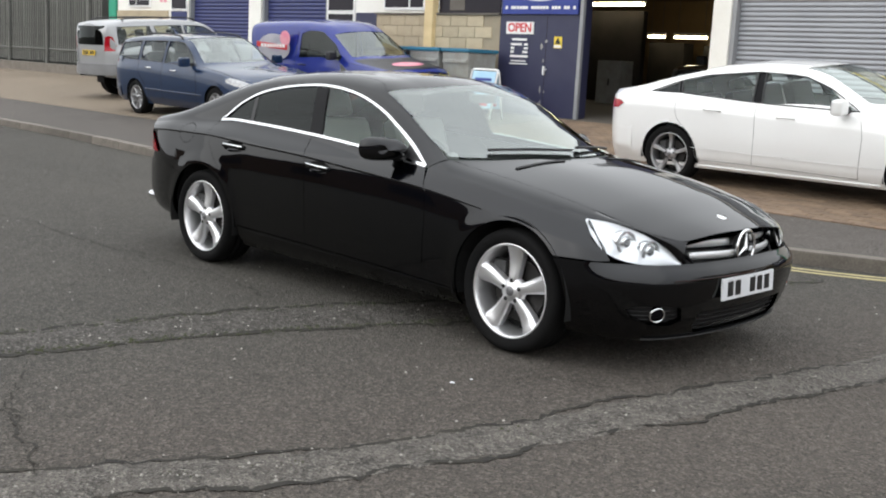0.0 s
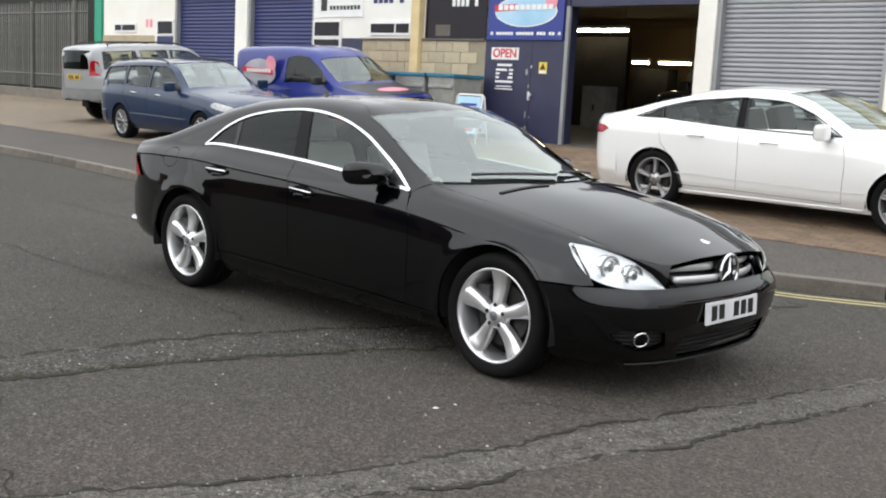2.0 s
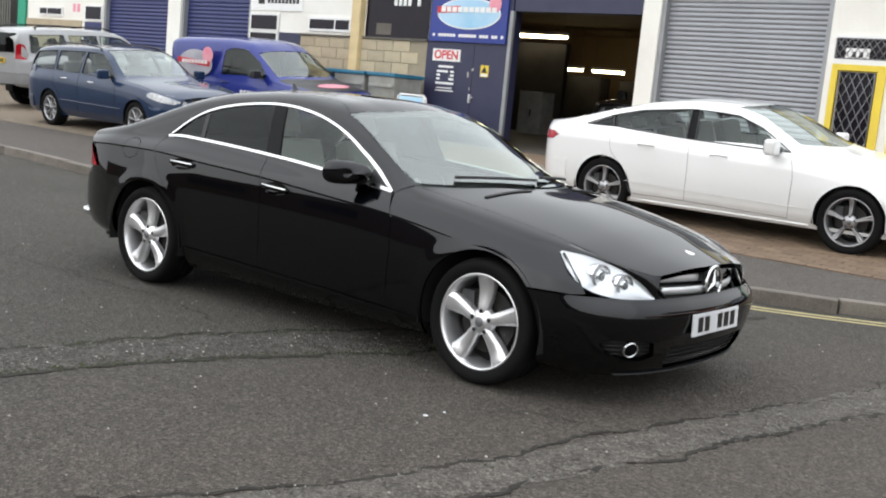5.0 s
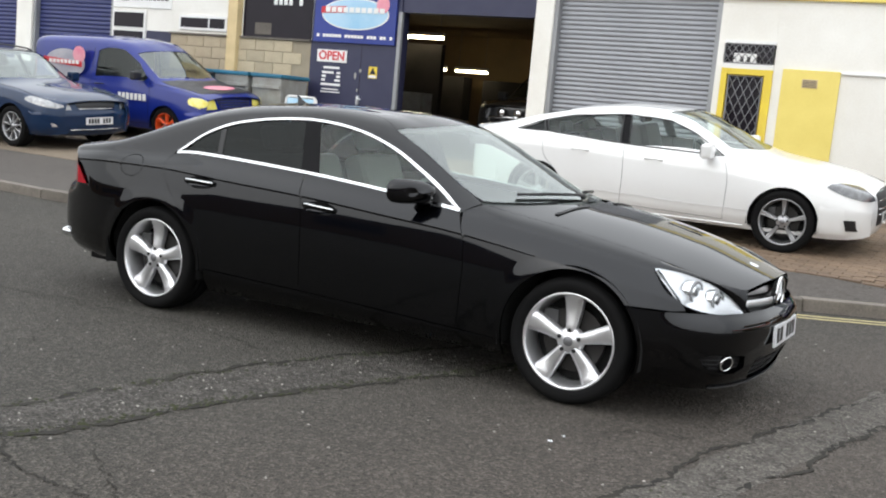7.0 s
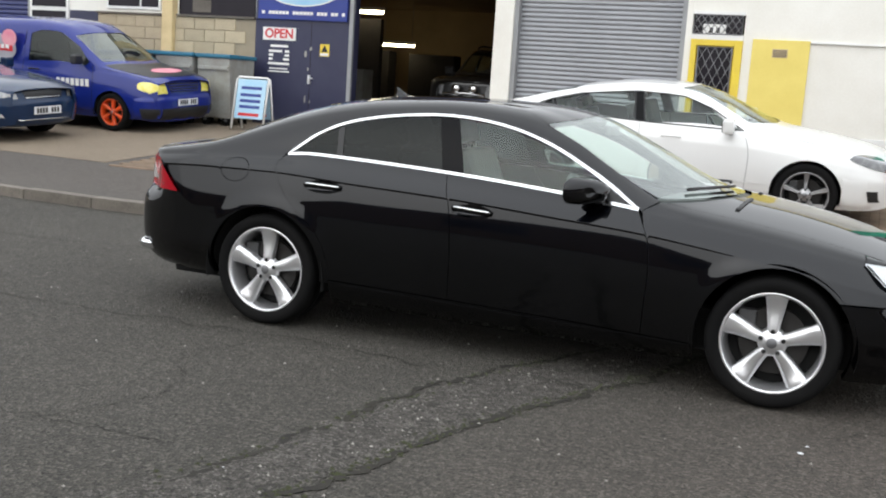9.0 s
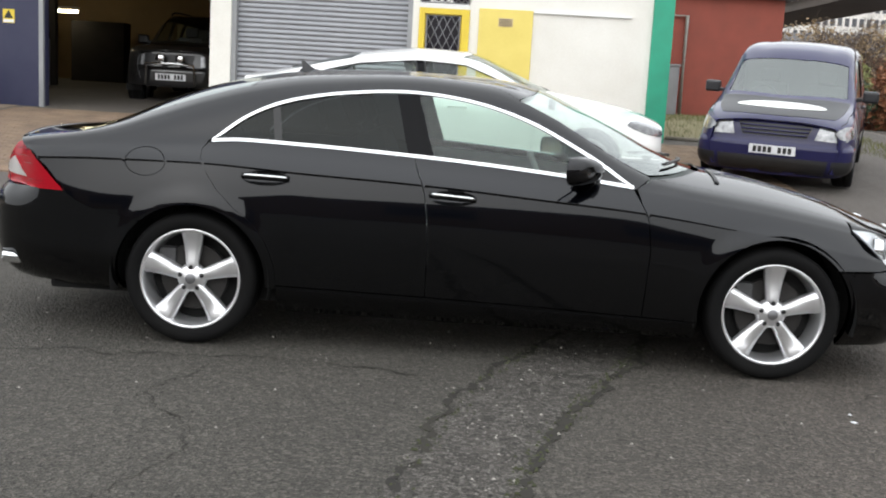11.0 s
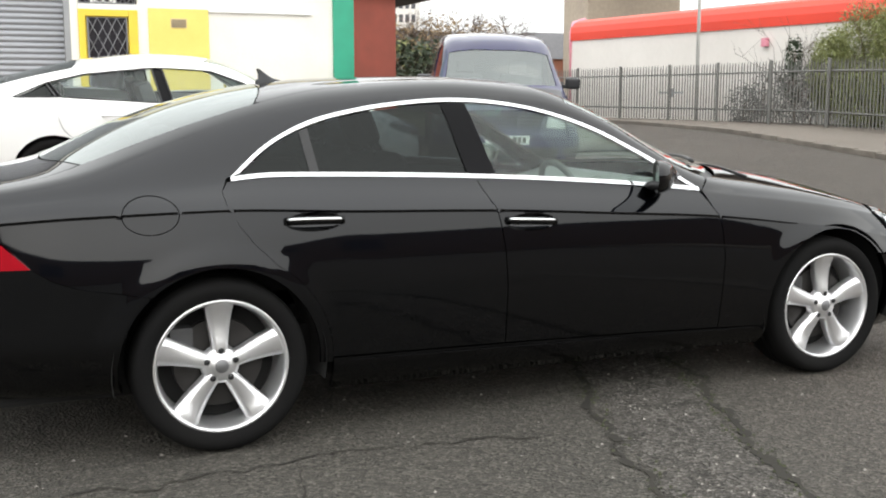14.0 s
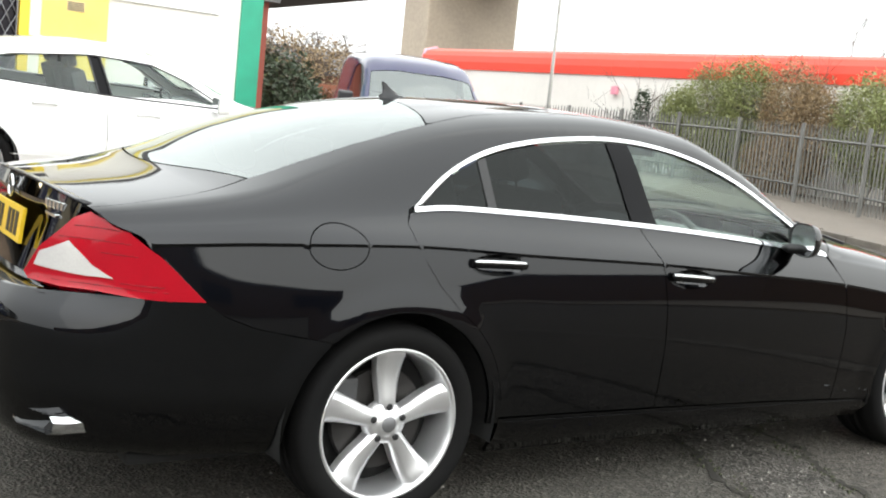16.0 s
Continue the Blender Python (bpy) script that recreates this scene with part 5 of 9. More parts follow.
    l.new(vo.outputs["Distance"], bp.inputs["Height"])
    bp2 = n.new("ShaderNodeBump")
    bp2.inputs["Distance"].default_value = bump * 2.5
    bp2.inputs["Strength"].default_value = 0.6
    l.new(mid.outputs["Fac"], bp2.inputs["Height"])
    l.new(bp.outputs["Normal"], bp2.inputs["Normal"])
    l.new(bp2.outputs["Normal"], b.inputs["Normal"])
    return m


M["asphalt"] = asphalt("road_asphalt", (0.043, 0.040, 0.037), (0.073, 0.067, 0.062), (0.165, 0.155, 0.14), 0.012, two_tone=True)
M["patch"] = asphalt("worn_patch_asphalt", (0.034, 0.031, 0.027), (0.083, 0.076, 0.067), (0.21, 0.196, 0.176), 0.016, 0.8)
M["patch_pale"] = asphalt("pale_patch_asphalt", (0.05, 0.0455, 0.04), (0.122, 0.11, 0.096), (0.24, 0.222, 0.197), 0.014, 0.8)
M["pave_far"] = asphalt("pale_pavement_asphalt", (0.115, 0.098, 0.082), (0.16, 0.138, 0.115), (0.2, 0.18, 0.155), 0.003)
M["pave"] = asphalt("pavement_asphalt", (0.058, 0.051, 0.045), (0.090, 0.078, 0.069), (0.133, 0.121, 0.109), 0.003)
M["tan"] = asphalt("worn_concrete", (0.136, 0.106, 0.076), (0.204, 0.162, 0.119), (0.255, 0.221, 0.170), 0.002)
M["crack"] = mat("crack_fill", (0.011, 0.0095, 0.008), 0.97, col2=(0.026, 0.023, 0.016), fine=40)
M["kerb"] = mat("kerb_stone", (0.189, 0.167, 0.140), 0.85, col2=(0.099, 0.086, 0.072), scale=4, fine=60, fine_mix=0.5, bump=0.003, random_tint=0.18)
M["brick_pave"] = mat("paving_brick", (0.194, 0.132, 0.084), 0.85, col2=(0.114, 0.079, 0.053), scale=3, fine=70, fine_mix=0.5, bump=0.002, island=0.2)
M["brick_pave_one"] = mat("paving_brick_single", (0.194, 0.132, 0.084), 0.85, col2=(0.114, 0.079, 0.053), scale=3, fine=70, fine_mix=0.5, bump=0.002, random_tint=0.2)
M["yellow_line"] = mat("worn_yellow_paint", (0.5, 0.43, 0.2), 0.8, col2=(0.28, 0.24, 0.14), scale=6, fine=45, fine_mix=0.6)
M["moss"] = mat("moss", (0.045, 0.05, 0.02), 0.95, col2=(0.028, 0.032, 0.014), fine=40)

KERB = [(-60, 3.3), (-30, 3.1), (-13, 2.9), (-9.5, 2.75), (-6, 2.45), (-3.5, 2.5), (-1.0, 2.8), (0.9, 3.18), (1.7, 3.52), (2.6, 4.0), (4.0, 4.5), (5.4, 5.05), (6.4, 6.1), (7.3, 7.35), (8.1, 8.7), (8.6, 9.9), (9.2, 12.5),
        (9.95, 15.5), (11.6, 22), (13.5, 30), (15, 38), (17, 60)]
FAR = [(9.9, -60), (9.9, -8), (10.0, 0), (10.7, 3.5), (11.8, 6.5), (12.9, 9.3), (13.7, 11.8), (14.9, 15.5), (16.6, 21), (17.9, 27), (18.7, 34), (19.5, 60)]


def smoothstep(t):
    t = np.clip(t, 0, 1)
    return t * t * (3 - 2 * t)


def road_z(x, y):
    return 0.3 * smoothstep((np.asarray(y, float) - 4) / 16) * smoothstep((np.asarray(x, float) + 2) / 7)


def dist_to(line, x, y):
    best = np.full(np.shape(x), 1e9)
    for (ax, ay), (bx, by) in zip(line[:-1], line[1:]):
        dx, dy = bx - ax, by - ay
        t = np.clip(((x - ax) * dx + (y - ay) * dy) / (dx * dx + dy * dy), 0, 1)
        best = np.minimum(best, np.hypot(x - ax - t * dx, y - ay - t * dy))
    return best


def court_z(x, y):
    """Height of the forecourt and pavement behind the kerb."""
    x, y = np.asarray(x, float), np.asarray(y, float)
    d = dist_to(KERB, x, y)
    return np.minimum(road_z(x, y) + 0.1 + 0.13 * d, np.maximum(0.1 + 0.068 * (np.minimum(y, 14) - 3.0), road_z(x, y) + 0.1))


# one ground sheet to the horizon, finer near the road
gx = np.concatenate([[-1500, -600, -250, -120, -60], np.arange(-40, 41, 1.0), [60, 120, 250, 600, 1500]])
gy = np.concatenate([[-1500, -600, -250, -120, -60], np.arange(-40, 61, 1.0), [80, 120, 250, 600, 1500]])
vs = [(x, y, float(road_z(x, min(y, 60)))) for x in gx for y in gy]
ny = len(gy)
fs = [(i * ny + j, (i + 1) * ny + j, (i + 1) * ny + j + 1, i * ny + j + 1) for i in range(len(gx) - 1) for j in range(ny - 1)]
road = tagged(mesh_ob("road", vs, fs, M["asphalt"], smooth=True), "worn grey asphalt road with cracks", "road", kind="structure")


def sheet(name, poly, zfun, material, step, label, category="pavement", lift=0.0, skirt=0.25, parent=None):
    p, tri, rings = fill(poly, [], step)
    z = zfun(p[:, 0], p[:, 1]) + lift
    vs = [(a[0], a[1], float(q)) for a, q in zip(p, z)]
    fs = []
    for t in tri:
        a, b, c = (Vector(vs[i]) for i in t)
        fs.append(tuple(int(i) for i in (t if (b - a).cross(c - a).z > 0 else t[::-1])))
    if skirt:
        for R in rings:
            k = len(vs)
            for q in R:
                vs.append((vs[q][0], vs[q][1], vs[q][2] - skirt))
            for i in range(len(R)):
                j = (i + 1) % len(R)
                fs.append((R[i], R[j], k + j, k + i))
    ob = mesh_ob(name, vs, fs, material, parent, smooth=False)
    return tagged(ob, label, category, kind="structure") if label else ob


sheet("forecourt", KERB + [(17, 62), (-60, 62)], court_z, M["pave"], 0.9, "brown-grey tarmac pavement and forecourt")
sheet("far_pavement", FAR + [(60, 60), (60, -60)], lambda x, y: road_z(x, y) + 0.1, M["pave_far"], 1.2, "pale tarmac pavement beside the fence")
sheet("forecourt_concrete", [(-40, 5.0), (-20, 4.9), (-12, 4.85), (-7.3, 4.7), (-7.2, 10.35), (-40, 10.35)], court_z, M["tan"], 0.5, "worn tan concrete forecourt", lift=0.006, skirt=0.03)

# kerb stones
rnd = random.Random(3)


def along(line, step):
    """Points every step along a polyline, with headings."""
    out, carry = [], 0.0
    for (ax, ay), (bx, by) in zip(line[:-1], line[1:]):
        L = math.hypot(bx - ax, by - ay)
        t = carry
        while t < L:
            out.append((ax + (bx - ax) * t / L, ay + (by - ay) * t / L, math.atan2(by - ay, bx - ax)))
            t += step
        carry = t - L
    return out


kb = add_box(bmesh.new(), (-0.455, -0.07, -0.2), (0.455, 0.075, 0.0), 0.016, seg=2)
stone = bpy.data.meshes.new("kerb_stone")
kb.to_mesh(stone)
kb.free()
stone.materials.append(M["kerb"])
kerb = empty("kerb", (0, 0, 0), "worn grey kerb stones along the road", "kerb", kind="structure")
for line, zf in ((smooth_line(KERB[1:-1], 0.4), court_z), (smooth_line(FAR[1:-1], 0.4), lambda x, y: road_z(x, y) + 0.1)):
    for x, y, a in along(line, 0.925):
        o = new("kerb_stone", stone)
        o.parent = kerb
        z = float(zf(np.array([x]), np.array([y]))[0]) + 0.012
        o.matrix_basis = Matrix.Translation((x, y, z + rnd.uniform(-0.008, 0.006))) @ Matrix.Rotation(a + rnd.uniform(-0.012, 0.012), 4, 'Z') @ Matrix.Rotation(rnd.uniform(-0.02, 0.02), 4, 'X')


def ragged(line, half, seed, jag=0.25, step=0.05, z=0.004):
    """A band with uneven edges along a line; half gives the half width at each knot."""
    r = random.Random(seed)
    s = smooth_line([(p[0], p[1], h) for p, h in zip(line, half)], step)
    vs, fs = [], []
    for i, (x, y, h) in enumerate(s):
        a, b = s[max(i - 1, 0)], s[min(i + 1, len(s) - 1)]
        d = Vector((b[0] - a[0], b[1] - a[1], 0)).normalized()
        n = Vector((-d.y, d.x, 0))
        for sg in (1, 0.5, 0, -0.5, -1):
            w = h * sg * (1 + (r.uniform(-jag, jag) if abs(sg) == 1 else 0))
            q = Vector((x, y, 0)) + n * w + d * r.uniform(-0.3, 0.3) * step
            hgt = z + (0.006 * (1 - abs(sg)) + r.uniform(-0.002, 0.002) if abs(sg) < 1 else -0.003)
            vs.append((q.x, q.y, float(road_z(q.x, q.y)) + max(hgt, 0.0035) if abs(sg) < 1 else float(road_z(q.x, q.y)) + 0.002))
    for i in range(len(s) - 1):
        for k in range(4):
            o = i * 5 + k
            fs.append((o, o + 1, o + 6, o + 5))
    return vs, fs


def crack(line, seed, width=0.012, wander=0.05, step=0.03):
    r = random.Random(seed)
    s = smooth_line(line, step)
    vs, fs = [], []
    ox = oy = 0.0
    for i, (x, y) in enumerate(s):
        ox = ox * 0.86 + r.uniform(-wander, wander) * 0.5
        oy = oy * 0.86 + r.uniform(-wander, wander) * 0.5
        a, b = s[max(i - 1, 0)], s[min(i + 1, len(s) - 1)]
        d = Vector((b[0] - a[0], b[1] - a[1], 0)).normalized()
        n = Vector((-d.y, d.x, 0))
        w = width * 0.62 * r.uniform(0.15, 1.3) * (0.3 + 0.7 * min(1, i / 6, (len(s) - 1 - i) / 6))
        c = Vector((x + ox, y + oy, 0.0))
        for q in (c + n * w, c - n * w):
            vs.append((q.x, q.y, float(road_z(q.x, q.y)) + 0.0045))
    for i in range(len(s) - 1):
        fs.append((2 * i, 2 * i + 1, 2 * i + 3, 2 * i + 2))
    return vs, fs


A_L = [(-0.9, -4.6), (-0.62, -3.9), (-0.33, -2.9), (-0.22, -2.3), (-0.1, -1.75), (0.14, -0.9), (0.33, -0.5), (0.7, 0.8), (1.1, 2.6)]
A_R = [(-0.42, -4.8), (-0.2, -3.6), (0.03, -2.95), (0.15, -2.5), (0.3, -1.9), (0.56, -1.2), (0.82, -0.62), (1.15, 0.7), (1.5, 2.7)]
mid = [((a[0] + b[0]) / 2, (a[1] + b[1]) / 2) for a, b in zip(A_L, A_R)]
half = [math.hypot(a[0] - b[0], a[1] - b[1]) / 2 for a, b in zip(A_L, A_R)]
vs, fs = ragged(mid, half, 1, 0.22)
mesh_ob("road_patch", vs, fs, M["patch"], road, "ragged gravelly trench patch", smooth=True)
B_M = [(1.1, -4.9), (1.45, -3.9), (1.78, -3.13), (2.01, -2.75), (2.30, -1.77), (2.56, -0.57), (2.88, 0.79), (3.2, 2.6), (3.35, 3.6)]
vs, fs = ragged(B_M, [0.16, 0.16, 0.14, 0.14, 0.14, 0.15, 0.17, 0.17, 0.15], 2, 0.15)
mesh_ob("road_patch", vs, fs, M["patch_pale"], road, "ragged gravelly trench patch", smooth=True)
CR = [(A_L, 0.032), (A_R, 0.04), ([(x - 0.15, y + 0.03) for x, y in B_M], 0.022), ([(x + 0.15, y - 0.03) for x, y in B_M], 0.026),
      ([(-5.5, -1.3), (-4, -1.25), (-2.25, -1.17), (-1.4, -1.13), (-0.75, -1.12), (-0.2, -1.2)], 0.011), ([(-0.15, -3.05), (0.24, -3.23), (0.55, -3.3), (1.0, -3.28), (1.5, -3.4)], 0.010),
      ([(0.3, -2.9), (0.7, -3.2), (1.08, -3.28)], 0.008), ([(-3.4, -0.2), (-2.6, 0.6), (-2.2, 1.5), (-2.4, 2.4)], 0.008), ([(-9, 0.9), (-6.5, 0.55), (-4.5, 0.6), (-2.5, 1.0)], 0.012),
      ([(1.7, -1.25), (2.0, -1.0), (2.3, -0.9)], 0.007), ([(-4.6, -3.0), (-3.2, -2.6), (-2.0, -2.9), (-0.6, -2.8)], 0.007), ([(-1.2, -1.13), (-1.35, -1.7), (-1.1, -2.3), (-1.3, -3.0)], 0.006),
      ([(2.95, 0.4), (4.5, 0.2), (6.5, 0.9), (8.5, 1.2)], 0.009), ([(4.1, 2.4), (5.3, 3.2), (6.6, 3.9), (8, 5.4)], 0.012), ([(-12, 1.5), (-8, 1.7), (-5, 2.0)], 0.01)]
for i, (ln, w) in enumerate(CR):
    vs, fs = crack(ln, 10 + i, w)
    mesh_ob("crack", vs, fs, M["crack"], road, "dark crack in the asphalt")
# moss tufts, grit and pale chips
r = random.Random(8)
vs, fs = [], []
for k in range(900):
    t = r.random()
    L = r.choice((A_L, A_R, A_R, B_M))
    i = min(int(t * (len(L) - 1)), len(L) - 2)
    u = t * (len(L) - 1) - i
    x, y = L[i][0] * (1 - u) + L[i + 1][0] * u + r.gauss(0, 0.035), L[i][1] * (1 - u) + L[i + 1][1] * u + r.gauss(0, 0.035)
    s = r.uniform(0.004, 0.012)
    b = len(vs)
    vs += [(x - s, y - s, 0.004), (x + s, y - s * 0.6, 0.004), (x + s * 0.5, y + s, 0.004), (x, y, 0.004 + s * 0.7)]
    fs += [(b, b + 1, b + 3), (b + 1, b + 2, b + 3), (b + 2, b, b + 3)]
tagged(mesh_ob("moss_tufts", vs, fs, M["moss"]), "green moss tufts along the road cracks", "moss", kind="stuff")
vs, fs = [], []
M["grit"] = mat("pale_grit", (0.34, 0.32, 0.29), 0.9, col2=(0.2, 0.19, 0.17), fine=30, island=0.35)
for k in range(1300):
    if k % 3:
        x, y = r.uniform(-7, 7), r.uniform(-5, 2.5)
    else:
        L = r.choice((mid, B_M))
        t = r.random() * (len(L) - 1)
        i = min(int(t), len(L) - 2)
        u = t - i
        x, y = L[i][0] * (1 - u) + L[i + 1][0] * u + r.gauss(0, 0.11), L[i][1] * (1 - u) + L[i + 1][1] * u + r.gauss(0, 0.09)
    s = r.choice((0.003, 0.004, 0.005, 0.008))
    b = len(vs)
    z = 0.003 if k % 3 else 0.009
    vs += [(x - s, y - s * r.random(), z), (x + s, y - s * 0.6, z), (x + s * 0.5 * r.random(), y + s, z), (x, y, z + s)]
    fs += [(b, b + 1, b + 3), (b + 1, b + 2, b + 3), (b + 2, b, b + 3)]
tagged(mesh_ob("loose_grit", vs, fs, M["grit"]), "loose pale grit scattered over the road", "grit", kind="stuff")
for x, y, s in ((1.64, -1.51, 0.022), (1.66, -1.4, 0.012), (-0.3, -2.95, 0.01)):
    vs = [(x + s * math.cos(a) * r.uniform(0.5, 1), y + s * math.sin(a) * r.uniform(0.4, 0.8), 0.0045) for a in np.linspace(0, 6.28, 9)[:-1]] + [(x, y, 0.009)]
    mesh_ob("paper_scrap", vs, [(i, (i + 1) % 8, 8) for i in range(8)], M["plate_white"], road, "small pale scrap")
# double yellow lines following the kerb
YEL = [p for p in KERB if -1.5 < p[0] < 5.0] + [(5.15, 4.75), (6.15, 5.5), (7.0, 6.6), (7.85, 7.9), (8.5, 9.15), (8.75, 10.1)]
for off in (0.27, 0.39):
    seg = smooth_line(YEL, 0.25)
    vs, fs = [], []
    for i, (x, y) in enumerate(seg):
        a, b = seg[max(i - 1, 0)], seg[min(i + 1, len(seg) - 1)]
        d = Vector((b[0] - a[0], b[1] - a[1], 0)).normalized()
        n = Vector((d.y, -d.x, 0))
        for o in (off, off + 0.06):
            q = Vector((x, y, 0)) + n * o
            vs.append((q.x, q.y, float(road_z(q.x, q.y)) + 0.005))
    fs = [(2 * i, 2 * i + 1, 2 * i + 3, 2 * i + 2) for i in range(len(seg) - 1)]
    mesh_ob("yellow_line", vs, fs, M["yellow_line"], road, "worn yellow painted line")

# ---- industrial units ----
M["white_wall"] = mat("white_render", (0.84, 0.83, 0.78), 0.8, col2=(0.74, 0.72, 0.66), scale=1.2, fine=30, bump=0.001)
M["cream"] = mat("cream_paint", (0.70, 0.55, 0.30), 0.6, col2=(0.55, 0.42, 0.22))
M["block"] = mat("concrete_block", (0.50, 0.42, 0.29), 0.9, col2=(0.36, 0.30, 0.21), scale=4, fine=60, fine_mix=0.5, bump=0.003, random_tint=0.12)
M["mortar"] = mat("mortar", (0.34, 0.29, 0.21), 0.95, fine=60)
M["navy"] = mat("navy_paint", (0.022, 0.024, 0.062), 0.45, col2=(0.03, 0.032, 0.07), fine=40)
M["navy_slat"] = mat("navy_shutter", (0.018, 0.026, 0.115), 0.5, col2=(0.025, 0.033, 0.12))
M["grey_slat"] = mat("grey_shutter", (0.30, 0.31, 0.33), 0.45, 0.2, col2=(0.25, 0.26, 0.28), scale=1.0, fine=25)
M["grey_frame"] = mat("grey_steel", (0.33, 0.34, 0.35), 0.5, 0.3)
M["dark_glass"] = mat("dark_window", (0.014, 0.011, 0.017), 0.1, fine_mix=0.1, spec=0.2)
M["yellow"] = mat("yellow_paint", (0.78, 0.60, 0.05), 0.55, col2=(0.70, 0.52, 0.06), fine=30)
M["yellow_pale"] = mat("faded_yellow_paint", (0.80, 0.66, 0.18), 0.6, col2=(0.74, 0.60, 0.15), fine=30)
M["green"] = mat("green_paint", (0.03, 0.36, 0.22), 0.55, col2=(0.03, 0.29, 0.18))
M["red_clad"] = mat("red_brown_cladding", (0.25, 0.056, 0.037), 0.75, col2=(0.19, 0.045, 0.03), scale=2, fine=40)
M["slate"] = mat("grey_roof", (0.13, 0.125, 0.13), 0.8, col2=(0.09, 0.09, 0.095))
M["sign_blue"] = mat("blue_sign", (0.02, 0.045, 0.27), 0.35, col2=(0.015, 0.03, 0.2), scale=0.8)
M["sign_sky"] = mat("pale_blue_print", (0.28, 0.52, 0.72), 0.35, col2=(0.5, 0.68, 0.8), scale=2)
M["sign_red"] = mat("red_print", (0.62, 0.03, 0.04), 0.4)
M["sign_pink"] = mat("pink_print", (0.75, 0.38, 0.42), 0.4, col2=(0.7, 0.2, 0.3), scale=5)
M["white_paint"] = mat("white_paint", (0.8, 0.8, 0.79), 0.45, col2=(0.74, 0.74, 0.72))
M["tan_wall"] = mat("tan_inner_wall", (0.30, 0.205, 0.105), 0.85, col2=(0.22, 0.15, 0.08), scale=1.5)
# near-black: the dimness of the workshop inside is put into this colour
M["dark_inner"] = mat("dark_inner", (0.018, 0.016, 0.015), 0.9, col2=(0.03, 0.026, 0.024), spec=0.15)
M["tube"] = glow("lit_tube", (1.0, 0.88, 0.58), 11.0)
M["lead"] = mat("lead_grey", (0.22, 0.22, 0.23), 0.5, 0.4)
M["teal"] = mat("teal_plastic", (0.03, 0.17, 0.27), 0.5)
M["bin_grey"] = mat("bin_galvanised", (0.36, 0.37, 0.35), 0.6, 0.2, col2=(0.26, 0.25, 0.22), scale=5, fine=30)

FY = 10.4
unit = empty("industrial_unit", (0, FY, 0.0), "low white industrial unit with roller shutters and signs", "building", kind="structure")
unit.matrix_world = Matrix.Identity(4)


def ubox(name, x0, x1, z0, z1, material, parent=unit, y0=FY, y1=None, label="", bevel=0.004):
    return box_part(name, (x0, y0, z0), (x1, FY + 0.25 if y1 is None else y1, z1), material, parent, label, bevel)


TOP = 3.75
ubox("wall", -23.5, -19.78, 0.3, TOP, M["white_wall"], label="white rendered wall")
ubox("wall", -17.02, -16.53, 0.3, TOP, M["white_wall"], y0=FY - 0.03)
ubox("wall", -14.04, -12.31, 0.3, TOP, M["white_wall"])
ubox("wall", -12.31, -8.79, 2.46, TOP, M["white_wall"], y0=FY + 0.002)
bw = ubox("block_wall", -12.31, -8.77, 0.3, 2.44, M["mortar"], label="buff concrete block wall", y0=FY - 0.035)
bm = add_box(bmesh.new(), (-0.217, -0.012, -0.104), (0.217, 0.012, 0.104), 0.004, seg=1)
blk = bpy.data.meshes.new("block")
bm.to_mesh(blk)
bm.free()
blk.materials.append(M["block"])
bm = add_box(bmesh.new(), (-0.105, -0.012, -0.104), (0.105, 0.012, 0.104), 0.004, seg=1)
blk_h = bpy.data.meshes.new("half_block")
bm.to_mesh(blk_h)
bm.free()
blk_h.materials.append(M["block"])
for row in range(9):
    x = -12.3 + (0.224 if row % 2 else 0)
    if row % 2:
        o = new("block", blk_h)
        o.parent = bw
        o.location = (-12.19, FY - 0.042, 0.58 + row * 0.218)
    while x + 0.44 < -8.76:
        o = new("block", blk)
        o.parent = bw
        o.location = (x + 0.22, FY - 0.042 + rnd.uniform(-0.003, 0.003), 0.58 + row * 0.218)
        x += 0.445
ubox("coping", -12.33, -10.75, 2.44, 2.475, M["kerb"], y0=FY - 0.09, label="stone sill")
ubox("coping", -10.47, -8.78, 2.44, 2.475, M["kerb"], y0=FY - 0.09)
ubox("rain_pipe", -10.74, -10.50, 0.3, TOP, M["cream"], y0=FY - 0.16, label="cream painted column", bevel=0.03)
ubox("tinted_window", -10.45, -8.80, 2.48, 3.7, M["dark_glass"], y0=FY - 0.02, label="dark tinted window panel")
ubox("wall", -4.22, -3.9, 0.3, TOP, M["white_wall"], y0=FY - 0.02, label="white pillar")
ubox("wall", -1.12, -1.02, 0.3, TOP, M["white_wall"])
ubox("wall", -0.25, 2.52, 0.3, TOP, M["white_wall"])
ubox("wall", -1.02, -0.25, 2.83, TOP, M["white_wall"])
ubox("wall", -6.83, -4.22, 3.06, TOP, M["navy"], label="navy fascia over the opening")
ubox("lintel", -3.9, -1.12, 3.62, TOP, M["white_wall"])
for a, b in ((-19.78, -17.02), (-16.53, -14.04)):
    ubox("lintel", a, b, 3.55, TOP, M["white_wall"])
ubox("fascia", -1.15, 2.54, 3.47, 3.62, M["yellow_pale"], y0=FY - 0.06, label="yellow fascia board")
ubox("ledge", 0.72, 2.2, 2.44, 2.47, M["white_paint"], y0=FY - 0.035, label="thin white ledge")
ubox("corner_post", 2.52, 2.83, 0.3, TOP, M["green"], y0=FY - 0.05, y1=FY + 0.3, label="green painted corner post")
ubox("corner_post", -23.95, -23.55, 0.3, TOP, M["green"], y0=FY - 0.05, label="green painted corner post")
ubox("plinth", -1.0, 2.52, 0.3, 0.72, M["kerb"], y0=FY - 0.012)


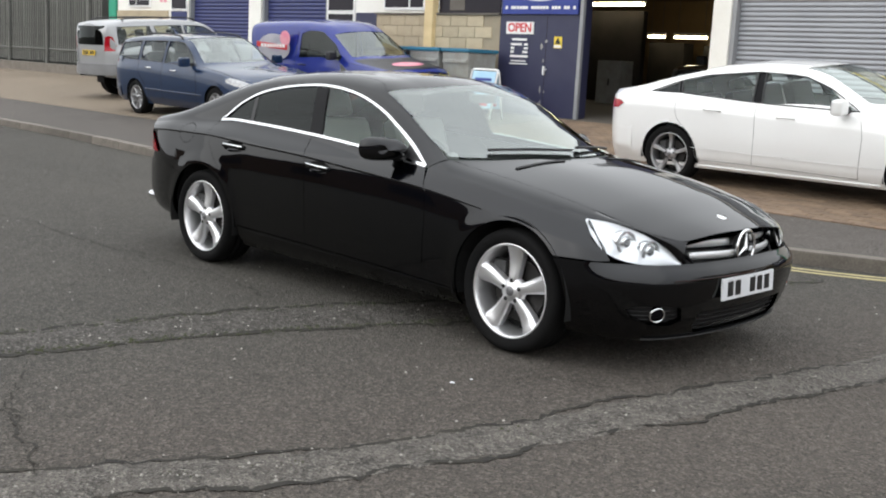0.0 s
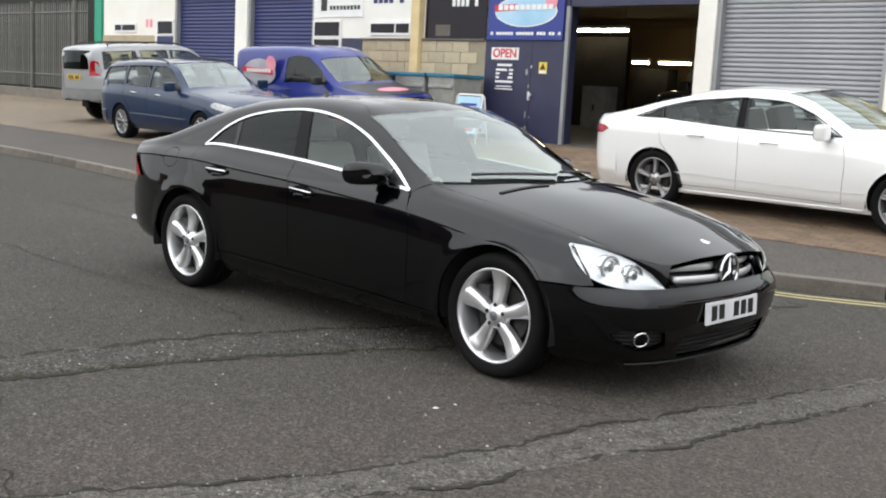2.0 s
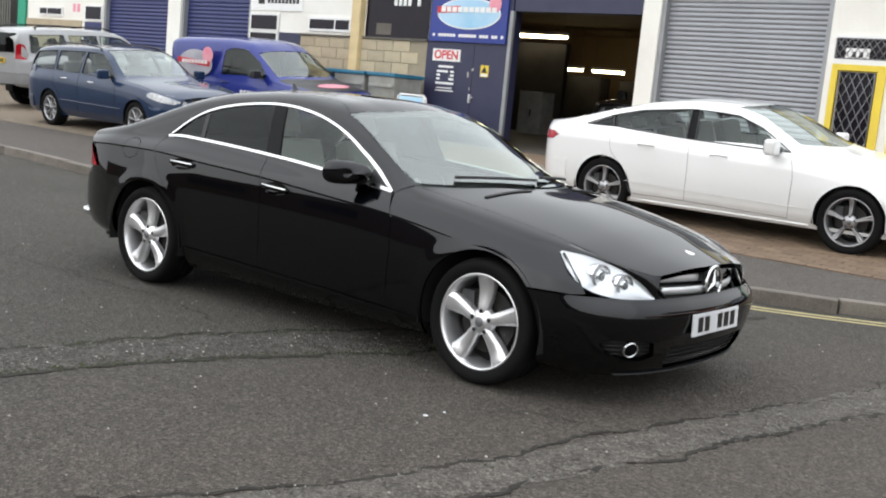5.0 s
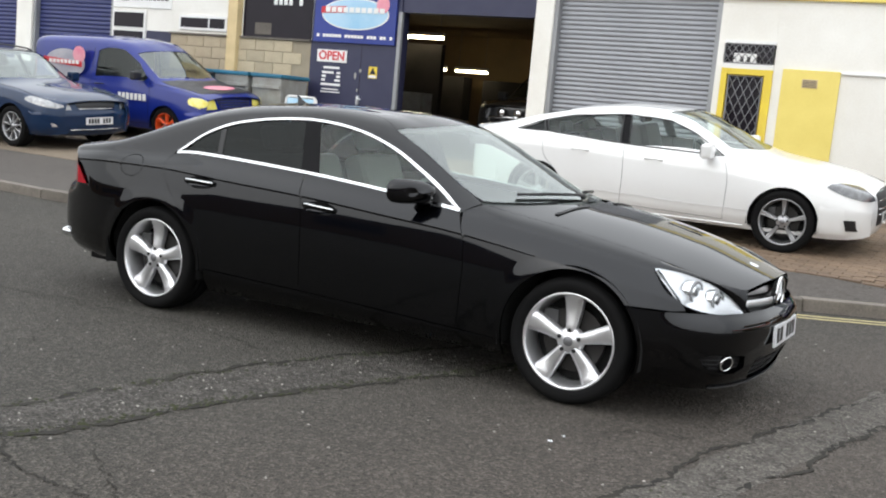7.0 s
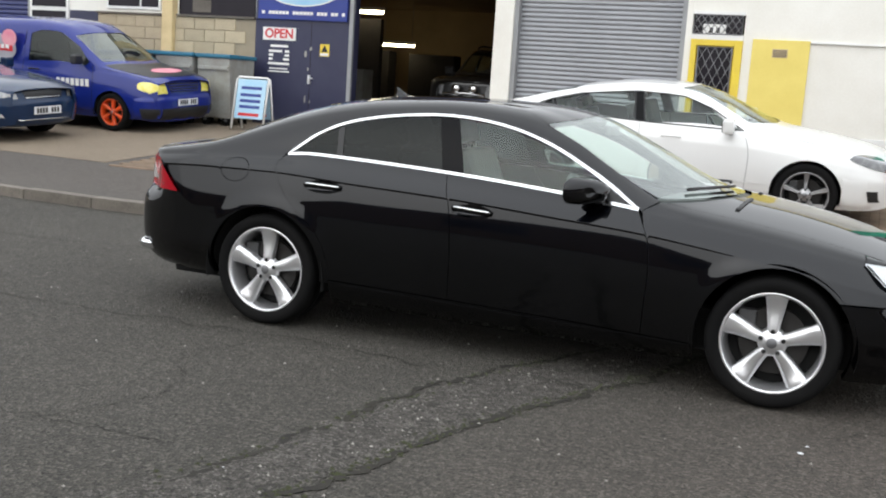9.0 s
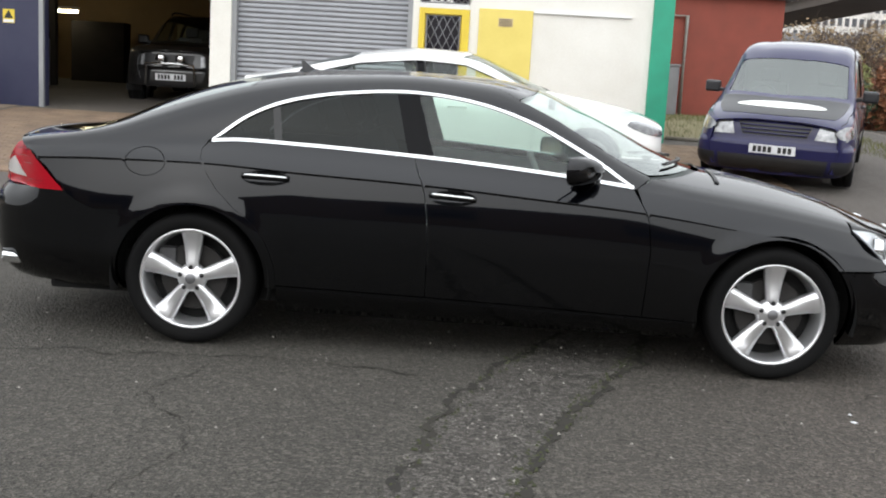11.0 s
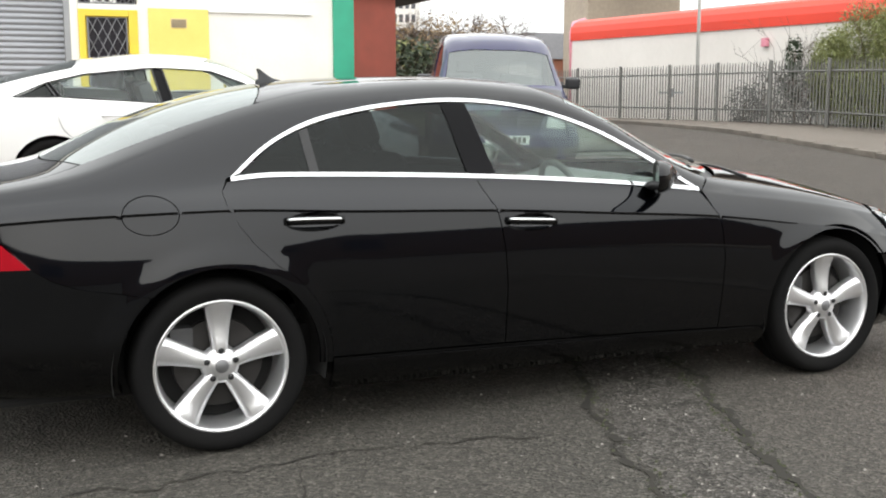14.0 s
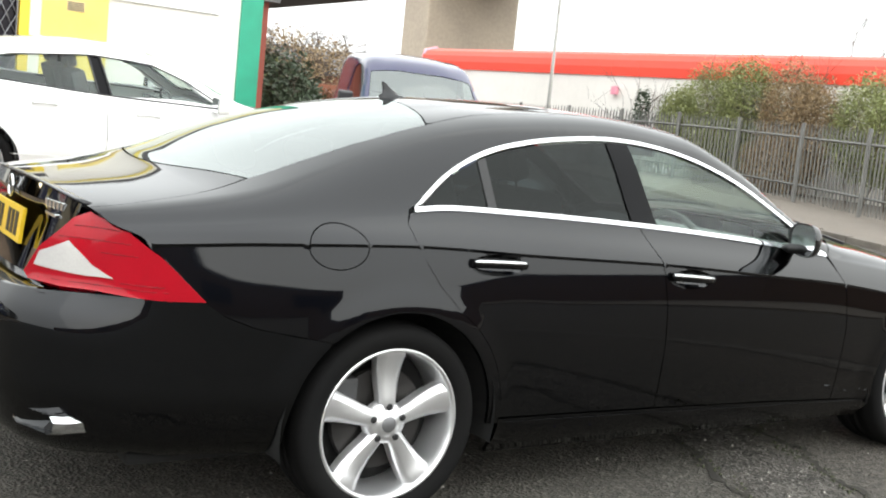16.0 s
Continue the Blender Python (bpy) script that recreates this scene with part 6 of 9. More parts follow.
def shutter(x0, x1, z0, z1, slat_mat, label, pitch=0.076):
    sh = ubox("roller_shutter", x0 + 0.02, x1 - 0.02, z0, z1, M["gap"], y0=FY + 0.16, y1=FY + 0.2, label=label)
    n = 6
    vs, fs = [], []
    for i in range(n + 1):
        t = i / n
        y = 0.15 - 0.018 * math.sin(math.pi * min(t / 0.85, 1.0)) if t < 0.86 else 0.152
        for x in (x0 + 0.07, x1 - 0.07):
            vs.append((x, FY + y, t * (pitch - 0.002)))
    fs = [(2 * i, 2 * i + 1, 2 * i + 3, 2 * i + 2) for i in range(n)]
    me = bpy.data.meshes.new("slat")
    me.from_pydata(vs, [], fs)
    me.materials.append(slat_mat)
    me.polygons.foreach_set("use_smooth", [True] * len(me.polygons))
    for k in range(int((z1 - z0) / pitch)):
        o = new("slat", me)
        o.parent = sh
        o.location = (0, rnd.uniform(-0.001, 0.001), z0 + k * pitch)
    for a, b in ((x0, x0 + 0.075), (x1 - 0.075, x1)):
        ubox("guide_rail", a, b, z0, z1, M["grey_frame"], sh, y0=FY + 0.02, y1=FY + 0.16, label="steel guide rail")
    return sh


shutter(-3.9, -1.12, 0.55, 3.62, M["grey_slat"], "closed grey steel roller shutter")
shutter(-19.78, -17.02, 0.45, 3.55, M["navy_slat"], "closed navy blue roller shutter", 0.09)
shutter(-16.53, -14.04, 0.45, 3.55, M["navy_slat"], "closed navy blue roller shutter", 0.09)


def window(x0, x1, z0, z1, frame=0.05, y=FY - 0.02, pane=None, parent=unit, label="white framed window", mullions=()):
    w = box_part("window", (x0 - frame, y - 0.015, z0 - frame), (x1 + frame, y + 0.03, z1 + frame), M["white_paint"], parent, label, 0.006)
    xs = [x0, *mullions, x1]
    for a, b in zip(xs[:-1], xs[1:]):
        box_part("pane", (a + (0.02 if a != x0 else 0), y - 0.019, z0), (b - (0.02 if b != x1 else 0), y - 0.01, z1), pane or M["dark_glass"], w, "", 0.001)
    return w


window(-12.07, -10.91, 2.585, 2.775, 0.05, mullions=(-11.32,))
window(-13.95, -13.1, 2.52, 2.82, 0.05)
window(-13.95, -13.1, 1.7, 2.44, 0.05)
ubox("door_panel", -13.02, -12.33, 0.4, 2.47, M["navy"], y0=FY - 0.02, label="navy door panel")
window(-22.8, -21.72, 2.64, 2.79, 0.05, mullions=(-22.43,))
window(-20.55, -19.84, 2.55, 2.87, 0.05)
ubox("door_panel", -20.6, -19.84, 0.4, 2.48, M["navy_slat"], y0=FY - 0.02, label="blue door panel")
ubox("block_base", -23.5, -20.75, 0.3, 2.5, M["block"], y0=FY - 0.03, label="buff block base")
for k in range(2):
    ubox("sign_bar", -21.2 + 0.2 * k, -21.07 + 0.2 * k, 2.72, 2.93, M["sign_pink"], y0=FY - 0.008, bevel=0)
# unit name boards with plain bars
nb = ubox("name_board", -14.0, -12.36, 2.92, 3.62, M["white_paint"], y0=FY - 0.025, label="white name board with dark bars")
ubox("sign_bar", -13.75, -13.55, 3.06, 3.4, M["plate_ink"], nb, y0=FY - 0.03, y1=FY - 0.02, bevel=0)
for k in range(9):
    ubox("sign_bar", -13.45 + 0.115 * k, -13.37 + 0.115 * k, 3.08, 3.17, M["plate_ink"], nb, y0=FY - 0.03, y1=FY - 0.02, bevel=0)
for k in range(6):
    if k != 4:
        ubox("sign_bar", -12.05 + 0.16 * k, -11.93 + 0.16 * k, 3.2, 3.4, M["navy_slat"], unit, y0=FY - 0.006, y1=FY + 0.01, bevel=0)
        ubox("sign_bar", -9.72 + 0.12 * k, -9.64 + 0.12 * k, 3.1, 3.25, M["white_paint"], unit, y0=FY - 0.026, y1=FY - 0.015, bevel=0)
# posters behind the dark window
ubox("poster", -10.15, -9.75, 2.53, 2.75, M["kerb"], y0=FY - 0.023, y1=FY - 0.015, bevel=0, label="dull poster in the window")

# navy entrance panel with signs
npan = ubox("entrance_panel", -8.77, -6.83, 0.4, TOP, M["navy"], y0=FY - 0.03, label="navy painted entrance panel")
ubox("post", -6.87, -6.80, 0.5, 3.06, M["grey_frame"], npan, y0=FY - 0.05, y1=FY + 0.02, label="grey steel door post")
for x in (-7.62,):
    ubox("joint", x - 0.004, x + 0.004, 0.55, 2.44, M["gap"], npan, y0=FY - 0.032, y1=FY - 0.02, bevel=0)
sg = box_part("company_sign", (-8.70, FY - 0.075, 2.46), (-6.91, FY - 0.032, 3.42), M["sign_blue"], None, "", 0.008)
tagged(sg, "blue company sign with an oval badge and plain bars", "sign")


def flat_poly(name, pts, y, material, parent, label="", thick=0.004):
    n = len(pts)
    vs = [(p[0], y - thick, p[1]) for p in pts] + [(p[0], y, p[1]) for p in pts]
    fs = [tuple(range(n))] + [(i, i + n, (i + 1) % n + n, (i + 1) % n) for i in range(n)]
    return mesh_ob(name, vs, fs, material, parent, label)


flat_poly("oval_badge", ellipse(-7.8, 2.98, 0.74, 0.285, 40), FY - 0.075, M["white_paint"], sg, "oval badge")
flat_poly("oval_badge", ellipse(-7.8, 2.98, 0.71, 0.262, 40), FY - 0.0792, M["sign_sky"], sg)
flat_poly("badge_band", [(-8.55, 2.98), (-8.0, 3.0), (-8.0, 3.12), (-8.55, 3.1)], FY - 0.0834, M["sign_red"], sg)
flat_poly("badge_flare", ellipse(-7.2, 3.16, 0.14, 0.15, 20), FY - 0.0834, M["sign_pink"], sg)
for k in range(10):
    flat_poly("sign_bar", [(-8.45 + 0.132 * k, 3.005), (-8.345 + 0.132 * k, 3.005), (-8.345 + 0.132 * k, 3.1), (-8.45 + 0.132 * k, 3.1)], FY - 0.0876, M["white_paint"], sg)
for k in range(24):
    if k not in (1, 8, 15, 19, 22):
        flat_poly("sign_bar", [(-8.62 + 0.07 * k, 2.55), (-8.562 + 0.07 * k, 2.55), (-8.562 + 0.07 * k, 2.605), (-8.62 + 0.07 * k, 2.605)], FY - 0.0792, M["white_paint"], sg)


def lettering(name, text, size, m, material, parent, depth=0.002, align='CENTER'):
    cu = bpy.data.curves.new(name, 'FONT')
    cu.body, cu.size, cu.extrude, cu.align_x, cu.align_y = text, size, depth, align, 'CENTER'
    cu.offset = 0.006
    tmp = bpy.data.objects.new(name, cu)
    scene.collection.objects.link(tmp)
    bpy.context.view_layer.update()
    me = bpy.data.meshes.new_from_object(tmp.evaluated_get(bpy.context.evaluated_depsgraph_get()))
    bpy.data.objects.remove(tmp)
    me.materials.clear()
    me.materials.append(material)
    ob = new(name, me)
    ob.parent = parent
    ob.matrix_basis = m
    return ob


op = box_part("open_sign", (-8.60, FY - 0.05, 2.095), (-7.93, FY - 0.03, 2.32), M["white_paint"], None, "", 0.004)
tagged(op, "white sign with red letters reading OPEN", "sign")
lettering("letters", "OPEN", 0.225, Matrix.Translation((-8.265, FY - 0.0515, 2.207)) @ Matrix.Rotation(radians(90), 4, 'X'), M["sign_red"], op)
hr = box_part("hours_board", (-8.50, FY - 0.036, 1.52), (-8.02, FY - 0.0305, 2.05), M["navy"], None, "", 0.001)
tagged(hr, "opening-hours lettering on the navy panel", "sign")
for z, a, b in ((2.0, 0.06, 0.42), (1.91, 0.03, 0.30), (1.91, 0.36, 0.45), (1.84, 0.03, 0.12), (1.84, 0.36, 0.45), (1.77, 0.03, 0.11), (1.77, 0.33, 0.45), (1.69, 0.02, 0.46), (1.60, 0.05, 0.42), (1.55, 0.02, 0.46)):
    h = 0.026 if z > 1.62 else 0.014
    flat_poly("lettering_bar", [(-8.5 + a, z - h), (-8.5 + b, z - h), (-8.5 + b, z + h * 0.6), (-8.5 + a, z + h * 0.6)], FY - 0.036, M["white_paint"], hr)
wsn = box_part("warning_sign", (-7.43, FY - 0.04, 1.855), (-7.25, FY - 0.03, 2.065), M["yellow"], None, "", 0.002)
tagged(wsn, "small yellow warning sign", "sign")
flat_poly("warning_triangle", [(-7.41, 1.93), (-7.27, 1.93), (-7.34, 2.05)], FY - 0.04, M["plate_ink"], wsn)
flat_poly("sign_bar", [(-7.42, 1.865), (-7.26, 1.865), (-7.26, 1.91), (-7.42, 1.91)], FY - 0.04, M["white_paint"], wsn)
# scuffs and door handle on the navy panel
for x, z, w, h in ((-7.62, 1.98, 0.035, 0.05), (-7.72, 1.86, 0.035, 0.09), (-7.66, 1.62, 0.02, 0.05), (-7.70, 1.08, 0.03, 0.12), (-7.68, 0.84, 0.04, 0.08), (-7.60, 1.05, 0.015, 0.03)):
    flat_poly("scuff", [(x + w * math.cos(a) * rnd.uniform(0.4, 1), z + h * math.sin(a) * rnd.uniform(0.4, 1)) for a in np.linspace(0, 6.28, 9)[:-1]], FY - 0.0305, M["bin_grey"], npan, "scraped paint")
ubox("door_handle", -7.64, -7.60, 1.36, 1.52, M["satin"], npan, y0=FY - 0.075, y1=FY - 0.03, label="silver door handle", bevel=0.008)
ubox("door_lever", -7.63, -7.53, 1.45, 1.475, M["satin"], npan, y0=FY - 0.09, y1=FY - 0.07, bevel=0.005)

# yellow door, grille, boarded window
dr = empty("door_1", (0, 0, 0), "yellow-framed door with diamond security grille", "door", kind="structure")
box_part("door_frame", (-1.02, FY - 0.03, 0.55), (-0.93, FY + 0.06, 2.44), M["yellow"], dr, "yellow frame", 0.006)
box_part("door_frame", (-0.37, FY - 0.03, 0.55), (-0.25, FY + 0.06, 2.44), M["yellow"], dr, "yellow frame", 0.006)
box_part("door_frame", (-0.93, FY - 0.028, 2.35), (-0.37, FY + 0.06, 2.438), M["yellow"], dr, "yellow frame", 0.006)
leaf = box_part("door_leaf", (-0.93, FY + 0.05, 0.55), (-0.37, FY + 0.09, 2.35), M["yellow"], dr, "", 0.004)
box_part("pane", (-0.90, FY + 0.04, 1.2), (-0.40, FY + 0.055, 2.33), M["dark_glass"], leaf, "dark glass", 0.002)
box_part("fan_light", (-1.0, FY + 0.02, 2.52), (-0.28, FY + 0.04, 2.81), M["dark_glass"], dr, "dark fanlight", 0.002)
box_part("fan_frame", (-1.02, FY - 0.02, 2.44), (-0.25, FY + 0.03, 2.52), M["white_paint"], dr, "", 0.004)
box_part("fan_frame", (-1.02, FY - 0.02, 2.81), (-0.25, FY + 0.03, 2.86), M["white_paint"], dr, "", 0.004)
box_part("number_board", (-0.86, FY - 0.012, 2.52), (-0.52, FY - 0.002, 2.67), M["white_paint"], dr, "white board with plain bars", 0.002)
for k in range(2):
    box_part("plate_bar", (-0.76 + 0.1 * k, FY - 0.0145, 2.54), (-0.71 + 0.1 * k, FY - 0.01, 2.62), M["plate_ink"], dr, "", 0)


def lattice(x0, x1, z0, z1, nx, nz, parent):
    g = tube("grille_frame", [(x0, FY - 0.01, z0), (x1, FY - 0.01, z0), (x1, FY - 0.01, z1), (x0, FY - 0.01, z1)], 0.014, M["lead"], parent, "steel security grille", closed=True, sides=6, up=(0, 1, 0))
    dx, dz = (x1 - x0) / nx, (z1 - z0) / nz
    for i in range(-nz, nx + 1):
        for sg2 in (1, -1):
            pts = []
            for j in range(nz * 4 + 1):
                t = j / 4
                x = x0 + (i + (t if sg2 > 0 else nz - t)) * dx
                if x0 - 1e-6 <= x <= x1 + 1e-6:
                    pts.append((x, FY - 0.012 - 0.003 * sg2, z0 + t * dz))
            if len(pts) > 1:
                tube("grille_bar", [pts[0], pts[-1]], 0.007, M["lead"], g, sides=5, up=(0, 1, 0))


lattice(-0.90, -0.40, 1.1, 2.33, 4, 5, dr)
lattice(-1.0, -0.28, 2.52, 2.81, 7, 2, dr)
bd = box_part("boarded_window", (-0.11, FY - 0.028, 0.9), (0.71, FY - 0.002, 2.475), M["yellow_pale"], None, "", 0.005)
tagged(bd, "faded yellow board over a window", "board")
vt = box_part("vent", (0.185, FY - 0.036, 2.215), (0.41, FY - 0.026, 2.345), M["cream"], bd, "small louvred vent", 0.003)
for k in range(5):
    box_part("vent_slat", (0.2, FY - 0.041, 2.23 + 0.022 * k), (0.395, FY - 0.035, 2.241 + 0.022 * k), M["kerb"], vt, "", 0.001)
ubox("gas_meter_box", 1.55, 1.95, 1.0, 1.12, M["white_paint"], unit, y0=FY - 0.03, label="small white wall box")

# garage interior seen through the opening
room = empty("garage", (0, 0, 0), "dim workshop interior with tan walls", "room", kind="structure")
zf = 0.60
rbox = lambda n, lo, hi, m, lb="": box_part(n, lo, hi, m, room, lb, 0)
rbox("floor", (-14, FY + 0.02, zf - 0.1), (-3.9, 22, zf), M["dark_inner"], "near-black workshop floor")
rbox("wall", (-14.2, FY + 0.26, zf), (-14, 22, 3.6), M["tan_wall"])
rbox("wall", (-3.88, FY + 0.26, zf), (-3.7, 22, 3.6), M["tan_wall"], "tan painted wall")
rbox("wall", (-14.2, 22, zf), (-3.7, 22.2, 3.6), M["tan_wall"], "tan painted wall")
rbox("ceiling", (-14.2, FY + 0.26, 3.6), (-3.7, 22.2, 3.7), M["tan_wall"])
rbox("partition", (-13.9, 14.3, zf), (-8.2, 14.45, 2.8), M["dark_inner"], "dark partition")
for x0, x1, y, z in ((-10.4, -9.55, 14.0, 2.93), (-9.4, -8.0, 14.0, 2.93), (-11.55, -11.0, 19.5, 2.50), (-10.72, -9.72, 19.5, 2.50)):
    lt = box_part("strip_light", (x0, y - 0.06, z + 0.02), (x1, y + 0.06, z + 0.09), M["white_paint"], None, "", 0.01)
    tagged(lt, "lit fluorescent strip light under the workshop ceiling", "light", "workshop strip lights")
    box_part("lit_tube", (x0 + 0.02, y - 0.04, z - 0.05), (x1 - 0.02, y + 0.04, z + 0.016), M["tube"], lt, "glowing tube", 0.02)
    for xx in (x0 + 0.1, x1 - 0.1):
        box_part("light_chain", (xx - 0.004, y - 0.004, z + 0.09), (xx + 0.004, y + 0.004, 3.6), M["lead"], lt, "", 0)
cb = box_part("cabinet", (-8.8, 13.6, zf), (-8.2, 14.05, zf + 1.12), M["bin_grey"], None, "", 0.01)
tagged(cb, "dull grey steel cabinet against the dark workshop partition", "cabinet")
box_part("cabinet_handle", (-8.5, 13.585, zf + 0.6), (-8.47, 13.6, zf + 0.74), M["plate_ink"], cb, "", 0.003)
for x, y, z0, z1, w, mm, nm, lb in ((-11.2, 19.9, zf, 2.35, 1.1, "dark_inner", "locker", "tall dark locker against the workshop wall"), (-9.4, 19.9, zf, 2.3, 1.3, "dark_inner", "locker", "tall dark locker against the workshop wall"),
                                    (-7.3, 21.5, 1.6, 2.4, 1.2, "cream", "notice_board", "pale notice board on the workshop wall")):
    o = box_part(nm, (x - w / 2, y, z0), (x + w / 2, y + 0.5, z1), M[mm], None, "", 0.01)
    tagged(o, lb, nm.replace("_", " "))
ub = box_part("unit_back", (-24, FY + 12.0, 0.3), (2.8, FY + 12.2, TOP), M["white_wall"], unit, "", 0)
box_part("roof", (-24, FY + 0.0, TOP), (2.83, FY + 12.2, TOP + 0.2), M["slate"], unit, "flat grey roof", 0.01)
box_part("side_wall", (2.6, FY + 0.31, 0.3), (2.82, FY + 12.2, TOP), M["white_wall"], unit, "", 0)
box_part("side_wall", (-23.95, FY + 0.31, 0.3), (-23.7, FY + 12.0, TOP), M["white_wall"], unit, "", 0)

# bins and pavement sign by the wall
def bin_thing(x0, x1, y0, y1, lid, label, ztop):
    zb = float(court_z(np.array([(x0 + x1) / 2]), np.array([y0]))[0])
    b = empty("wheelie_bin", (0, 0, 0), label, "bin", "bins against the block wall")
    bm = bmesh.new()
    add_box(bm, (x0, y0, zb + 0.14), (x1, y1, ztop), 0.03)
    for v in bm.verts:
        k = (ztop - v.co.z) / (ztop - zb)
        v.co.y += 0.1 * k * (1 if v.co.y < (y0 + y1) / 2 else -1)
    part("bin_body", bm, M["bin_grey"], b, "grey galvanised bin body")
    box_part("bin_lid", (x0 - 0.03, y0 - 0.03, ztop), (x1 + 0.03, y1 + 0.02, ztop + 0.07), lid, b, "teal plastic lid", 0.025)
    box_part("bin_rib", (x0 + 0.02, y0 - 0.02, ztop - 0.2), (x1 - 0.02, y0 + 0.02, ztop - 0.14), M["bin_grey"], b, "", 0.01)
    for x in (x0 + 0.12, x1 - 0.12):
        for y in (y0 + 0.15, y1 - 0.15):
            vs, fs = lathe([(0, -0.03), (0.08, -0.03), (0.085, 0), (0.08, 0.03), (0, 0.03)], 16)
            mesh_ob("castor", [(v[0] + x, v[1] + y, v[2] + zb + 0.085) for v in vs], fs, M["tyre"], b, "", smooth=False)
            box_part("castor_fork", (x - 0.03, y - 0.04, zb + 0.09), (x + 0.03, y + 0.04, zb + 0.18), M["lead"], b, "", 0)


bin_thing(-10.5, -9.35, 9.3, 10.2, M["teal"], "grey steel wheeled bin with a bright blue lid", 1.70)
bin_thing(-9.28, -8.62, 9.35, 10.15, M["teal"], "narrow grey steel wheeled bin with a teal lid", 1.70)
bin_thing(-11.5, -10.6, 9.35, 10.2, M["navy_slat"], "grey steel wheeled bin with a dark blue lid", 1.66)
za = float(court_z(np.array([-8.0]), np.array([9.2]))[0])
af = empty("pavement_sign", (-8.02, 9.2, za), "white A-frame pavement sign with a blue printed panel", "sign")
for sgn in (-1, 1):
    lean = Matrix.Rotation(radians(10 * sgn), 4, 'X')
    pts = [lean @ Vector((x, 0, z)) + Vector((0, sgn * 0.17, 0)) for x, z in ((-0.31, 0.012), (-0.31, 0.86), (-0.27, 0.90), (0.27, 0.90), (0.31, 0.86), (0.31, 0.012))]
    fr = tube("sign_frame", pts, 0.018, M["white_paint"], af, "white tubular frame", sides=8, up=(0, 1, 0))
    pn = part("sign_panel", add_box(bmesh.new(), (-0.28, -0.006, 0.2), (0.28, 0.006, 0.87), 0.003, Matrix.Translation((0, sgn * 0.17, 0)) @ lean), M["sign_sky"], af, "pale blue printed panel")
    for z, m in ((0.72, "sign_blue"), (0.60, "sign_blue"), (0.50, "sign_blue"), (0.40, "sign_blue"), (0.27, "sign_red")):
        part("sign_bar", add_box(bmesh.new(), (-0.2, -0.009, z - 0.025), (0.2, 0.009, z + 0.025), 0.0, Matrix.Translation((0, sgn * 0.17, 0)) @ lean), M[m], pn)

# red-brown shed behind, with pitched roof
shed = empty("red_shed", (0, 0, 0), "red-brown clad shed with a grey pitched roof", "building", kind="structure")
sz = 0.75
box_part("wall", (1.5, 20.5, 0.3), (7.3, 30, 3.8), M["red_clad"], shed, "red-brown cladding", 0.01)
vs = [(1.2, 20.3, 3.75), (7.5, 20.3, 3.75), (7.5, 30.2, 3.75), (1.2, 30.2, 3.75), (1.2, 25.2, 6.0), (5.0, 25.2, 6.0), (1.2, 20.3, 3.87), (7.5, 20.3, 3.87), (7.5, 30.2, 3.87), (1.2, 30.2, 3.87)]
mesh_ob("roof", vs, [(6, 7, 5, 4), (7, 8, 5), (8, 9, 4, 5), (6, 4, 9), (0, 1, 7, 6), (1, 2, 8, 7), (2, 3, 9, 8), (3, 0, 6, 9), (3, 2, 1, 0)], M["slate"], shed, "grey pitched roof")
tube("door_frame", [(3.95, 20.42, 0.75), (3.95, 20.42, 3.25), (4.95, 20.42, 3.25), (4.95, 20.42, 0.75)], 0.05, M["bin_grey"], shed, "grey door frame", sides=6)
box_part("roof_vent", (4.3, 24.7, 5.9), (4.9, 25.3, 6.25), M["slate"], shed, "", 0.02)
box_part("roof_vent", (2.9, 24.7, 5.9), (3.5, 25.3, 6.2), M["slate"], shed, "", 0.02)
cab = box_part("utility_cabinet", (4.28, 19.3, 0.55), (4.66, 19.9, 2.0), M["lead"], None, "", 0.02)
tagged(cab, "blue-grey steel cabinet beside the shed", "cabinet")
box_part("cabinet_lid", (4.25, 19.27, 2.0), (4.69, 19.93, 2.05), M["lead"], cab, "", 0.01)

# unseen building added behind the camera: darkens low reflections, closes the street
back = empty("rear_building", (0, 0, 0), "unseen dark brick building added across the street for reflections", "building", kind="structure")
M["dark_brick"] = mat("dark_brick", (0.13, 0.08, 0.06), 0.9, col2=(0.09, 0.06, 0.045), scale=2, fine=14, fine_mix=0.6)
for xa, xb, zt in ((-45, -12, 2.6), (-12, 14, 2.5), (14, 46, 2.6)):
    box_part("wall", (xa, -19.5, -0.2), (xb, -18.5, zt), M["dark_brick"], back, "dark brick wall", 0)
    box_part("parapet", (xa + 0.02, -19.6, zt), (xb - 0.02, -18.4, zt + 0.12), M["slate"], back, "", 0.02)
for k in range(9):
    x = -40 + 5.4 * k
    box_part("window", (x, -18.53, 1.0), (x + 2.2, -18.46, 2.1), M["dark_glass"], back, "dark window", 0)

# ---- other parked vehicles ----
def taper(u):
    """Half-width factor against the distance from a car's end, in metres."""
    return np.interp(u, [0.0, 0.03, 0.08, 0.16, 0.30, 0.52, 0.9], [0.45, 0.62, 0.76, 0.86, 0.945, 0.99, 1.0])


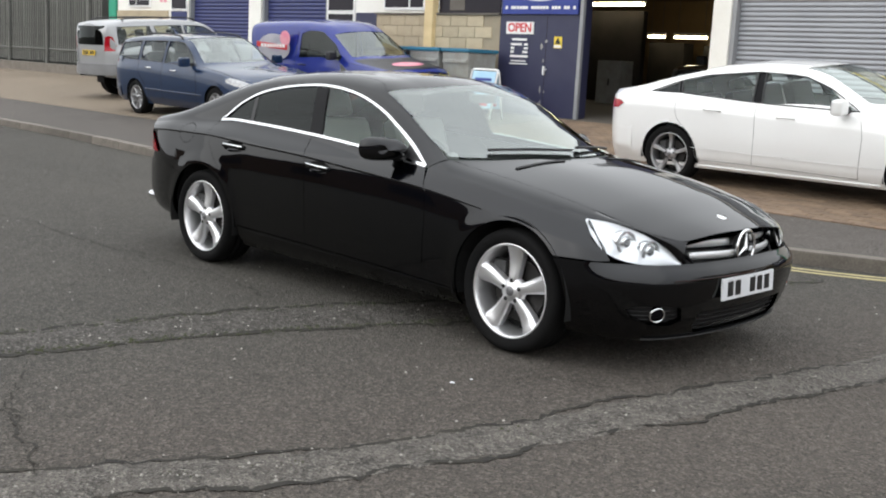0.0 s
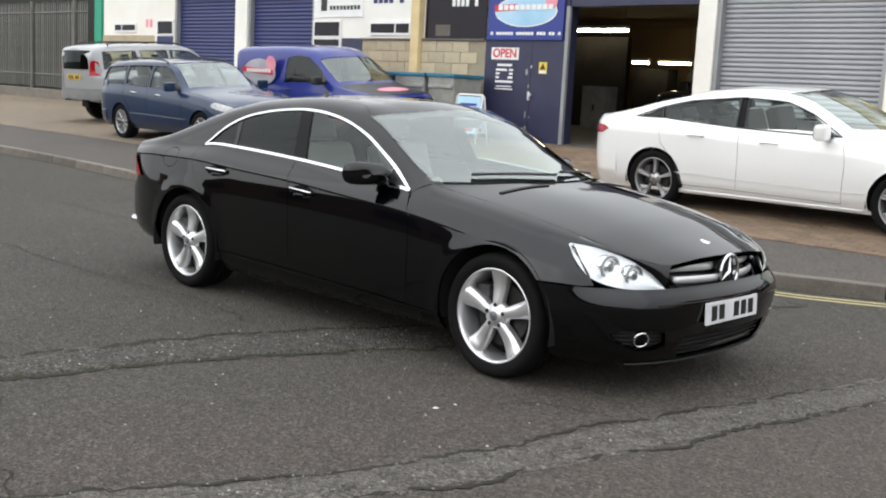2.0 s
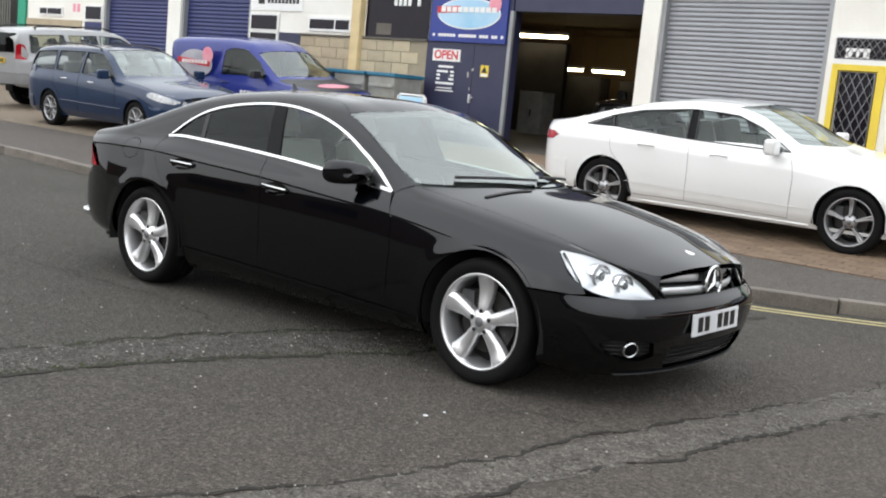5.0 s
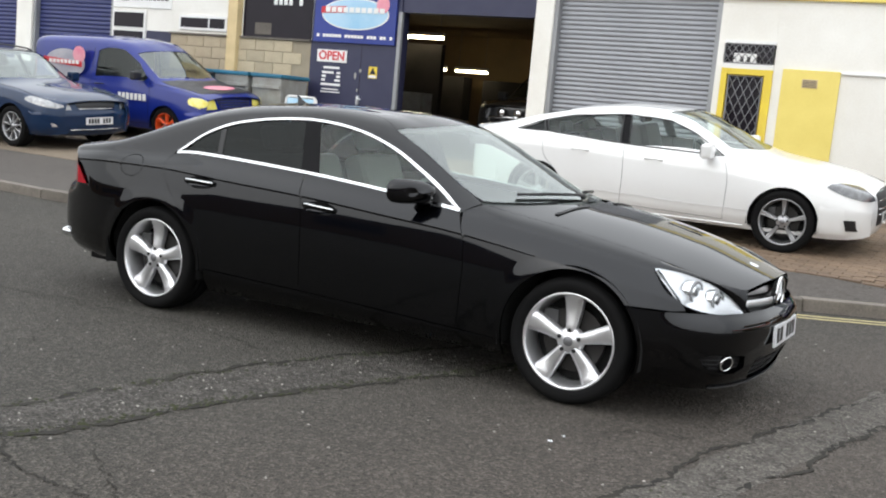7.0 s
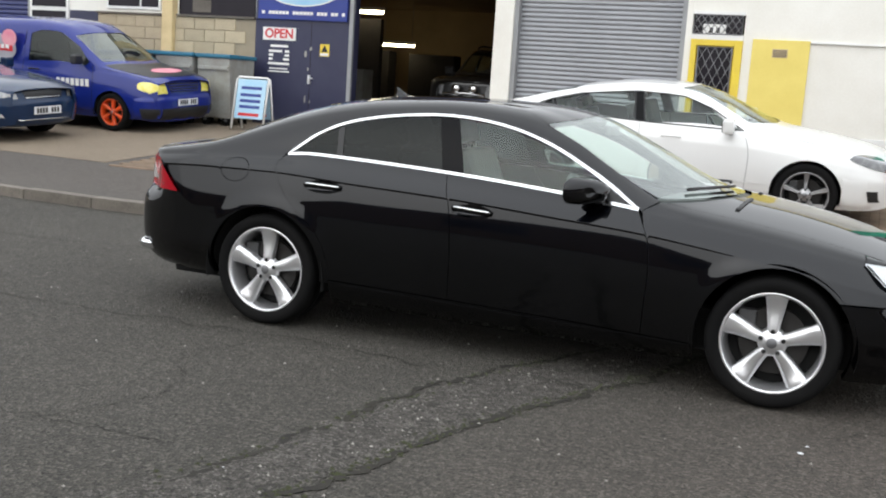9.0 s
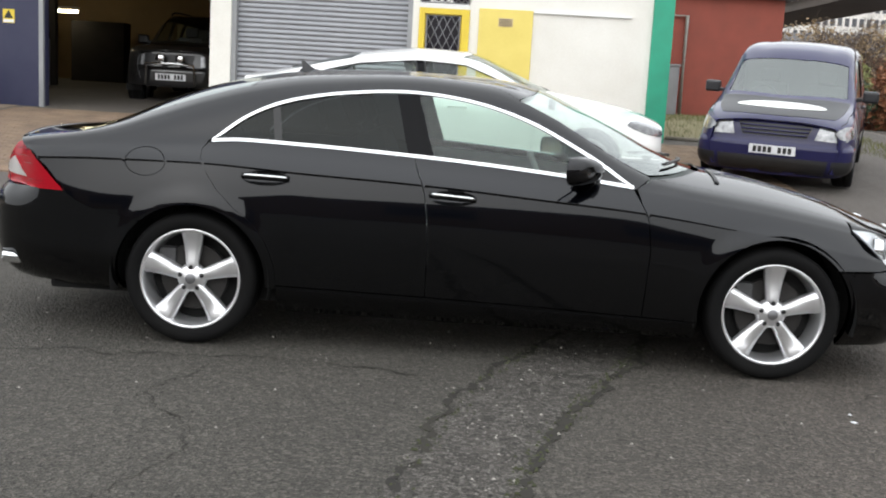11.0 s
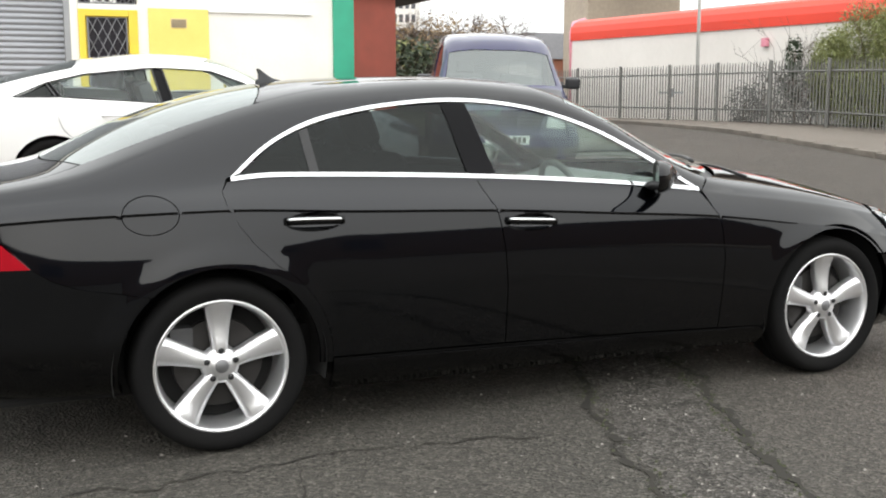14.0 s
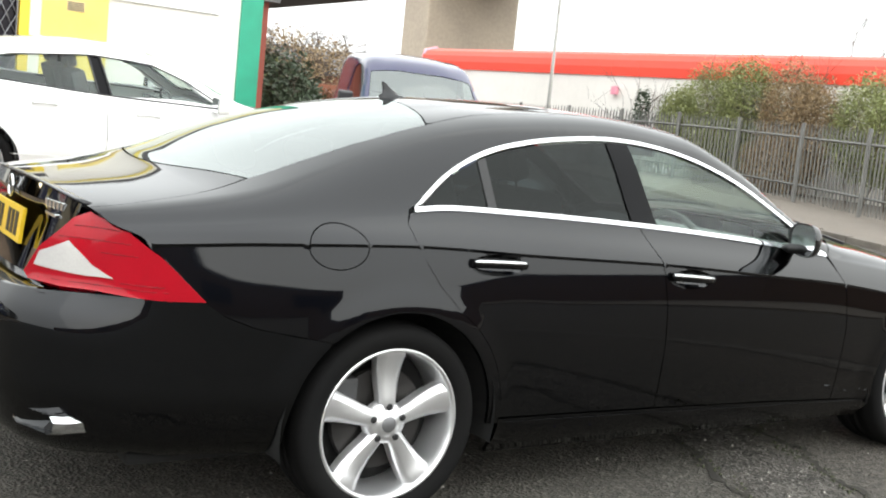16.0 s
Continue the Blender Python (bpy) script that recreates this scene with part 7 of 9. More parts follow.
def vehicle(c):
    """A parked car from its profile: c gives length ends, width, belt, rail and roof lines, glass, lamps."""
    L0, L1, W2 = c["L0"], c["L1"], c["W"] / 2
    v = empty("vehicle" if "name" not in c else c["name"], c["pose"], c["label"], c["category"])
    xs = np.concatenate([[L0, L0 + 0.05, L0 + 0.12, L0 + 0.3], np.linspace(L0 + 0.55, L1 - 0.55, 26), [L1 - 0.3, L1 - 0.12, L1 - 0.05, L1]])
    belt_, top_ = pchip(*zip(*c["belt"])), pchip(*zip(*c["top"]))
    ry, rz = pchip([k[0] for k in c["rail"]], [k[1] for k in c["rail"]]), pchip([k[0] for k in c["rail"]], [k[2] for k in c["rail"]])
    T = lambda x: float(min(taper(x - L0), taper(L1 - x))) ** (0.55 if c.get("square") else 1.0)
    cur = [[] for _ in range(8)]
    sh = c.get("shoulder", 0.13)
    for x in xs:
        t = T(x)
        b, tp, rr, rzz = float(belt_(x)), float(top_(x)), float(ry(x)), float(rz(x))
        p = W2 * t
        lo = c.get("sill", 0.2) + 0.08 * (1 - t) * 2
        pts = [(p * 0.90, lo), (p * 0.972, lo + 0.13), (p, 0.42 + 0.25 * (b - 0.42)), (p * 0.982, b - sh), (p * 0.925, b), (min(rr, p * 0.9), rzz), (min(rr, p * 0.9) * 0.55, tp - 0.18 * (tp - rzz)), (0.0, tp)]
        for k in range(8):
            cur[k].append((x, *pts[k]))
    b = Body(cur, {1: 0.3, 3: c.get("crease", 0.5), 4: 0.5, 5: 0.2})
    ar, (fa, ra), cz = c["arch"], c["axles"], c["wheel_r"]
    holes = []
    for side in (1, -1):
        for ax in (fa, ra):
            a = [(ax + ar * math.cos(radians(q)), cz + ar * math.sin(radians(q))) for q in np.linspace(-14, 194, 26)]
            lowz = c.get("sill", 0.2) + 0.012
            a = [(x, max(z, lowz)) for x, z in a]
            holes.append(b.xz(a, side))
        for poly in c.get("openings", [w[1] for w in c["windows"]]):
            holes.append(b.xz(poly, side))
    scr = []
    for nm, xt, xts, xb, xbs, wmax, gl in c["screens"]:
        loop = [(xt + (xts - xt) * (abs(w) / wmax) ** 2, w) for w in np.linspace(-wmax, wmax, 15)] + [(xb + (xbs - xb) * (abs(w) / wmax) ** 2, w) for w in np.linspace(wmax, -wmax, 15)]
        holes.append(loop)
        scr.append((nm, loop, gl))
    e = 0.05
    outer = [(L0 + e, -7), (L1 - e, -7), (L1 - e, 7), (L0 + e, 7)]
    outer = [(x, w * 0.999) for x, w in outer]
    panel("body", b.at, b.normal, outer, holes, c["paint"], v, c.get("body_label", ""), step=0.055, sy=0.25, flange=0.02)
    for side in (1, -1):
        for nm, poly, gl in c["windows"]:
            panel(nm, b.at, b.normal, b.xz(poly, side), [], gl, v, lift=-0.008, flange=0, step=0.06, sy=0.25)
            if c.get("trim"):
                pl = b.at(b.xz(dense(poly, 0.08), side)) + b.normal(b.xz(dense(poly, 0.08), side)) * 0.003
                tube("window_seal", pl, 0.007, c["trim"], v, closed=True, sides=5)
        for ln in c["lines"]:
            pts = b.xz(smooth_line(ln, 0.06), side)
            tube("door_gap", b.at(pts) + b.normal(pts) * 0.0005, 0.0035 if "gap" not in c else 0.0028, c.get("gap", M["gap"]), v, sides=5)
        for x0, x1, z in c["handles"]:
            pts = b.xz([(x, z) for x in np.linspace(x0, x1, 7)], side)
            bow = np.sin(np.linspace(0, np.pi, 7))[:, None] ** 0.5
            tube("door_handle", b.at(pts) + b.normal(pts) * (0.004 + 0.03 * bow), 0.011, c.get("handle_mat", c["paint"]), v, sides=6)
        for ln, rad, mt, nm in c.get("mouldings", ()):
            pts = b.xz(smooth_line(ln, 0.08), side)
            tube(nm, b.at(pts) + b.normal(pts) * 0.004, rad, mt, v, sides=6)
        for poly in c.get("side_lamps", ()):
            panel("tail_lamp", b.at, b.normal, b.xz(poly, side), [], M["red_lens"], v, "red tail lamp", lift=0.007, flange=0.01, step=0.05, sy=0.25)
        for nm, poly, mt, lb in c.get("side_panels", ()):
            panel(nm, b.at, b.normal, b.xz(smooth_line(poly, 0.05, True), side), [], mt, v, lb, lift=0.006, flange=0.01, step=0.04, sy=0.25)
        mx, mz = c["mirror"]
        q = b.at(b.xz([(mx, mz - 0.02)], side))[0]
        m = part("door_mirror", add_box(bmesh.new(), (q[0] - 0.07, q[1] - side * 0.05, mz - 0.02), (q[0] + 0.05, q[1] - side * 0.24, mz + 0.14), 0.055, seg=4), c.get("mirror_mat", c["paint"]), v)
        part("mirror_glass", add_box(bmesh.new(), (q[0] - 0.073, q[1] - side * 0.075, mz), (q[0] - 0.069, q[1] - side * 0.22, mz + 0.12), 0.0), M["chrome"], m)
        part("mirror_arm", add_box(bmesh.new(), (q[0] - 0.03, q[1] + side * 0.04, mz - 0.01), (q[0] + 0.03, q[1] - side * 0.08, mz + 0.04), 0.01), M["black_trim"], m)
        for ax in (fa, ra):
            vs, fs = [], []
            for i in range(17):
                a = radians(-10 + 200 * i / 16)
                for y in (W2 - 0.02, W2 - 0.3):
                    vs.append((ax + (ar + 0.012) * math.cos(a), -side * y, cz + (ar + 0.012) * math.sin(a)))
            mesh_ob("wheel_house", vs, [(2 * i, 2 * i + 1, 2 * i + 3, 2 * i + 2) for i in range(16)], M["gap"], v, smooth=True)
    for nm, loop, gl in scr:
        panel(nm, b.at, b.normal, loop, [], gl, v, lift=-0.006, flange=0, step=0.07, sy=0.25)
    for nm, loop, mt, lb in c.get("tops", ()):
        panel(nm, b.at, b.normal, loop, [], mt, v, lb, lift=0.012 if "logo" in nm else 0.004, flange=0.006, step=0.06, sy=0.25)
    # ends
    plan = lambda L, s: [(L - s * d, W2 * f) for d, f in ((0.0, 0.0), (0.006, 0.35), (0.022, 0.6), (0.055, 0.8), (0.11, 0.91), (0.2, 0.97), (0.4, 0.995)) if c.get("square")] or [(L - s * d, W2 * f) for d, f in ((0.0, 0.0), (0.012, 0.3), (0.045, 0.55), (0.10, 0.74), (0.19, 0.87), (0.32, 0.955), (0.52, 0.995))]
    ff = Fascia(plan(L1, 1), c["front_profile"], 1)
    fr = Fascia(plan(L0, -1), c["rear_profile"], -1)
    for nm, fas, spec in (("front_bumper", ff, c["front"]), ("rear_bumper", fr, c["rear"])):
        sm_ = fas.s[-1]
        end = min(sm_, spec.get("reach", sm_) if "reach" in spec else sm_)
        z0, z1 = spec["z"]
        loop = [(s, z0 + 0.06 * (abs(s) / sm_) ** 2) for s in np.linspace(-end, end, 25)] + [(s, z1 - spec.get("drop", 0.0) * (abs(s) / end) ** 2) for s in np.linspace(end, -end, 25)]
        bp = panel(nm, fas.at, fas.normal, loop, [], spec.get("mat", c["paint"]), v, step=0.055, sy=1.0, flange=0.02)
        for pn, pts, mt, lift, both, lb in spec["bits"]:
            for sg in ((1, -1) if both else (1,)):
                P = [(sg * s, z) for s, z in pts]
                panel(pn, fas.at, fas.normal, P, [], mt, bp, lb, step=0.04, sy=1.0, lift=lift, flange=0.012)
        if "plate" in spec:
            z, mt, chars = spec["plate"]
            q = fas.at([(0, z)])[0]
            number_plate(v, (q[0] + (0.012 if nm[0] == "f" else -0.012), 0, z), 0 if nm[0] == "f" else 180, mt, chars)
        for z, rad, mt, wid in spec.get("bars", ()):
            tube("grille_bar", fas.at([(s, z) for s in np.linspace(-wid, wid, 11)]) + np.array([0.01 if nm[0] == "f" else -0.01, 0, 0]), rad, mt, bp, sides=6)
    # cabin
    z = c.get("floor", 0.35)
    box_part("floor_pan", (L0 + 0.25, -W2 * 0.78, c.get("sill", 0.2) + 0.03), (L1 - 0.25, W2 * 0.78, z + 0.15), M["gap"], v, "", 0.02)
    for x, rows in c["seats"]:
        for y in rows:
            s = part("seat", add_box(bmesh.new(), (x, y - 0.25, z + 0.1), (x + 0.5, y + 0.25, z + 0.32), 0.06), M["cabin"], v)
            tl = Matrix.Translation((x + 0.03, y, z + 0.25)) @ Matrix.Rotation(radians(-18), 4, 'Y')
            bh = 0.58 if x > -0.9 else c.get("rear_back", 0.58)
            part("backrest", add_box(bmesh.new(), (-0.13, -0.24, 0), (0.0, 0.24, bh), 0.05, tl), M["cabin"], s)
            part("headrest", add_box(bmesh.new(), (-0.11, -0.12, bh + 0.02), (-0.02, 0.12, bh + (0.21 if bh > 0.5 else 0.15)), 0.04, tl), M["cabin"], s)
    dx, dz = c["dash"]
    part("dashboard", add_box(bmesh.new(), (dx, -W2 * 0.82, z + 0.2), (dx + 0.45, W2 * 0.82, dz), 0.05), M["cabin"], v)
    sw_ = Matrix.Translation((dx - 0.08, -0.36, dz - 0.04)) @ Matrix.Rotation(radians(-25), 4, 'Y')
    tube("steering_wheel", [sw_ @ Vector((0, 0.18 * math.cos(a), 0.18 * math.sin(a))) for a in np.linspace(0, 6.2832, 19)[:-1]], 0.014, M["cabin"], v, closed=True, sides=6, up=(1, 0, 0))
    if c.get("bulkhead") is not None:
        part("bulkhead", add_box(bmesh.new(), (c["bulkhead"] - 0.03, -W2 * 0.8, z), (c["bulkhead"], W2 * 0.8, c["bulk_z"]), 0.0), M["cabin"], v)
    for nm, ln, rad, mt in c.get("rails", ()):
        for sg in (1, -1):
            tube(nm, [(x, sg * y, z2) for x, y, z2 in smooth_line(ln, 0.1)], rad, mt, v, sides=6)
    w = make_wheel(v, *c["wheel"])
    four_wheels(v, w, (fa, ra), W2 - 0.035, c["wheel_r"])
    return v


def ground_pose(x, y, yaw):
    """A car's pose on the forecourt: right side line given by its middle."""
    z = float(court_z(np.array([x]), np.array([y]))[0])
    d = 0.6
    up = [float(court_z(np.array([x + a]), np.array([y + b]))[0]) for a, b in ((d, 0), (-d, 0), (0, d), (0, -d))]
    n = Vector((-(up[0] - up[1]) / (2 * d), -(up[2] - up[3]) / (2 * d), 1)).normalized()
    f = Vector((math.cos(radians(yaw)), math.sin(radians(yaw)), 0))
    f = (f - n * f.dot(n)).normalized()
    s = n.cross(f)
    m = Matrix((f, s, n)).transposed().to_4x4()
    return Matrix.Translation((x, y, z)) @ m


M["white_car"] = mat("white_car_paint", (0.78, 0.78, 0.77), 0.3, col2=(0.74, 0.74, 0.73), coat=1.0, coat_rough=0.03, scale=1)
M["blue_car"] = mat("blue_car_paint", (0.006, 0.023, 0.066), 0.35, 0.1, col2=(0.005, 0.019, 0.056), coat=1.0, coat_rough=0.03, scale=1)
M["blue_van"] = mat("blue_van_paint", (0.008, 0.02, 0.19), 0.35, col2=(0.007, 0.017, 0.16), coat=1.0, coat_rough=0.04, scale=1)
M["purple_van"] = mat("indigo_van_paint", (0.014, 0.013, 0.062), 0.35, 0.0, col2=(0.011, 0.011, 0.05), coat=1.0, coat_rough=0.04, scale=1)
M["silver_car"] = mat("silver_car_paint", (0.36, 0.365, 0.37), 0.35, 0.2, col2=(0.31, 0.315, 0.32), coat=0.8, scale=1)
for k in ("blue_car", "blue_van", "purple_van"):
    pb_ = M[k].node_tree.nodes["Principled BSDF"]
    pb_.inputs["Coat IOR"].default_value = 1.36
    pb_.inputs["Specular IOR Level"].default_value = 0.15
M["grey_clad"] = mat("grey_cladding", (0.22, 0.22, 0.225), 0.5, 0.2)
M["orange"] = mat("orange_wheel_paint", (0.75, 0.085, 0.012), 0.4, coat=0.5)
M["matt_black"] = mat("matt_black_wrap", (0.012, 0.012, 0.015), 0.45, coat=0.15)
M["amber_lens"] = mat("yellow_film_lens", (0.72, 0.62, 0.03), 0.15, col2=(0.85, 0.78, 0.3), scale=12, coat=1.0)
M["lamp"] = mat("lamp_glass", (0.42, 0.43, 0.44), 0.15, 0.5, col2=(0.16, 0.165, 0.18), scale=14, fine=80, coat=1.0)
M["lamp_smoke"] = mat("smoked_lamp_glass", (0.2, 0.205, 0.21), 0.12, 0.4, col2=(0.07, 0.07, 0.075), scale=16, fine=80, coat=1.0)
M["gap_grey"] = mat("shut_line_grey", (0.16, 0.16, 0.16), 0.9)
M["glass_smoke"] = glass("smoked_door_glass", (0.34, 0.38, 0.37), ior=1.5)
M["glass_van"] = glass("pale_green_glass", (0.66, 0.75, 0.7), ior=2.3)
M["alloy_wheel_grey"] = mat("grey_alloy", (0.45, 0.45, 0.46), 0.35, 0.8)

# white five-door coupe
vehicle(dict(name="white_car", label="white five-door fastback parked on the forecourt", category="car", pose=ground_pose(-0.255, 6.31, 0.0), L0=-2.43, L1=2.28, W=1.854, sill=0.2,
             paint=M["white_car"], belt=[(-2.43, 0.93), (-1.9, 0.99), (-1.2, 0.985), (0.0, 0.93), (0.75, 0.90), (1.4, 0.83), (2.0, 0.73), (2.28, 0.64)],
             rail=[(-2.43, 0.5, 0.99), (-2.1, 0.62, 1.04), (-1.5, 0.60, 1.18), (-0.8, 0.585, 1.29), (-0.2, 0.585, 1.32), (0.15, 0.60, 1.28), (0.6, 0.67, 1.08), (0.85, 0.72, 0.96), (1.3, 0.71, 0.88), (1.9, 0.62, 0.79), (2.28, 0.5, 0.68)],
             top=[(-2.43, 1.0), (-2.1, 1.06), (-1.6, 1.2), (-1.0, 1.335), (-0.4, 1.39), (0.05, 1.37), (0.45, 1.24), (0.9, 1.03), (1.1, 0.965), (1.6, 0.89), (2.0, 0.81), (2.28, 0.70)],
             arch=0.362, axles=(1.405, -1.405), wheel_r=0.33, wheel=(0.33, 0.245, 5, 0.62, M["alloy_wheel_grey"], None, 0.235, 90.0, True, True), crease=0.6,
             windows=[("quarter_glass", [(-1.72, 1.02), (-1.44, 1.135), (-1.36, 1.02)], M["glass_tint"]), ("rear_door_glass", [(-1.31, 1.02), (-1.40, 1.145), (-1.1, 1.215), (-0.5, 1.275), (-0.44, 0.97)], M["glass_mid"]),
                      ("front_door_glass", [(-0.325, 0.965), (-0.40, 1.275), (0.05, 1.25), (0.35, 1.145), (0.72, 0.94)], M["glass_mid"]),
                      ("door_pillar", [(-0.435, 0.97), (-0.495, 1.275), (-0.405, 1.275), (-0.33, 0.965)], M["black_gloss"]),
                      ("glass_divider", [(-1.355, 1.02), (-1.435, 1.137), (-1.405, 1.145), (-1.315, 1.02)], M["black_gloss"])],
             openings=[[(-1.72, 1.02), (-1.44, 1.136), (-1.1, 1.216), (-0.5, 1.276), (-0.40, 1.276), (0.05, 1.251), (0.35, 1.146), (0.72, 0.94), (-0.32, 0.964), (-0.44, 0.969), (-1.31, 1.019)]],
             screens=[("windscreen", 0.12, 0.0, 1.0, 0.75, 1.82, M["glass_screen"]), ("rear_screen", -1.95, -1.8, -1.12, -1.2, 1.75, M["glass_tint"])],
             lines=[[(-0.38, 0.95), (-0.36, 0.6), (-0.38, 0.30)], [(0.74, 0.91), (0.80, 0.7), (0.78, 0.28)], [(-1.36, 0.97), (-1.32, 0.75), (-1.12, 0.55), (-1.06, 0.3)], [(-1.06, 0.30), (-0.38, 0.30), (0.78, 0.28)], [(0.86, 0.94), (1.5, 0.84), (2.0, 0.73)]],
             side_panels=[("headlamp", [(1.80, 0.735), (2.0, 0.655), (2.2, 0.61), (2.225, 0.655), (2.1, 0.735), (1.9, 0.772)], M["lamp_smoke"], "smoked wrap-round headlamp"),
                          ("door_crease", [(-1.0, 0.425), (0.0, 0.405), (0.95, 0.40), (0.95, 0.412), (0.0, 0.42), (-1.0, 0.44)], M["white_car"], "")], gap=M["gap_grey"],
             handles=[(-0.98, -0.78, 0.855), (-0.12, 0.08, 0.83)], trim=M["black_trim"], mirror=(0.60, 0.93),
             mouldings=[([(-1.05, 0.235), (0.0, 0.235), (1.0, 0.235)], 0.012, M["white_paint"], "sill_moulding")],
             front_profile=[(0.18, 0.14), (0.24, 0.05), (0.34, 0.015), (0.5, 0.0), (0.6, 0.02), (0.7, 0.07), (0.74, 0.12)], rear_profile=[(0.2, 0.18), (0.28, 0.06), (0.4, 0.0), (0.6, 0.0), (0.7, 0.04), (0.9, 0.05), (1.0, 0.1)],
             front=dict(z=(0.2, 0.70), drop=0.0, plate=(0.42, M["plate_white"], "1111 111"), bits=[("grille", [(-0.36, 0.34), (0.36, 0.34), (0.42, 0.5), (0.38, 0.68), (-0.38, 0.68), (-0.42, 0.5)], M["black_trim"], 0.008, False, "black grille"),
                        ("headlamp", [(0.48, 0.60), (0.86, 0.615), (1.0, 0.66), (0.98, 0.705), (0.55, 0.70)], M["lamp"], 0.006, True, "grey glass headlamp"),
                        ("air_intake", [(0.52, 0.30), (0.92, 0.31), (0.96, 0.42), (0.56, 0.42)], M["black_trim"], 0.006, True, "black air intake")], bars=[(0.46, 0.006, M["chrome"], 0.38), (0.52, 0.006, M["chrome"], 0.4), (0.6, 0.006, M["chrome"], 0.38)]),
             rear=dict(z=(0.24, 0.96), plate=(0.75, M["plate_yellow"], "1111 111"), bits=[("tail_lamp", [(0.42, 0.80), (0.9, 0.80), (0.98, 0.86), (0.92, 0.93), (0.42, 0.92)], M["red_lens"], 0.006, True, "red tail lamp")]),
             side_lamps=[[(-2.37, 0.79), (-2.15, 0.81), (-2.06, 0.865), (-2.14, 0.9), (-2.36, 0.9)]], seats=[(-0.35, (-0.36, 0.36)), (-1.12, (-0.36, 0.36))], rear_back=0.42, dash=(0.42, 0.92),
             rails=[]))

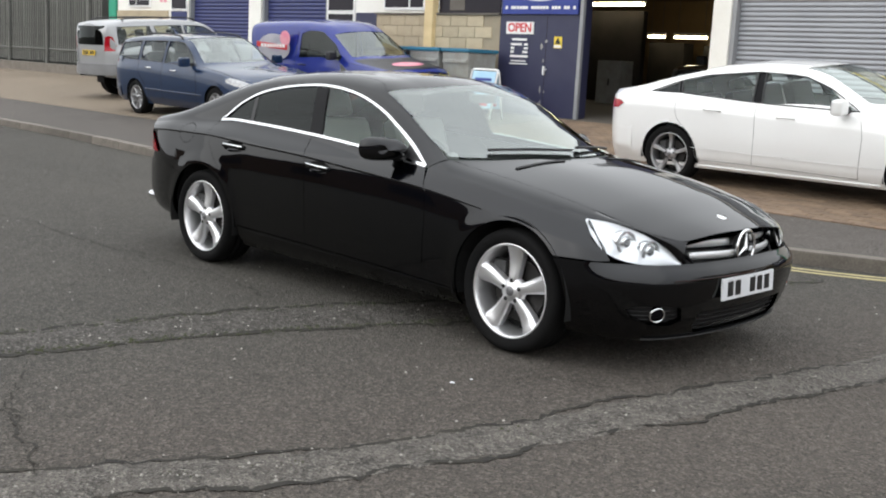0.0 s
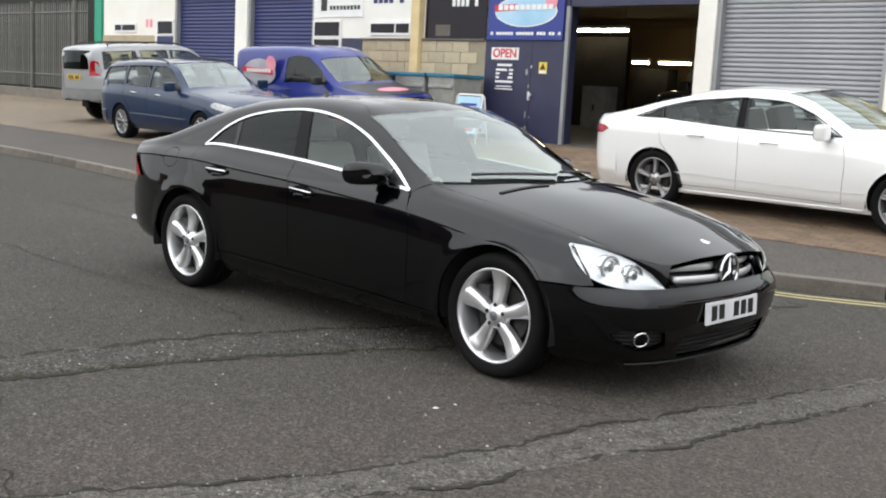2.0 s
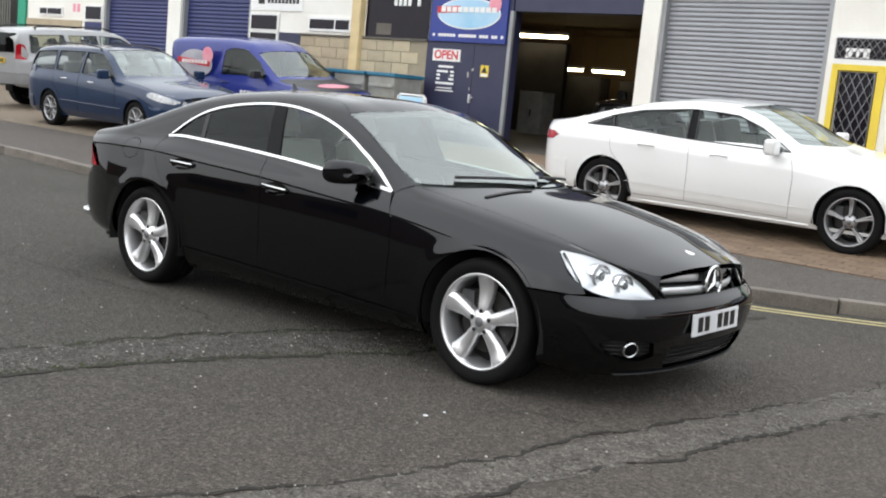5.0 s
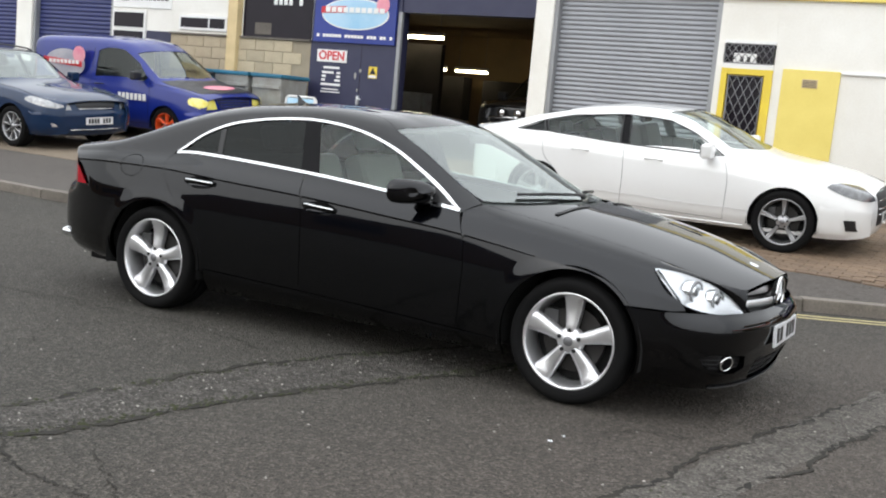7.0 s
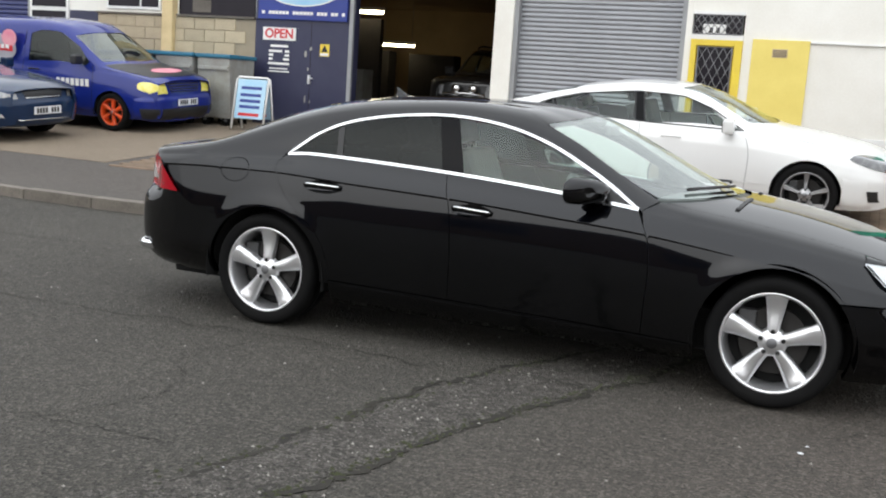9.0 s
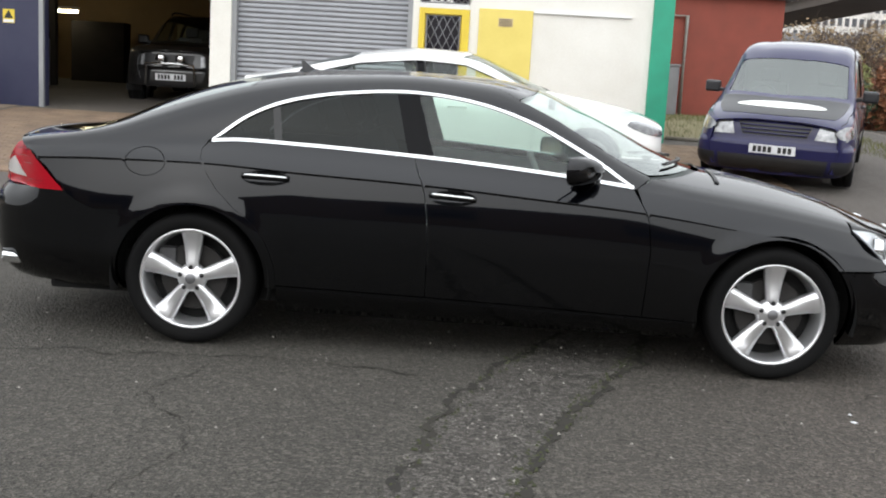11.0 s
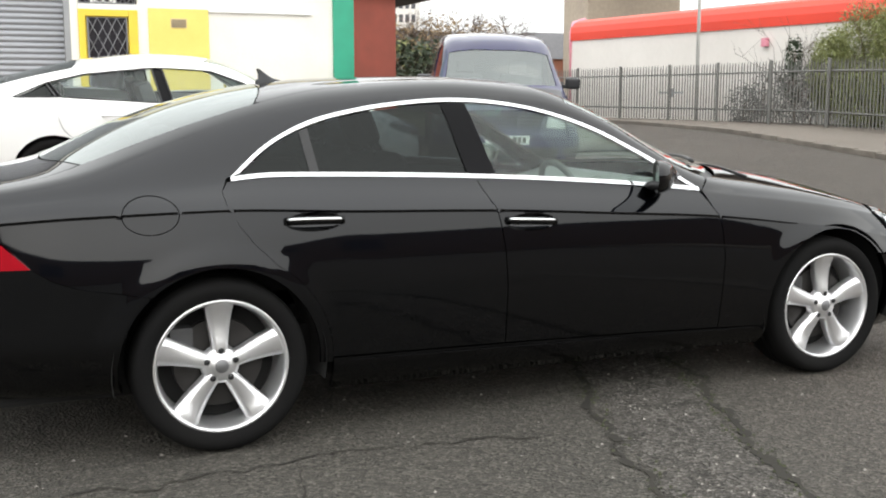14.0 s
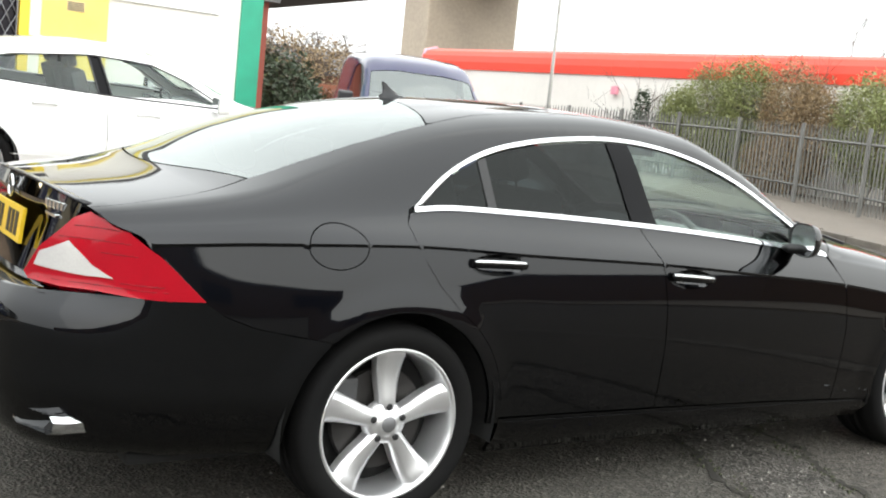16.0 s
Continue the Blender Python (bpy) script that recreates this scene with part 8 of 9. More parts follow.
# dark blue estate
vehicle(dict(name="blue_estate_car", label="dark blue estate car with roof bars parked on the forecourt", category="car", pose=ground_pose(-11.75, 6.03, -1.5), L0=-2.45, L1=2.33, W=1.81, sill=0.22,
             paint=M["blue_car"], belt=[(-2.45, 0.98), (-1.5, 0.985), (0.0, 0.95), (0.8, 0.92), (1.5, 0.86), (2.33, 0.70)],
             rail=[(-2.45, 0.60, 1.1), (-2.2, 0.62, 1.33), (-1.2, 0.62, 1.39), (-0.2, 0.61, 1.40), (0.2, 0.63, 1.34), (0.6, 0.70, 1.10), (0.85, 0.74, 0.97), (1.4, 0.72, 0.91), (2.0, 0.62, 0.82), (2.33, 0.5, 0.72)],
             top=[(-2.45, 1.15), (-2.25, 1.40), (-1.6, 1.455), (-0.6, 1.475), (0.1, 1.44), (0.5, 1.28), (0.95, 1.04), (1.15, 0.98), (1.7, 0.91), (2.1, 0.84), (2.33, 0.74)],
             arch=0.352, axles=(1.39, -1.364), wheel_r=0.318, wheel=(0.318, 0.225, 9, 0.42, M["alloy_wheel_grey"], None, 0.21, 90.0, True, False),
             windows=[("load_glass", [(-2.2, 1.02), (-2.13, 1.30), (-1.42, 1.345), (-1.30, 1.01)], M["glass_mid"]), ("rear_door_glass", [(-1.22, 1.01), (-1.33, 1.345), (-0.5, 1.36), (-0.44, 0.99)], M["glass_mid"]),
                      ("front_door_glass", [(-0.36, 0.985), (-0.42, 1.36), (0.08, 1.335), (0.40, 1.17), (0.70, 0.965)], M["glass_mid"])],
             screens=[("windscreen", 0.16, 0.05, 1.0, 0.78, 1.82, M["glass_screen"])],
             lines=[[(-0.40, 0.97), (-0.38, 0.6), (-0.4, 0.30)], [(0.72, 0.94), (0.80, 0.7), (0.78, 0.30)], [(-1.26, 1.0), (-1.2, 0.75), (-1.02, 0.6), (-1.0, 0.3)], [(0.86, 0.95), (1.5, 0.88), (2.1, 0.76)]],
             side_panels=[("headlamp", [(1.70, 0.745), (2.0, 0.675), (2.22, 0.645), (2.26, 0.695), (2.05, 0.765), (1.78, 0.805)], M["lamp"], "clear wrap-round headlamp")],
             handles=[(-0.95, -0.75, 0.875), (-0.08, 0.12, 0.855)], trim=M["black_trim"], mirror=(0.58, 0.97), handle_mat=M["chrome"],
             mouldings=[([(-0.98, 0.50), (0.0, 0.49), (0.98, 0.48)], 0.012, M["blue_car"], "side_moulding")],
             front_profile=[(0.2, 0.12), (0.26, 0.04), (0.4, 0.0), (0.56, 0.0), (0.62, 0.035), (0.7, 0.06), (0.8, 0.13)], rear_profile=[(0.2, 0.15), (0.3, 0.02), (0.5, 0.0), (0.62, 0.03), (1.0, 0.06), (1.15, 0.12)],
             front=dict(z=(0.22, 0.77), plate=(0.45, M["plate_white"], "1111 111"), bits=[("grille", [(-0.34, 0.64), (0.34, 0.64), (0.42, 0.75), (-0.42, 0.75)], M["black_trim"], 0.006, False, "dark grille"),
                        ("headlamp", [(0.48, 0.62), (0.80, 0.62), (1.06, 0.70), (1.12, 0.79), (0.98, 0.79), (0.52, 0.75)], M["lamp"], 0.008, True, "clear headlamp"),
                        ("fog_lamp", [(0.60, 0.37), (0.78, 0.37), (0.80, 0.42), (0.60, 0.42)], M["clear_lens"], 0.006, True, "rectangular fog lamp")], bars=[(0.635, 0.007, M["chrome"], 0.36), (0.755, 0.007, M["chrome"], 0.42), (0.32, 0.006, M["chrome"], 0.5)]),
             rear=dict(z=(0.25, 1.05), plate=(0.8, M["plate_yellow"], "1111 111"), bits=[("tail_lamp", [(0.72, 0.68), (0.98, 0.68), (1.0, 1.0), (0.76, 1.0)], M["red_lens"], 0.006, True, "red tail lamp")]),
             seats=[(-0.3, (-0.36, 0.36)), (-1.15, (-0.36, 0.36))], dash=(0.45, 0.95), rails=[("roof_bar", [(-2.05, 0.60, 1.405), (-1.95, 0.60, 1.455), (-0.9, 0.59, 1.49), (-0.15, 0.60, 1.455), (-0.05, 0.61, 1.40)], 0.015, M["black_trim"])]))


def small_van(name, label, pose_, paint, glass_, extra):
    base = dict(name=name, label=label, category="van", square=True, pose=pose_, L0=-2.21, L1=2.19, W=1.80, sill=0.22, paint=paint, shoulder=0.2,
                belt=[(-2.21, 1.08), (-1.0, 1.06), (0.0, 1.02), (0.7, 1.0), (1.2, 0.97), (1.8, 0.90), (2.19, 0.80)],
                rail=[(-2.21, 0.66, 1.62), (-2.0, 0.69, 1.68), (-0.5, 0.69, 1.71), (0.1, 0.69, 1.66), (0.5, 0.71, 1.46), (0.9, 0.75, 1.2), (1.15, 0.77, 1.06), (1.6, 0.74, 0.98), (2.0, 0.64, 0.9), (2.19, 0.52, 0.82)],
                top=[(-2.21, 1.74), (-1.9, 1.80), (-0.6, 1.825), (0.0, 1.80), (0.3, 1.74), (0.7, 1.50), (1.2, 1.16), (1.35, 1.09), (1.8, 1.0), (2.05, 0.93), (2.19, 0.84)],
                arch=0.355, axles=(1.34, -1.342), wheel_r=0.318, crease=0.4,
                windows=[("front_door_glass", [(-0.42, 1.09), (-0.40, 1.55), (-0.2, 1.61), (0.25, 1.57), (0.62, 1.36), (0.86, 1.13), (0.80, 1.06)], M["glass_smoke"])],
                screens=[("windscreen", 0.56, 0.46, 1.24, 1.05, 1.78, glass_)],
                lines=[[(-0.5, 1.60), (-0.52, 1.0), (-0.5, 0.32)], [(0.92, 1.08), (0.97, 0.8), (0.95, 0.32)], [(1.12, 1.03), (1.7, 0.95), (2.05, 0.86)], [(-0.5, 0.32), (0.95, 0.32)]],
                side_panels=[("headlamp", [(1.86, 0.735), (2.08, 0.68), (2.15, 0.74), (2.12, 0.815), (1.98, 0.85), (1.86, 0.83)], extra.get("lamp", M["lamp"]), extra.get("lamp_label", "clear headlamp"))],
                handles=[(-0.38, -0.16, 0.95)], handle_mat=M["black_trim"], mirror=(0.74, 1.10), mirror_mat=M["matt_black"],
                front_profile=[(0.2, 0.12), (0.27, 0.03), (0.38, 0.0), (0.56, 0.0), (0.6, 0.03), (0.75, 0.06), (0.88, 0.12), (0.95, 0.2)], rear_profile=[(0.2, 0.12), (0.3, 0.01), (0.5, 0.0), (0.6, 0.03), (1.0, 0.03), (1.6, 0.08), (1.75, 0.14)],
                front=dict(z=(0.17, 0.88), drop=0.03, plate=(0.50, M["plate_white"], "1111 111"), bits=[
                    ("grille", [(-0.36, 0.67), (0.36, 0.67), (0.42, 0.82), (-0.42, 0.82)], M["black_trim"], 0.006, False, "dark grille"),
                    ("headlamp", [(0.45, 0.66), (0.80, 0.645), (0.92, 0.70), (0.94, 0.85), (0.50, 0.835)], extra.get("lamp", M["lamp"]), 0.01, True, extra.get("lamp_label", "clear headlamp")),
                    ("lower_intake", [(-0.6, 0.21), (0.6, 0.21), (0.62, 0.41), (-0.62, 0.41)], M["black_trim"], 0.004, False, "black lower intake"),
                    ("side_intake", [(0.65, 0.23), (1.0, 0.25), (1.02, 0.42), (0.66, 0.41)], M["black_trim"], 0.004, True, "")],
                    bars=[(0.70, 0.012, paint, 0.36), (0.745, 0.012, paint, 0.38), (0.79, 0.012, paint, 0.4)]),
                rear=dict(z=(0.25, 1.7), reach=0.74, drop=0.16, plate=(0.75, M["plate_yellow"], "1111 111"), bits=[]),
                side_lamps=[[(-2.14, 0.78), (-2.07, 0.78), (-2.05, 1.3), (-2.13, 1.3)]], seats=[(-0.3, (-0.37, 0.37))], dash=(0.55, 1.08), floor=0.42, bulkhead=-0.55, bulk_z=1.62)
    base.update(extra)
    return vehicle(base)


hoodpoly = [(1.33 - 0.2 * (abs(w) / 1.9) ** 2, w) for w in np.linspace(-1.9, 1.9, 15)] + [(2.06 - 0.1 * (abs(w) / 1.9) ** 2, w) for w in np.linspace(1.9, -1.9, 15)]
oval = lambda cx, cw, rx, rw: [(cx + rx * math.cos(a), cw + rw * math.sin(a)) for a in np.linspace(0, 2 * math.pi, 25)[:-1]]
v1 = small_van("blue_van", "bright blue small van with orange wheels and printed logo", ground_pose(-10.9, 8.42, 0.0) @ Matrix.Diagonal((0.98, 1.0, 0.955, 1.0)), M["blue_van"], M["glass_van"],
               dict(lamp=M["amber_lens"], lamp_label="yellow-tinted headlamp", wheel=(0.318, 0.225, 6, 0.75, M["orange"], None, 0.21, 90.0),
                    tops=[("bonnet", hoodpoly, M["matt_black"], "matt black bonnet"), ("bonnet_logo", oval(1.78, 0.0, 0.13, 0.95), M["sign_pink"], "pink and white bonnet logo")]))
v2 = small_van("indigo_van", "indigo small van with a black bonnet and white logo", ground_pose(4.14, 8.38, -111.0) @ Matrix.Diagonal((0.97, 1.0, 0.91, 1.0)), M["purple_van"], M["glass_van"],
               dict(wheel=(0.318, 0.225, 5, 0.8, M["alloy_wheel_grey"], None, 0.21, 90.0), tops=[("bonnet", hoodpoly, M["matt_black"], "matt black bonnet"), ("bonnet_logo", oval(1.66, 0.0, 0.16, 1.3), M["white_paint"], "white oval bonnet logo")]))
# printed logo on the blue van's side
yv = -0.905
M["print_grey"] = mat("pale_grey_print", (0.5, 0.49, 0.52), 0.4, col2=(0.3, 0.3, 0.36), scale=2.5)


def side_logo(parent, pts, off, material):
    n = len(pts)
    mesh_ob("side_logo", [(x, yv - off, z) for x, z in pts] + [(x, yv - off + 0.004, z) for x, z in pts], [tuple(range(n))] + [(i, (i + 1) % n, n + (i + 1) % n, n + i) for i in range(n)], material, parent, "printed logo")


side_logo(v1, ellipse(-1.15, 1.27, 0.52, 0.27, 30), -0.035, M["print_grey"])
side_logo(v1, ellipse(-0.77, 1.45, 0.16, 0.15, 20), -0.03, M["sign_pink"])
side_logo(v1, [(-1.7, 1.28), (-0.7, 1.22), (-0.7, 1.32), (-1.7, 1.38)], -0.026, M["sign_red"])
for k in range(8):
    side_logo(v1, [(-1.55 + 0.1 * k, 1.27), (-1.475 + 0.1 * k, 1.265), (-1.475 + 0.1 * k, 1.335), (-1.55 + 0.1 * k, 1.34)], -0.022, M["white_paint"])
for k in range(7):
    side_logo(v1, [(0.25 + 0.1 * k, 0.72), (0.32 + 0.1 * k, 0.72), (0.32 + 0.1 * k, 0.84), (0.25 + 0.1 * k, 0.84)], 0.008, M["white_paint"])

# silver off-roader
def off_roader(name, label, pose_, paint, clad, lamps=None):
    return vehicle(dict(name=name, label=label, category="car", pose=pose_, L0=-2.4, L1=2.1, W=1.76, sill=0.45,
             paint=paint, belt=[(-2.4, 1.13), (-1.0, 1.13), (0.5, 1.1), (0.9, 1.08), (1.5, 1.05), (2.1, 0.95)],
             rail=[(-2.4, 0.62, 1.3), (-2.25, 0.64, 1.58), (-1.0, 0.65, 1.64), (-0.2, 0.65, 1.63), (0.2, 0.66, 1.56), (0.6, 0.70, 1.28), (0.85, 0.74, 1.13), (1.4, 0.72, 1.08), (2.1, 0.55, 0.97)],
             top=[(-2.4, 1.4), (-2.28, 1.66), (-1.6, 1.71), (-0.5, 1.71), (0.1, 1.66), (0.5, 1.45), (0.95, 1.18), (1.1, 1.14), (1.7, 1.09), (2.1, 0.99)],
             arch=0.40, axles=(1.38, -1.345), wheel_r=0.365, wheel=(0.365, 0.225, 5, 0.8, M["alloy_wheel_grey"], None, 0.25, 90.0),
             windows=[("load_glass", [(-2.1, 1.18), (-2.08, 1.54), (-1.3, 1.56), (-1.2, 1.18)], M["glass_mid"]), ("rear_door_glass", [(-1.1, 1.18), (-1.18, 1.56), (-0.5, 1.57), (-0.46, 1.17)], M["glass_mid"]),
                      ("front_door_glass", [(-0.38, 1.16), (-0.42, 1.57), (0.1, 1.54), (0.4, 1.38), (0.68, 1.14)], M["glass_mid"])],
             screens=[("windscreen", 0.14, 0.05, 0.95, 0.8, 1.82, M["glass_mid"])],
             lines=[[(-0.42, 1.15), (-0.42, 0.5)], [(0.72, 1.1), (0.75, 0.5)]], handles=[(-0.95, -0.75, 1.0), (-0.1, 0.1, 1.0)], trim=M["black_trim"], mirror=(0.6, 1.14), mirror_mat=M["black_trim"],
             mouldings=[([(-2.2, 0.72), (-1.72, 0.74)], 0.03, clad, "side_cladding"), ([(-0.95, 0.5), (0.95, 0.5)], 0.07, clad, "side_cladding")],
             front_profile=[(0.3, 0.14), (0.38, 0.03), (0.5, 0.0), (0.68, 0.0), (0.72, 0.05), (1.0, 0.08)], rear_profile=[(0.3, 0.14), (0.4, 0.0), (0.66, 0.0), (0.7, 0.015), (1.1, 0.015), (1.5, 0.035), (1.62, 0.05)],
             front=dict(z=(0.38, 0.96), mat=paint, plate=(0.55, M["plate_white"], "1111 111"), bits=[("grille", [(-0.35, 0.75), (0.35, 0.75), (0.4, 0.93), (-0.4, 0.93)], M["black_trim"], 0.008, False, "dark grille"),
                        ("headlamp", [(0.5, 0.74), (0.82, 0.74), (0.86, 0.92), (0.5, 0.92)], M["lamp"], 0.01, True, "headlamp")]),
             rear=dict(z=(0.52, 1.62), reach=0.84, drop=0.42, mat=paint, plate=(1.0, M["plate_yellow"], "1111 111"), bits=[("rear_cladding", [(-1.15, 0.53), (1.15, 0.53), (1.15, 0.76), (-1.15, 0.76)], clad, 0.05, False, "grey lower cladding"),
                       ("rear_window", [(-0.68, 1.17), (0.68, 1.17), (0.58, 1.57), (-0.58, 1.57)], M["glass_tint"], 0.012, False, "dark rear window"), ("tailgate", [(-0.75, 0.72), (0.75, 0.72), (0.72, 1.13), (-0.72, 1.13)], paint, 0.004, False, "")]),
             side_lamps=[[(-2.35, 1.04), (-2.2, 1.04), (-2.15, 1.16), (-2.2, 1.33), (-2.33, 1.33)]],
             seats=[(-0.3, (-0.36, 0.36)), (-1.1, (-0.36, 0.36))], dash=(0.45, 1.1), floor=0.5,
             rails=[("roof_bar", [(-1.9, 0.62, 1.66), (-1.8, 0.62, 1.73), (-0.3, 0.62, 1.74), (-0.1, 0.63, 1.66)], 0.018, M["black_trim"])]))


off_roader("off_road_car", "silver and white off-road car with grey lower cladding", ground_pose(-17.0, 8.6, 92.0), M["silver_car"], M["grey_clad"])
M["dark_car"] = mat("dark_car_paint", (0.012, 0.012, 0.013), 0.3, coat=1.0)
gcar = off_roader("workshop_car", "dark off-road car standing inside the workshop", Matrix.Translation((-5.29, 14.1, 0.60)) @ Matrix.Rotation(radians(-90), 4, 'Z'), M["dark_car"], M["dark_car"])
for y in (-0.17, 0.17):
    vs, fs = lathe([(0, 0.02), (0.07, 0.015), (0.08, 0.0), (0.06, -0.05), (0, -0.06)], 20, "x")
    mesh_ob("spot_lamp", [(v[0] + 2.16, v[1] + y, v[2] + 0.86) for v in vs], fs, M["chrome"], gcar, "round chrome spot lamp", smooth=True)
tube("bull_bar", [(2.12, -0.42, 0.42), (2.16, -0.40, 0.76), (2.17, 0.0, 0.78), (2.16, 0.40, 0.76), (2.12, 0.42, 0.42)], 0.025, M["chrome"], gcar, "chrome bull bar", sides=8)

# block paving in front of the white car: near bricks singly, the rest joined
pv = empty("block_paving", (0, 0, 0), "tan brick paving on the forecourt", "paving", kind="structure")
bm = add_box(bmesh.new(), (-0.097, -0.047, -0.03), (0.097, 0.047, 0.0), 0.006, seg=1)
pbr = bpy.data.meshes.new("brick")
bm.to_mesh(pbr)
bv = np.array([v.co[:] for v in bm.verts])
bf = [tuple(v.index for v in f.verts) for f in bm.faces]
bm.free()
pbr.materials.append(M["brick_pave_one"])
allv, allf = [], []
count = 0
for j in range(56):
    for i in range(-36, 26):
        x, y = i * 0.2 + (0.1 if j % 2 else 0), 4.55 + j * 0.1
        if x > 3.6 or x < -7.1 or y > 10.3:
            continue
        zc = float(court_z(np.array([x]), np.array([y]))[0]) + 0.014 + rnd.uniform(-0.002, 0.002)
        if -1.9 < x < 3.4 and y < 5.55 and count < 290:
            o = new("brick", pbr)
            o.parent = pv
            o.matrix_basis = Matrix.Translation((x, y, zc)) @ Matrix.Rotation(0.068, 4, 'X')
            count += 1
        else:
            k = len(allv)
            allv += [(q[0] + x, q[1] + y, q[2] + zc + 0.068 * q[1]) for q in bv]
            allf += [tuple(q + k for q in f) for f in bf]
ob = mesh_ob("paving_bricks", allv, allf, M["brick_pave"], pv, "tan paving bricks")
ob["kind"] = "stuff"

# ---- fence, warehouse, viaduct, planting ----
M["fence"] = mat("galvanised_fence", (0.18, 0.178, 0.168), 0.65, 0.2, col2=(0.135, 0.132, 0.124), fine=30, random_tint=0.12)
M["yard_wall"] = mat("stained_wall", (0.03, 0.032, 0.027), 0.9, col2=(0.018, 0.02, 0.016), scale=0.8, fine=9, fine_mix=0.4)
M["fence_dark"] = mat("weathered_fence", (0.2, 0.2, 0.185), 0.7, 0.2, col2=(0.13, 0.13, 0.118), fine=30, random_tint=0.15)
# viaduct pier and parapet concrete, its colour paled for distance haze
M["concrete"] = mat("weathered_concrete", (0.50, 0.42, 0.33), 0.9, col2=(0.37, 0.31, 0.25), scale=0.25, fine=4, fine_mix=0.4)
M["red_band"] = mat("red_fascia", (0.78, 0.06, 0.03), 0.45, col2=(0.7, 0.055, 0.03), scale=0.5)
M["white_clad"] = mat("white_cladding", (0.76, 0.73, 0.69), 0.6, col2=(0.68, 0.65, 0.61), scale=0.4, fine=6)
M["leaf"] = mat("evergreen_leaf", (0.23, 0.25, 0.095), 0.6, col2=(0.17, 0.19, 0.065), scale=2.5, island=0.25)
M["leaf_brown"] = mat("brown_twigs", (0.30, 0.21, 0.115), 0.8, col2=(0.2, 0.145, 0.08), island=0.4)
M["leaf_dark"] = mat("dark_evergreen_leaf", (0.035, 0.055, 0.024), 0.6, col2=(0.022, 0.035, 0.016), island=0.4)
M["twig"] = mat("bare_twig", (0.10, 0.07, 0.05), 0.9, col2=(0.07, 0.05, 0.04))
M["old_brick"] = mat("old_red_brick", (0.27, 0.10, 0.055), 0.9, col2=(0.18, 0.07, 0.045), scale=1.5, fine=12, fine_mix=0.6)

FEN = [(18.9, 40), (19.1, 34), (19.45, 29), (19.7, 25.5), (19.4, 20), (18.8, 16.2), (17.9, 12.8), (16.4, 9.3), (14.2, 5.5), (13, 2), (13, -10)]


def palisade(line, name_, label, zf, high, pitch=0.155, posts=2.75, metal=None):
    fen = empty(name_, (0, 0, 0), label, "fence", kind="structure")
    bm = bmesh.new()
    prof = [(-0.034, 0.0), (-0.016, -0.012), (0.0, -0.016), (0.016, -0.012), (0.034, 0.0)]
    hs = [0.05, high - 0.12, high]
    rows = []
    for h, k in zip(hs, (1, 1, 0.12)):
        rows.append([bm.verts.new((x * k, y, h)) for x, y in prof])
    for a, b2 in zip(rows[:-1], rows[1:]):
        for i in range(4):
            bm.faces.new((a[i], a[i + 1], b2[i + 1], b2[i]))
    me = bpy.data.meshes.new("pale")
    bm.to_mesh(me)
    bm.free()
    me.materials.append(metal or M["fence"])
    s = smooth_line(line, 0.5)
    for x, y, a in along(s, pitch):
        o = new("pale", me)
        o.parent = fen
        o.matrix_basis = Matrix.Translation((x, y, float(zf(x, y)) + rnd.uniform(-0.015, 0.015))) @ Matrix.Rotation(a + math.pi, 4, 'Z') @ Matrix.Rotation(rnd.uniform(-0.01, 0.01), 4, 'Y')
    pb = add_box(bmesh.new(), (-0.038, 0.03, -0.1), (0.038, 0.1, high + 0.03), 0.006, seg=1)
    pm = bpy.data.meshes.new("post")
    pb.to_mesh(pm)
    pb.free()
    pm.materials.append(metal or M["fence"])
    for x, y, a in along(s, posts):
        o = new("post", pm)
        o.parent = fen
        o.matrix_basis = Matrix.Translation((x, y, float(zf(x, y)))) @ Matrix.Rotation(a + math.pi, 4, 'Z')
    for h in (0.42, high - 0.32):
        tube("rail", [(x, y, float(zf(x, y)) + h) for x, y in s], 0.025, metal or M["fence"], fen, sides=4, flat=(0.012, 0.028))
    return fen


fz = lambda x, y: float(road_z(x, y)) + 0.1
palisade(FEN[:9], "palisade_fence", "grey galvanised palisade fence beside the pavement", fz, 1.88)
lf = lambda x, y: float(court_z(np.array([x]), np.array([y]))[0]) + 0.28
palisade([(-44, 10.2), (-36, 10.2), (-24.05, 10.2)], "palisade_fence", "dark weathered palisade fence on a low wall", lf, 2.6, 0.13, metal=M["fence_dark"])
box_part("low_wall", (-44, 9.95, 0.3), (-24, 10.3, float(lf(-30, 10.2)) - 0.02), M["kerb"], unit, "low stained wall", 0.02)
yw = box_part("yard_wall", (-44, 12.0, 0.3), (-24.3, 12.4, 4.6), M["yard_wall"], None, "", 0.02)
tagged(yw, "dark mottled wall behind the palisade fence", "wall", kind="structure")
gt = empty("fence_gate", (0, 0, 0), "steel gate lock box on the fence", "gate lock")
box_part("lock_box", (19.72, 26.2, 1.2), (19.8, 26.5, 1.5), M["grey_frame"], gt, "", 0.01)
box_part("lock_bar", (19.7, 25.6, 1.32), (19.75, 27.0, 1.38), M["grey_frame"], gt, "", 0.004)
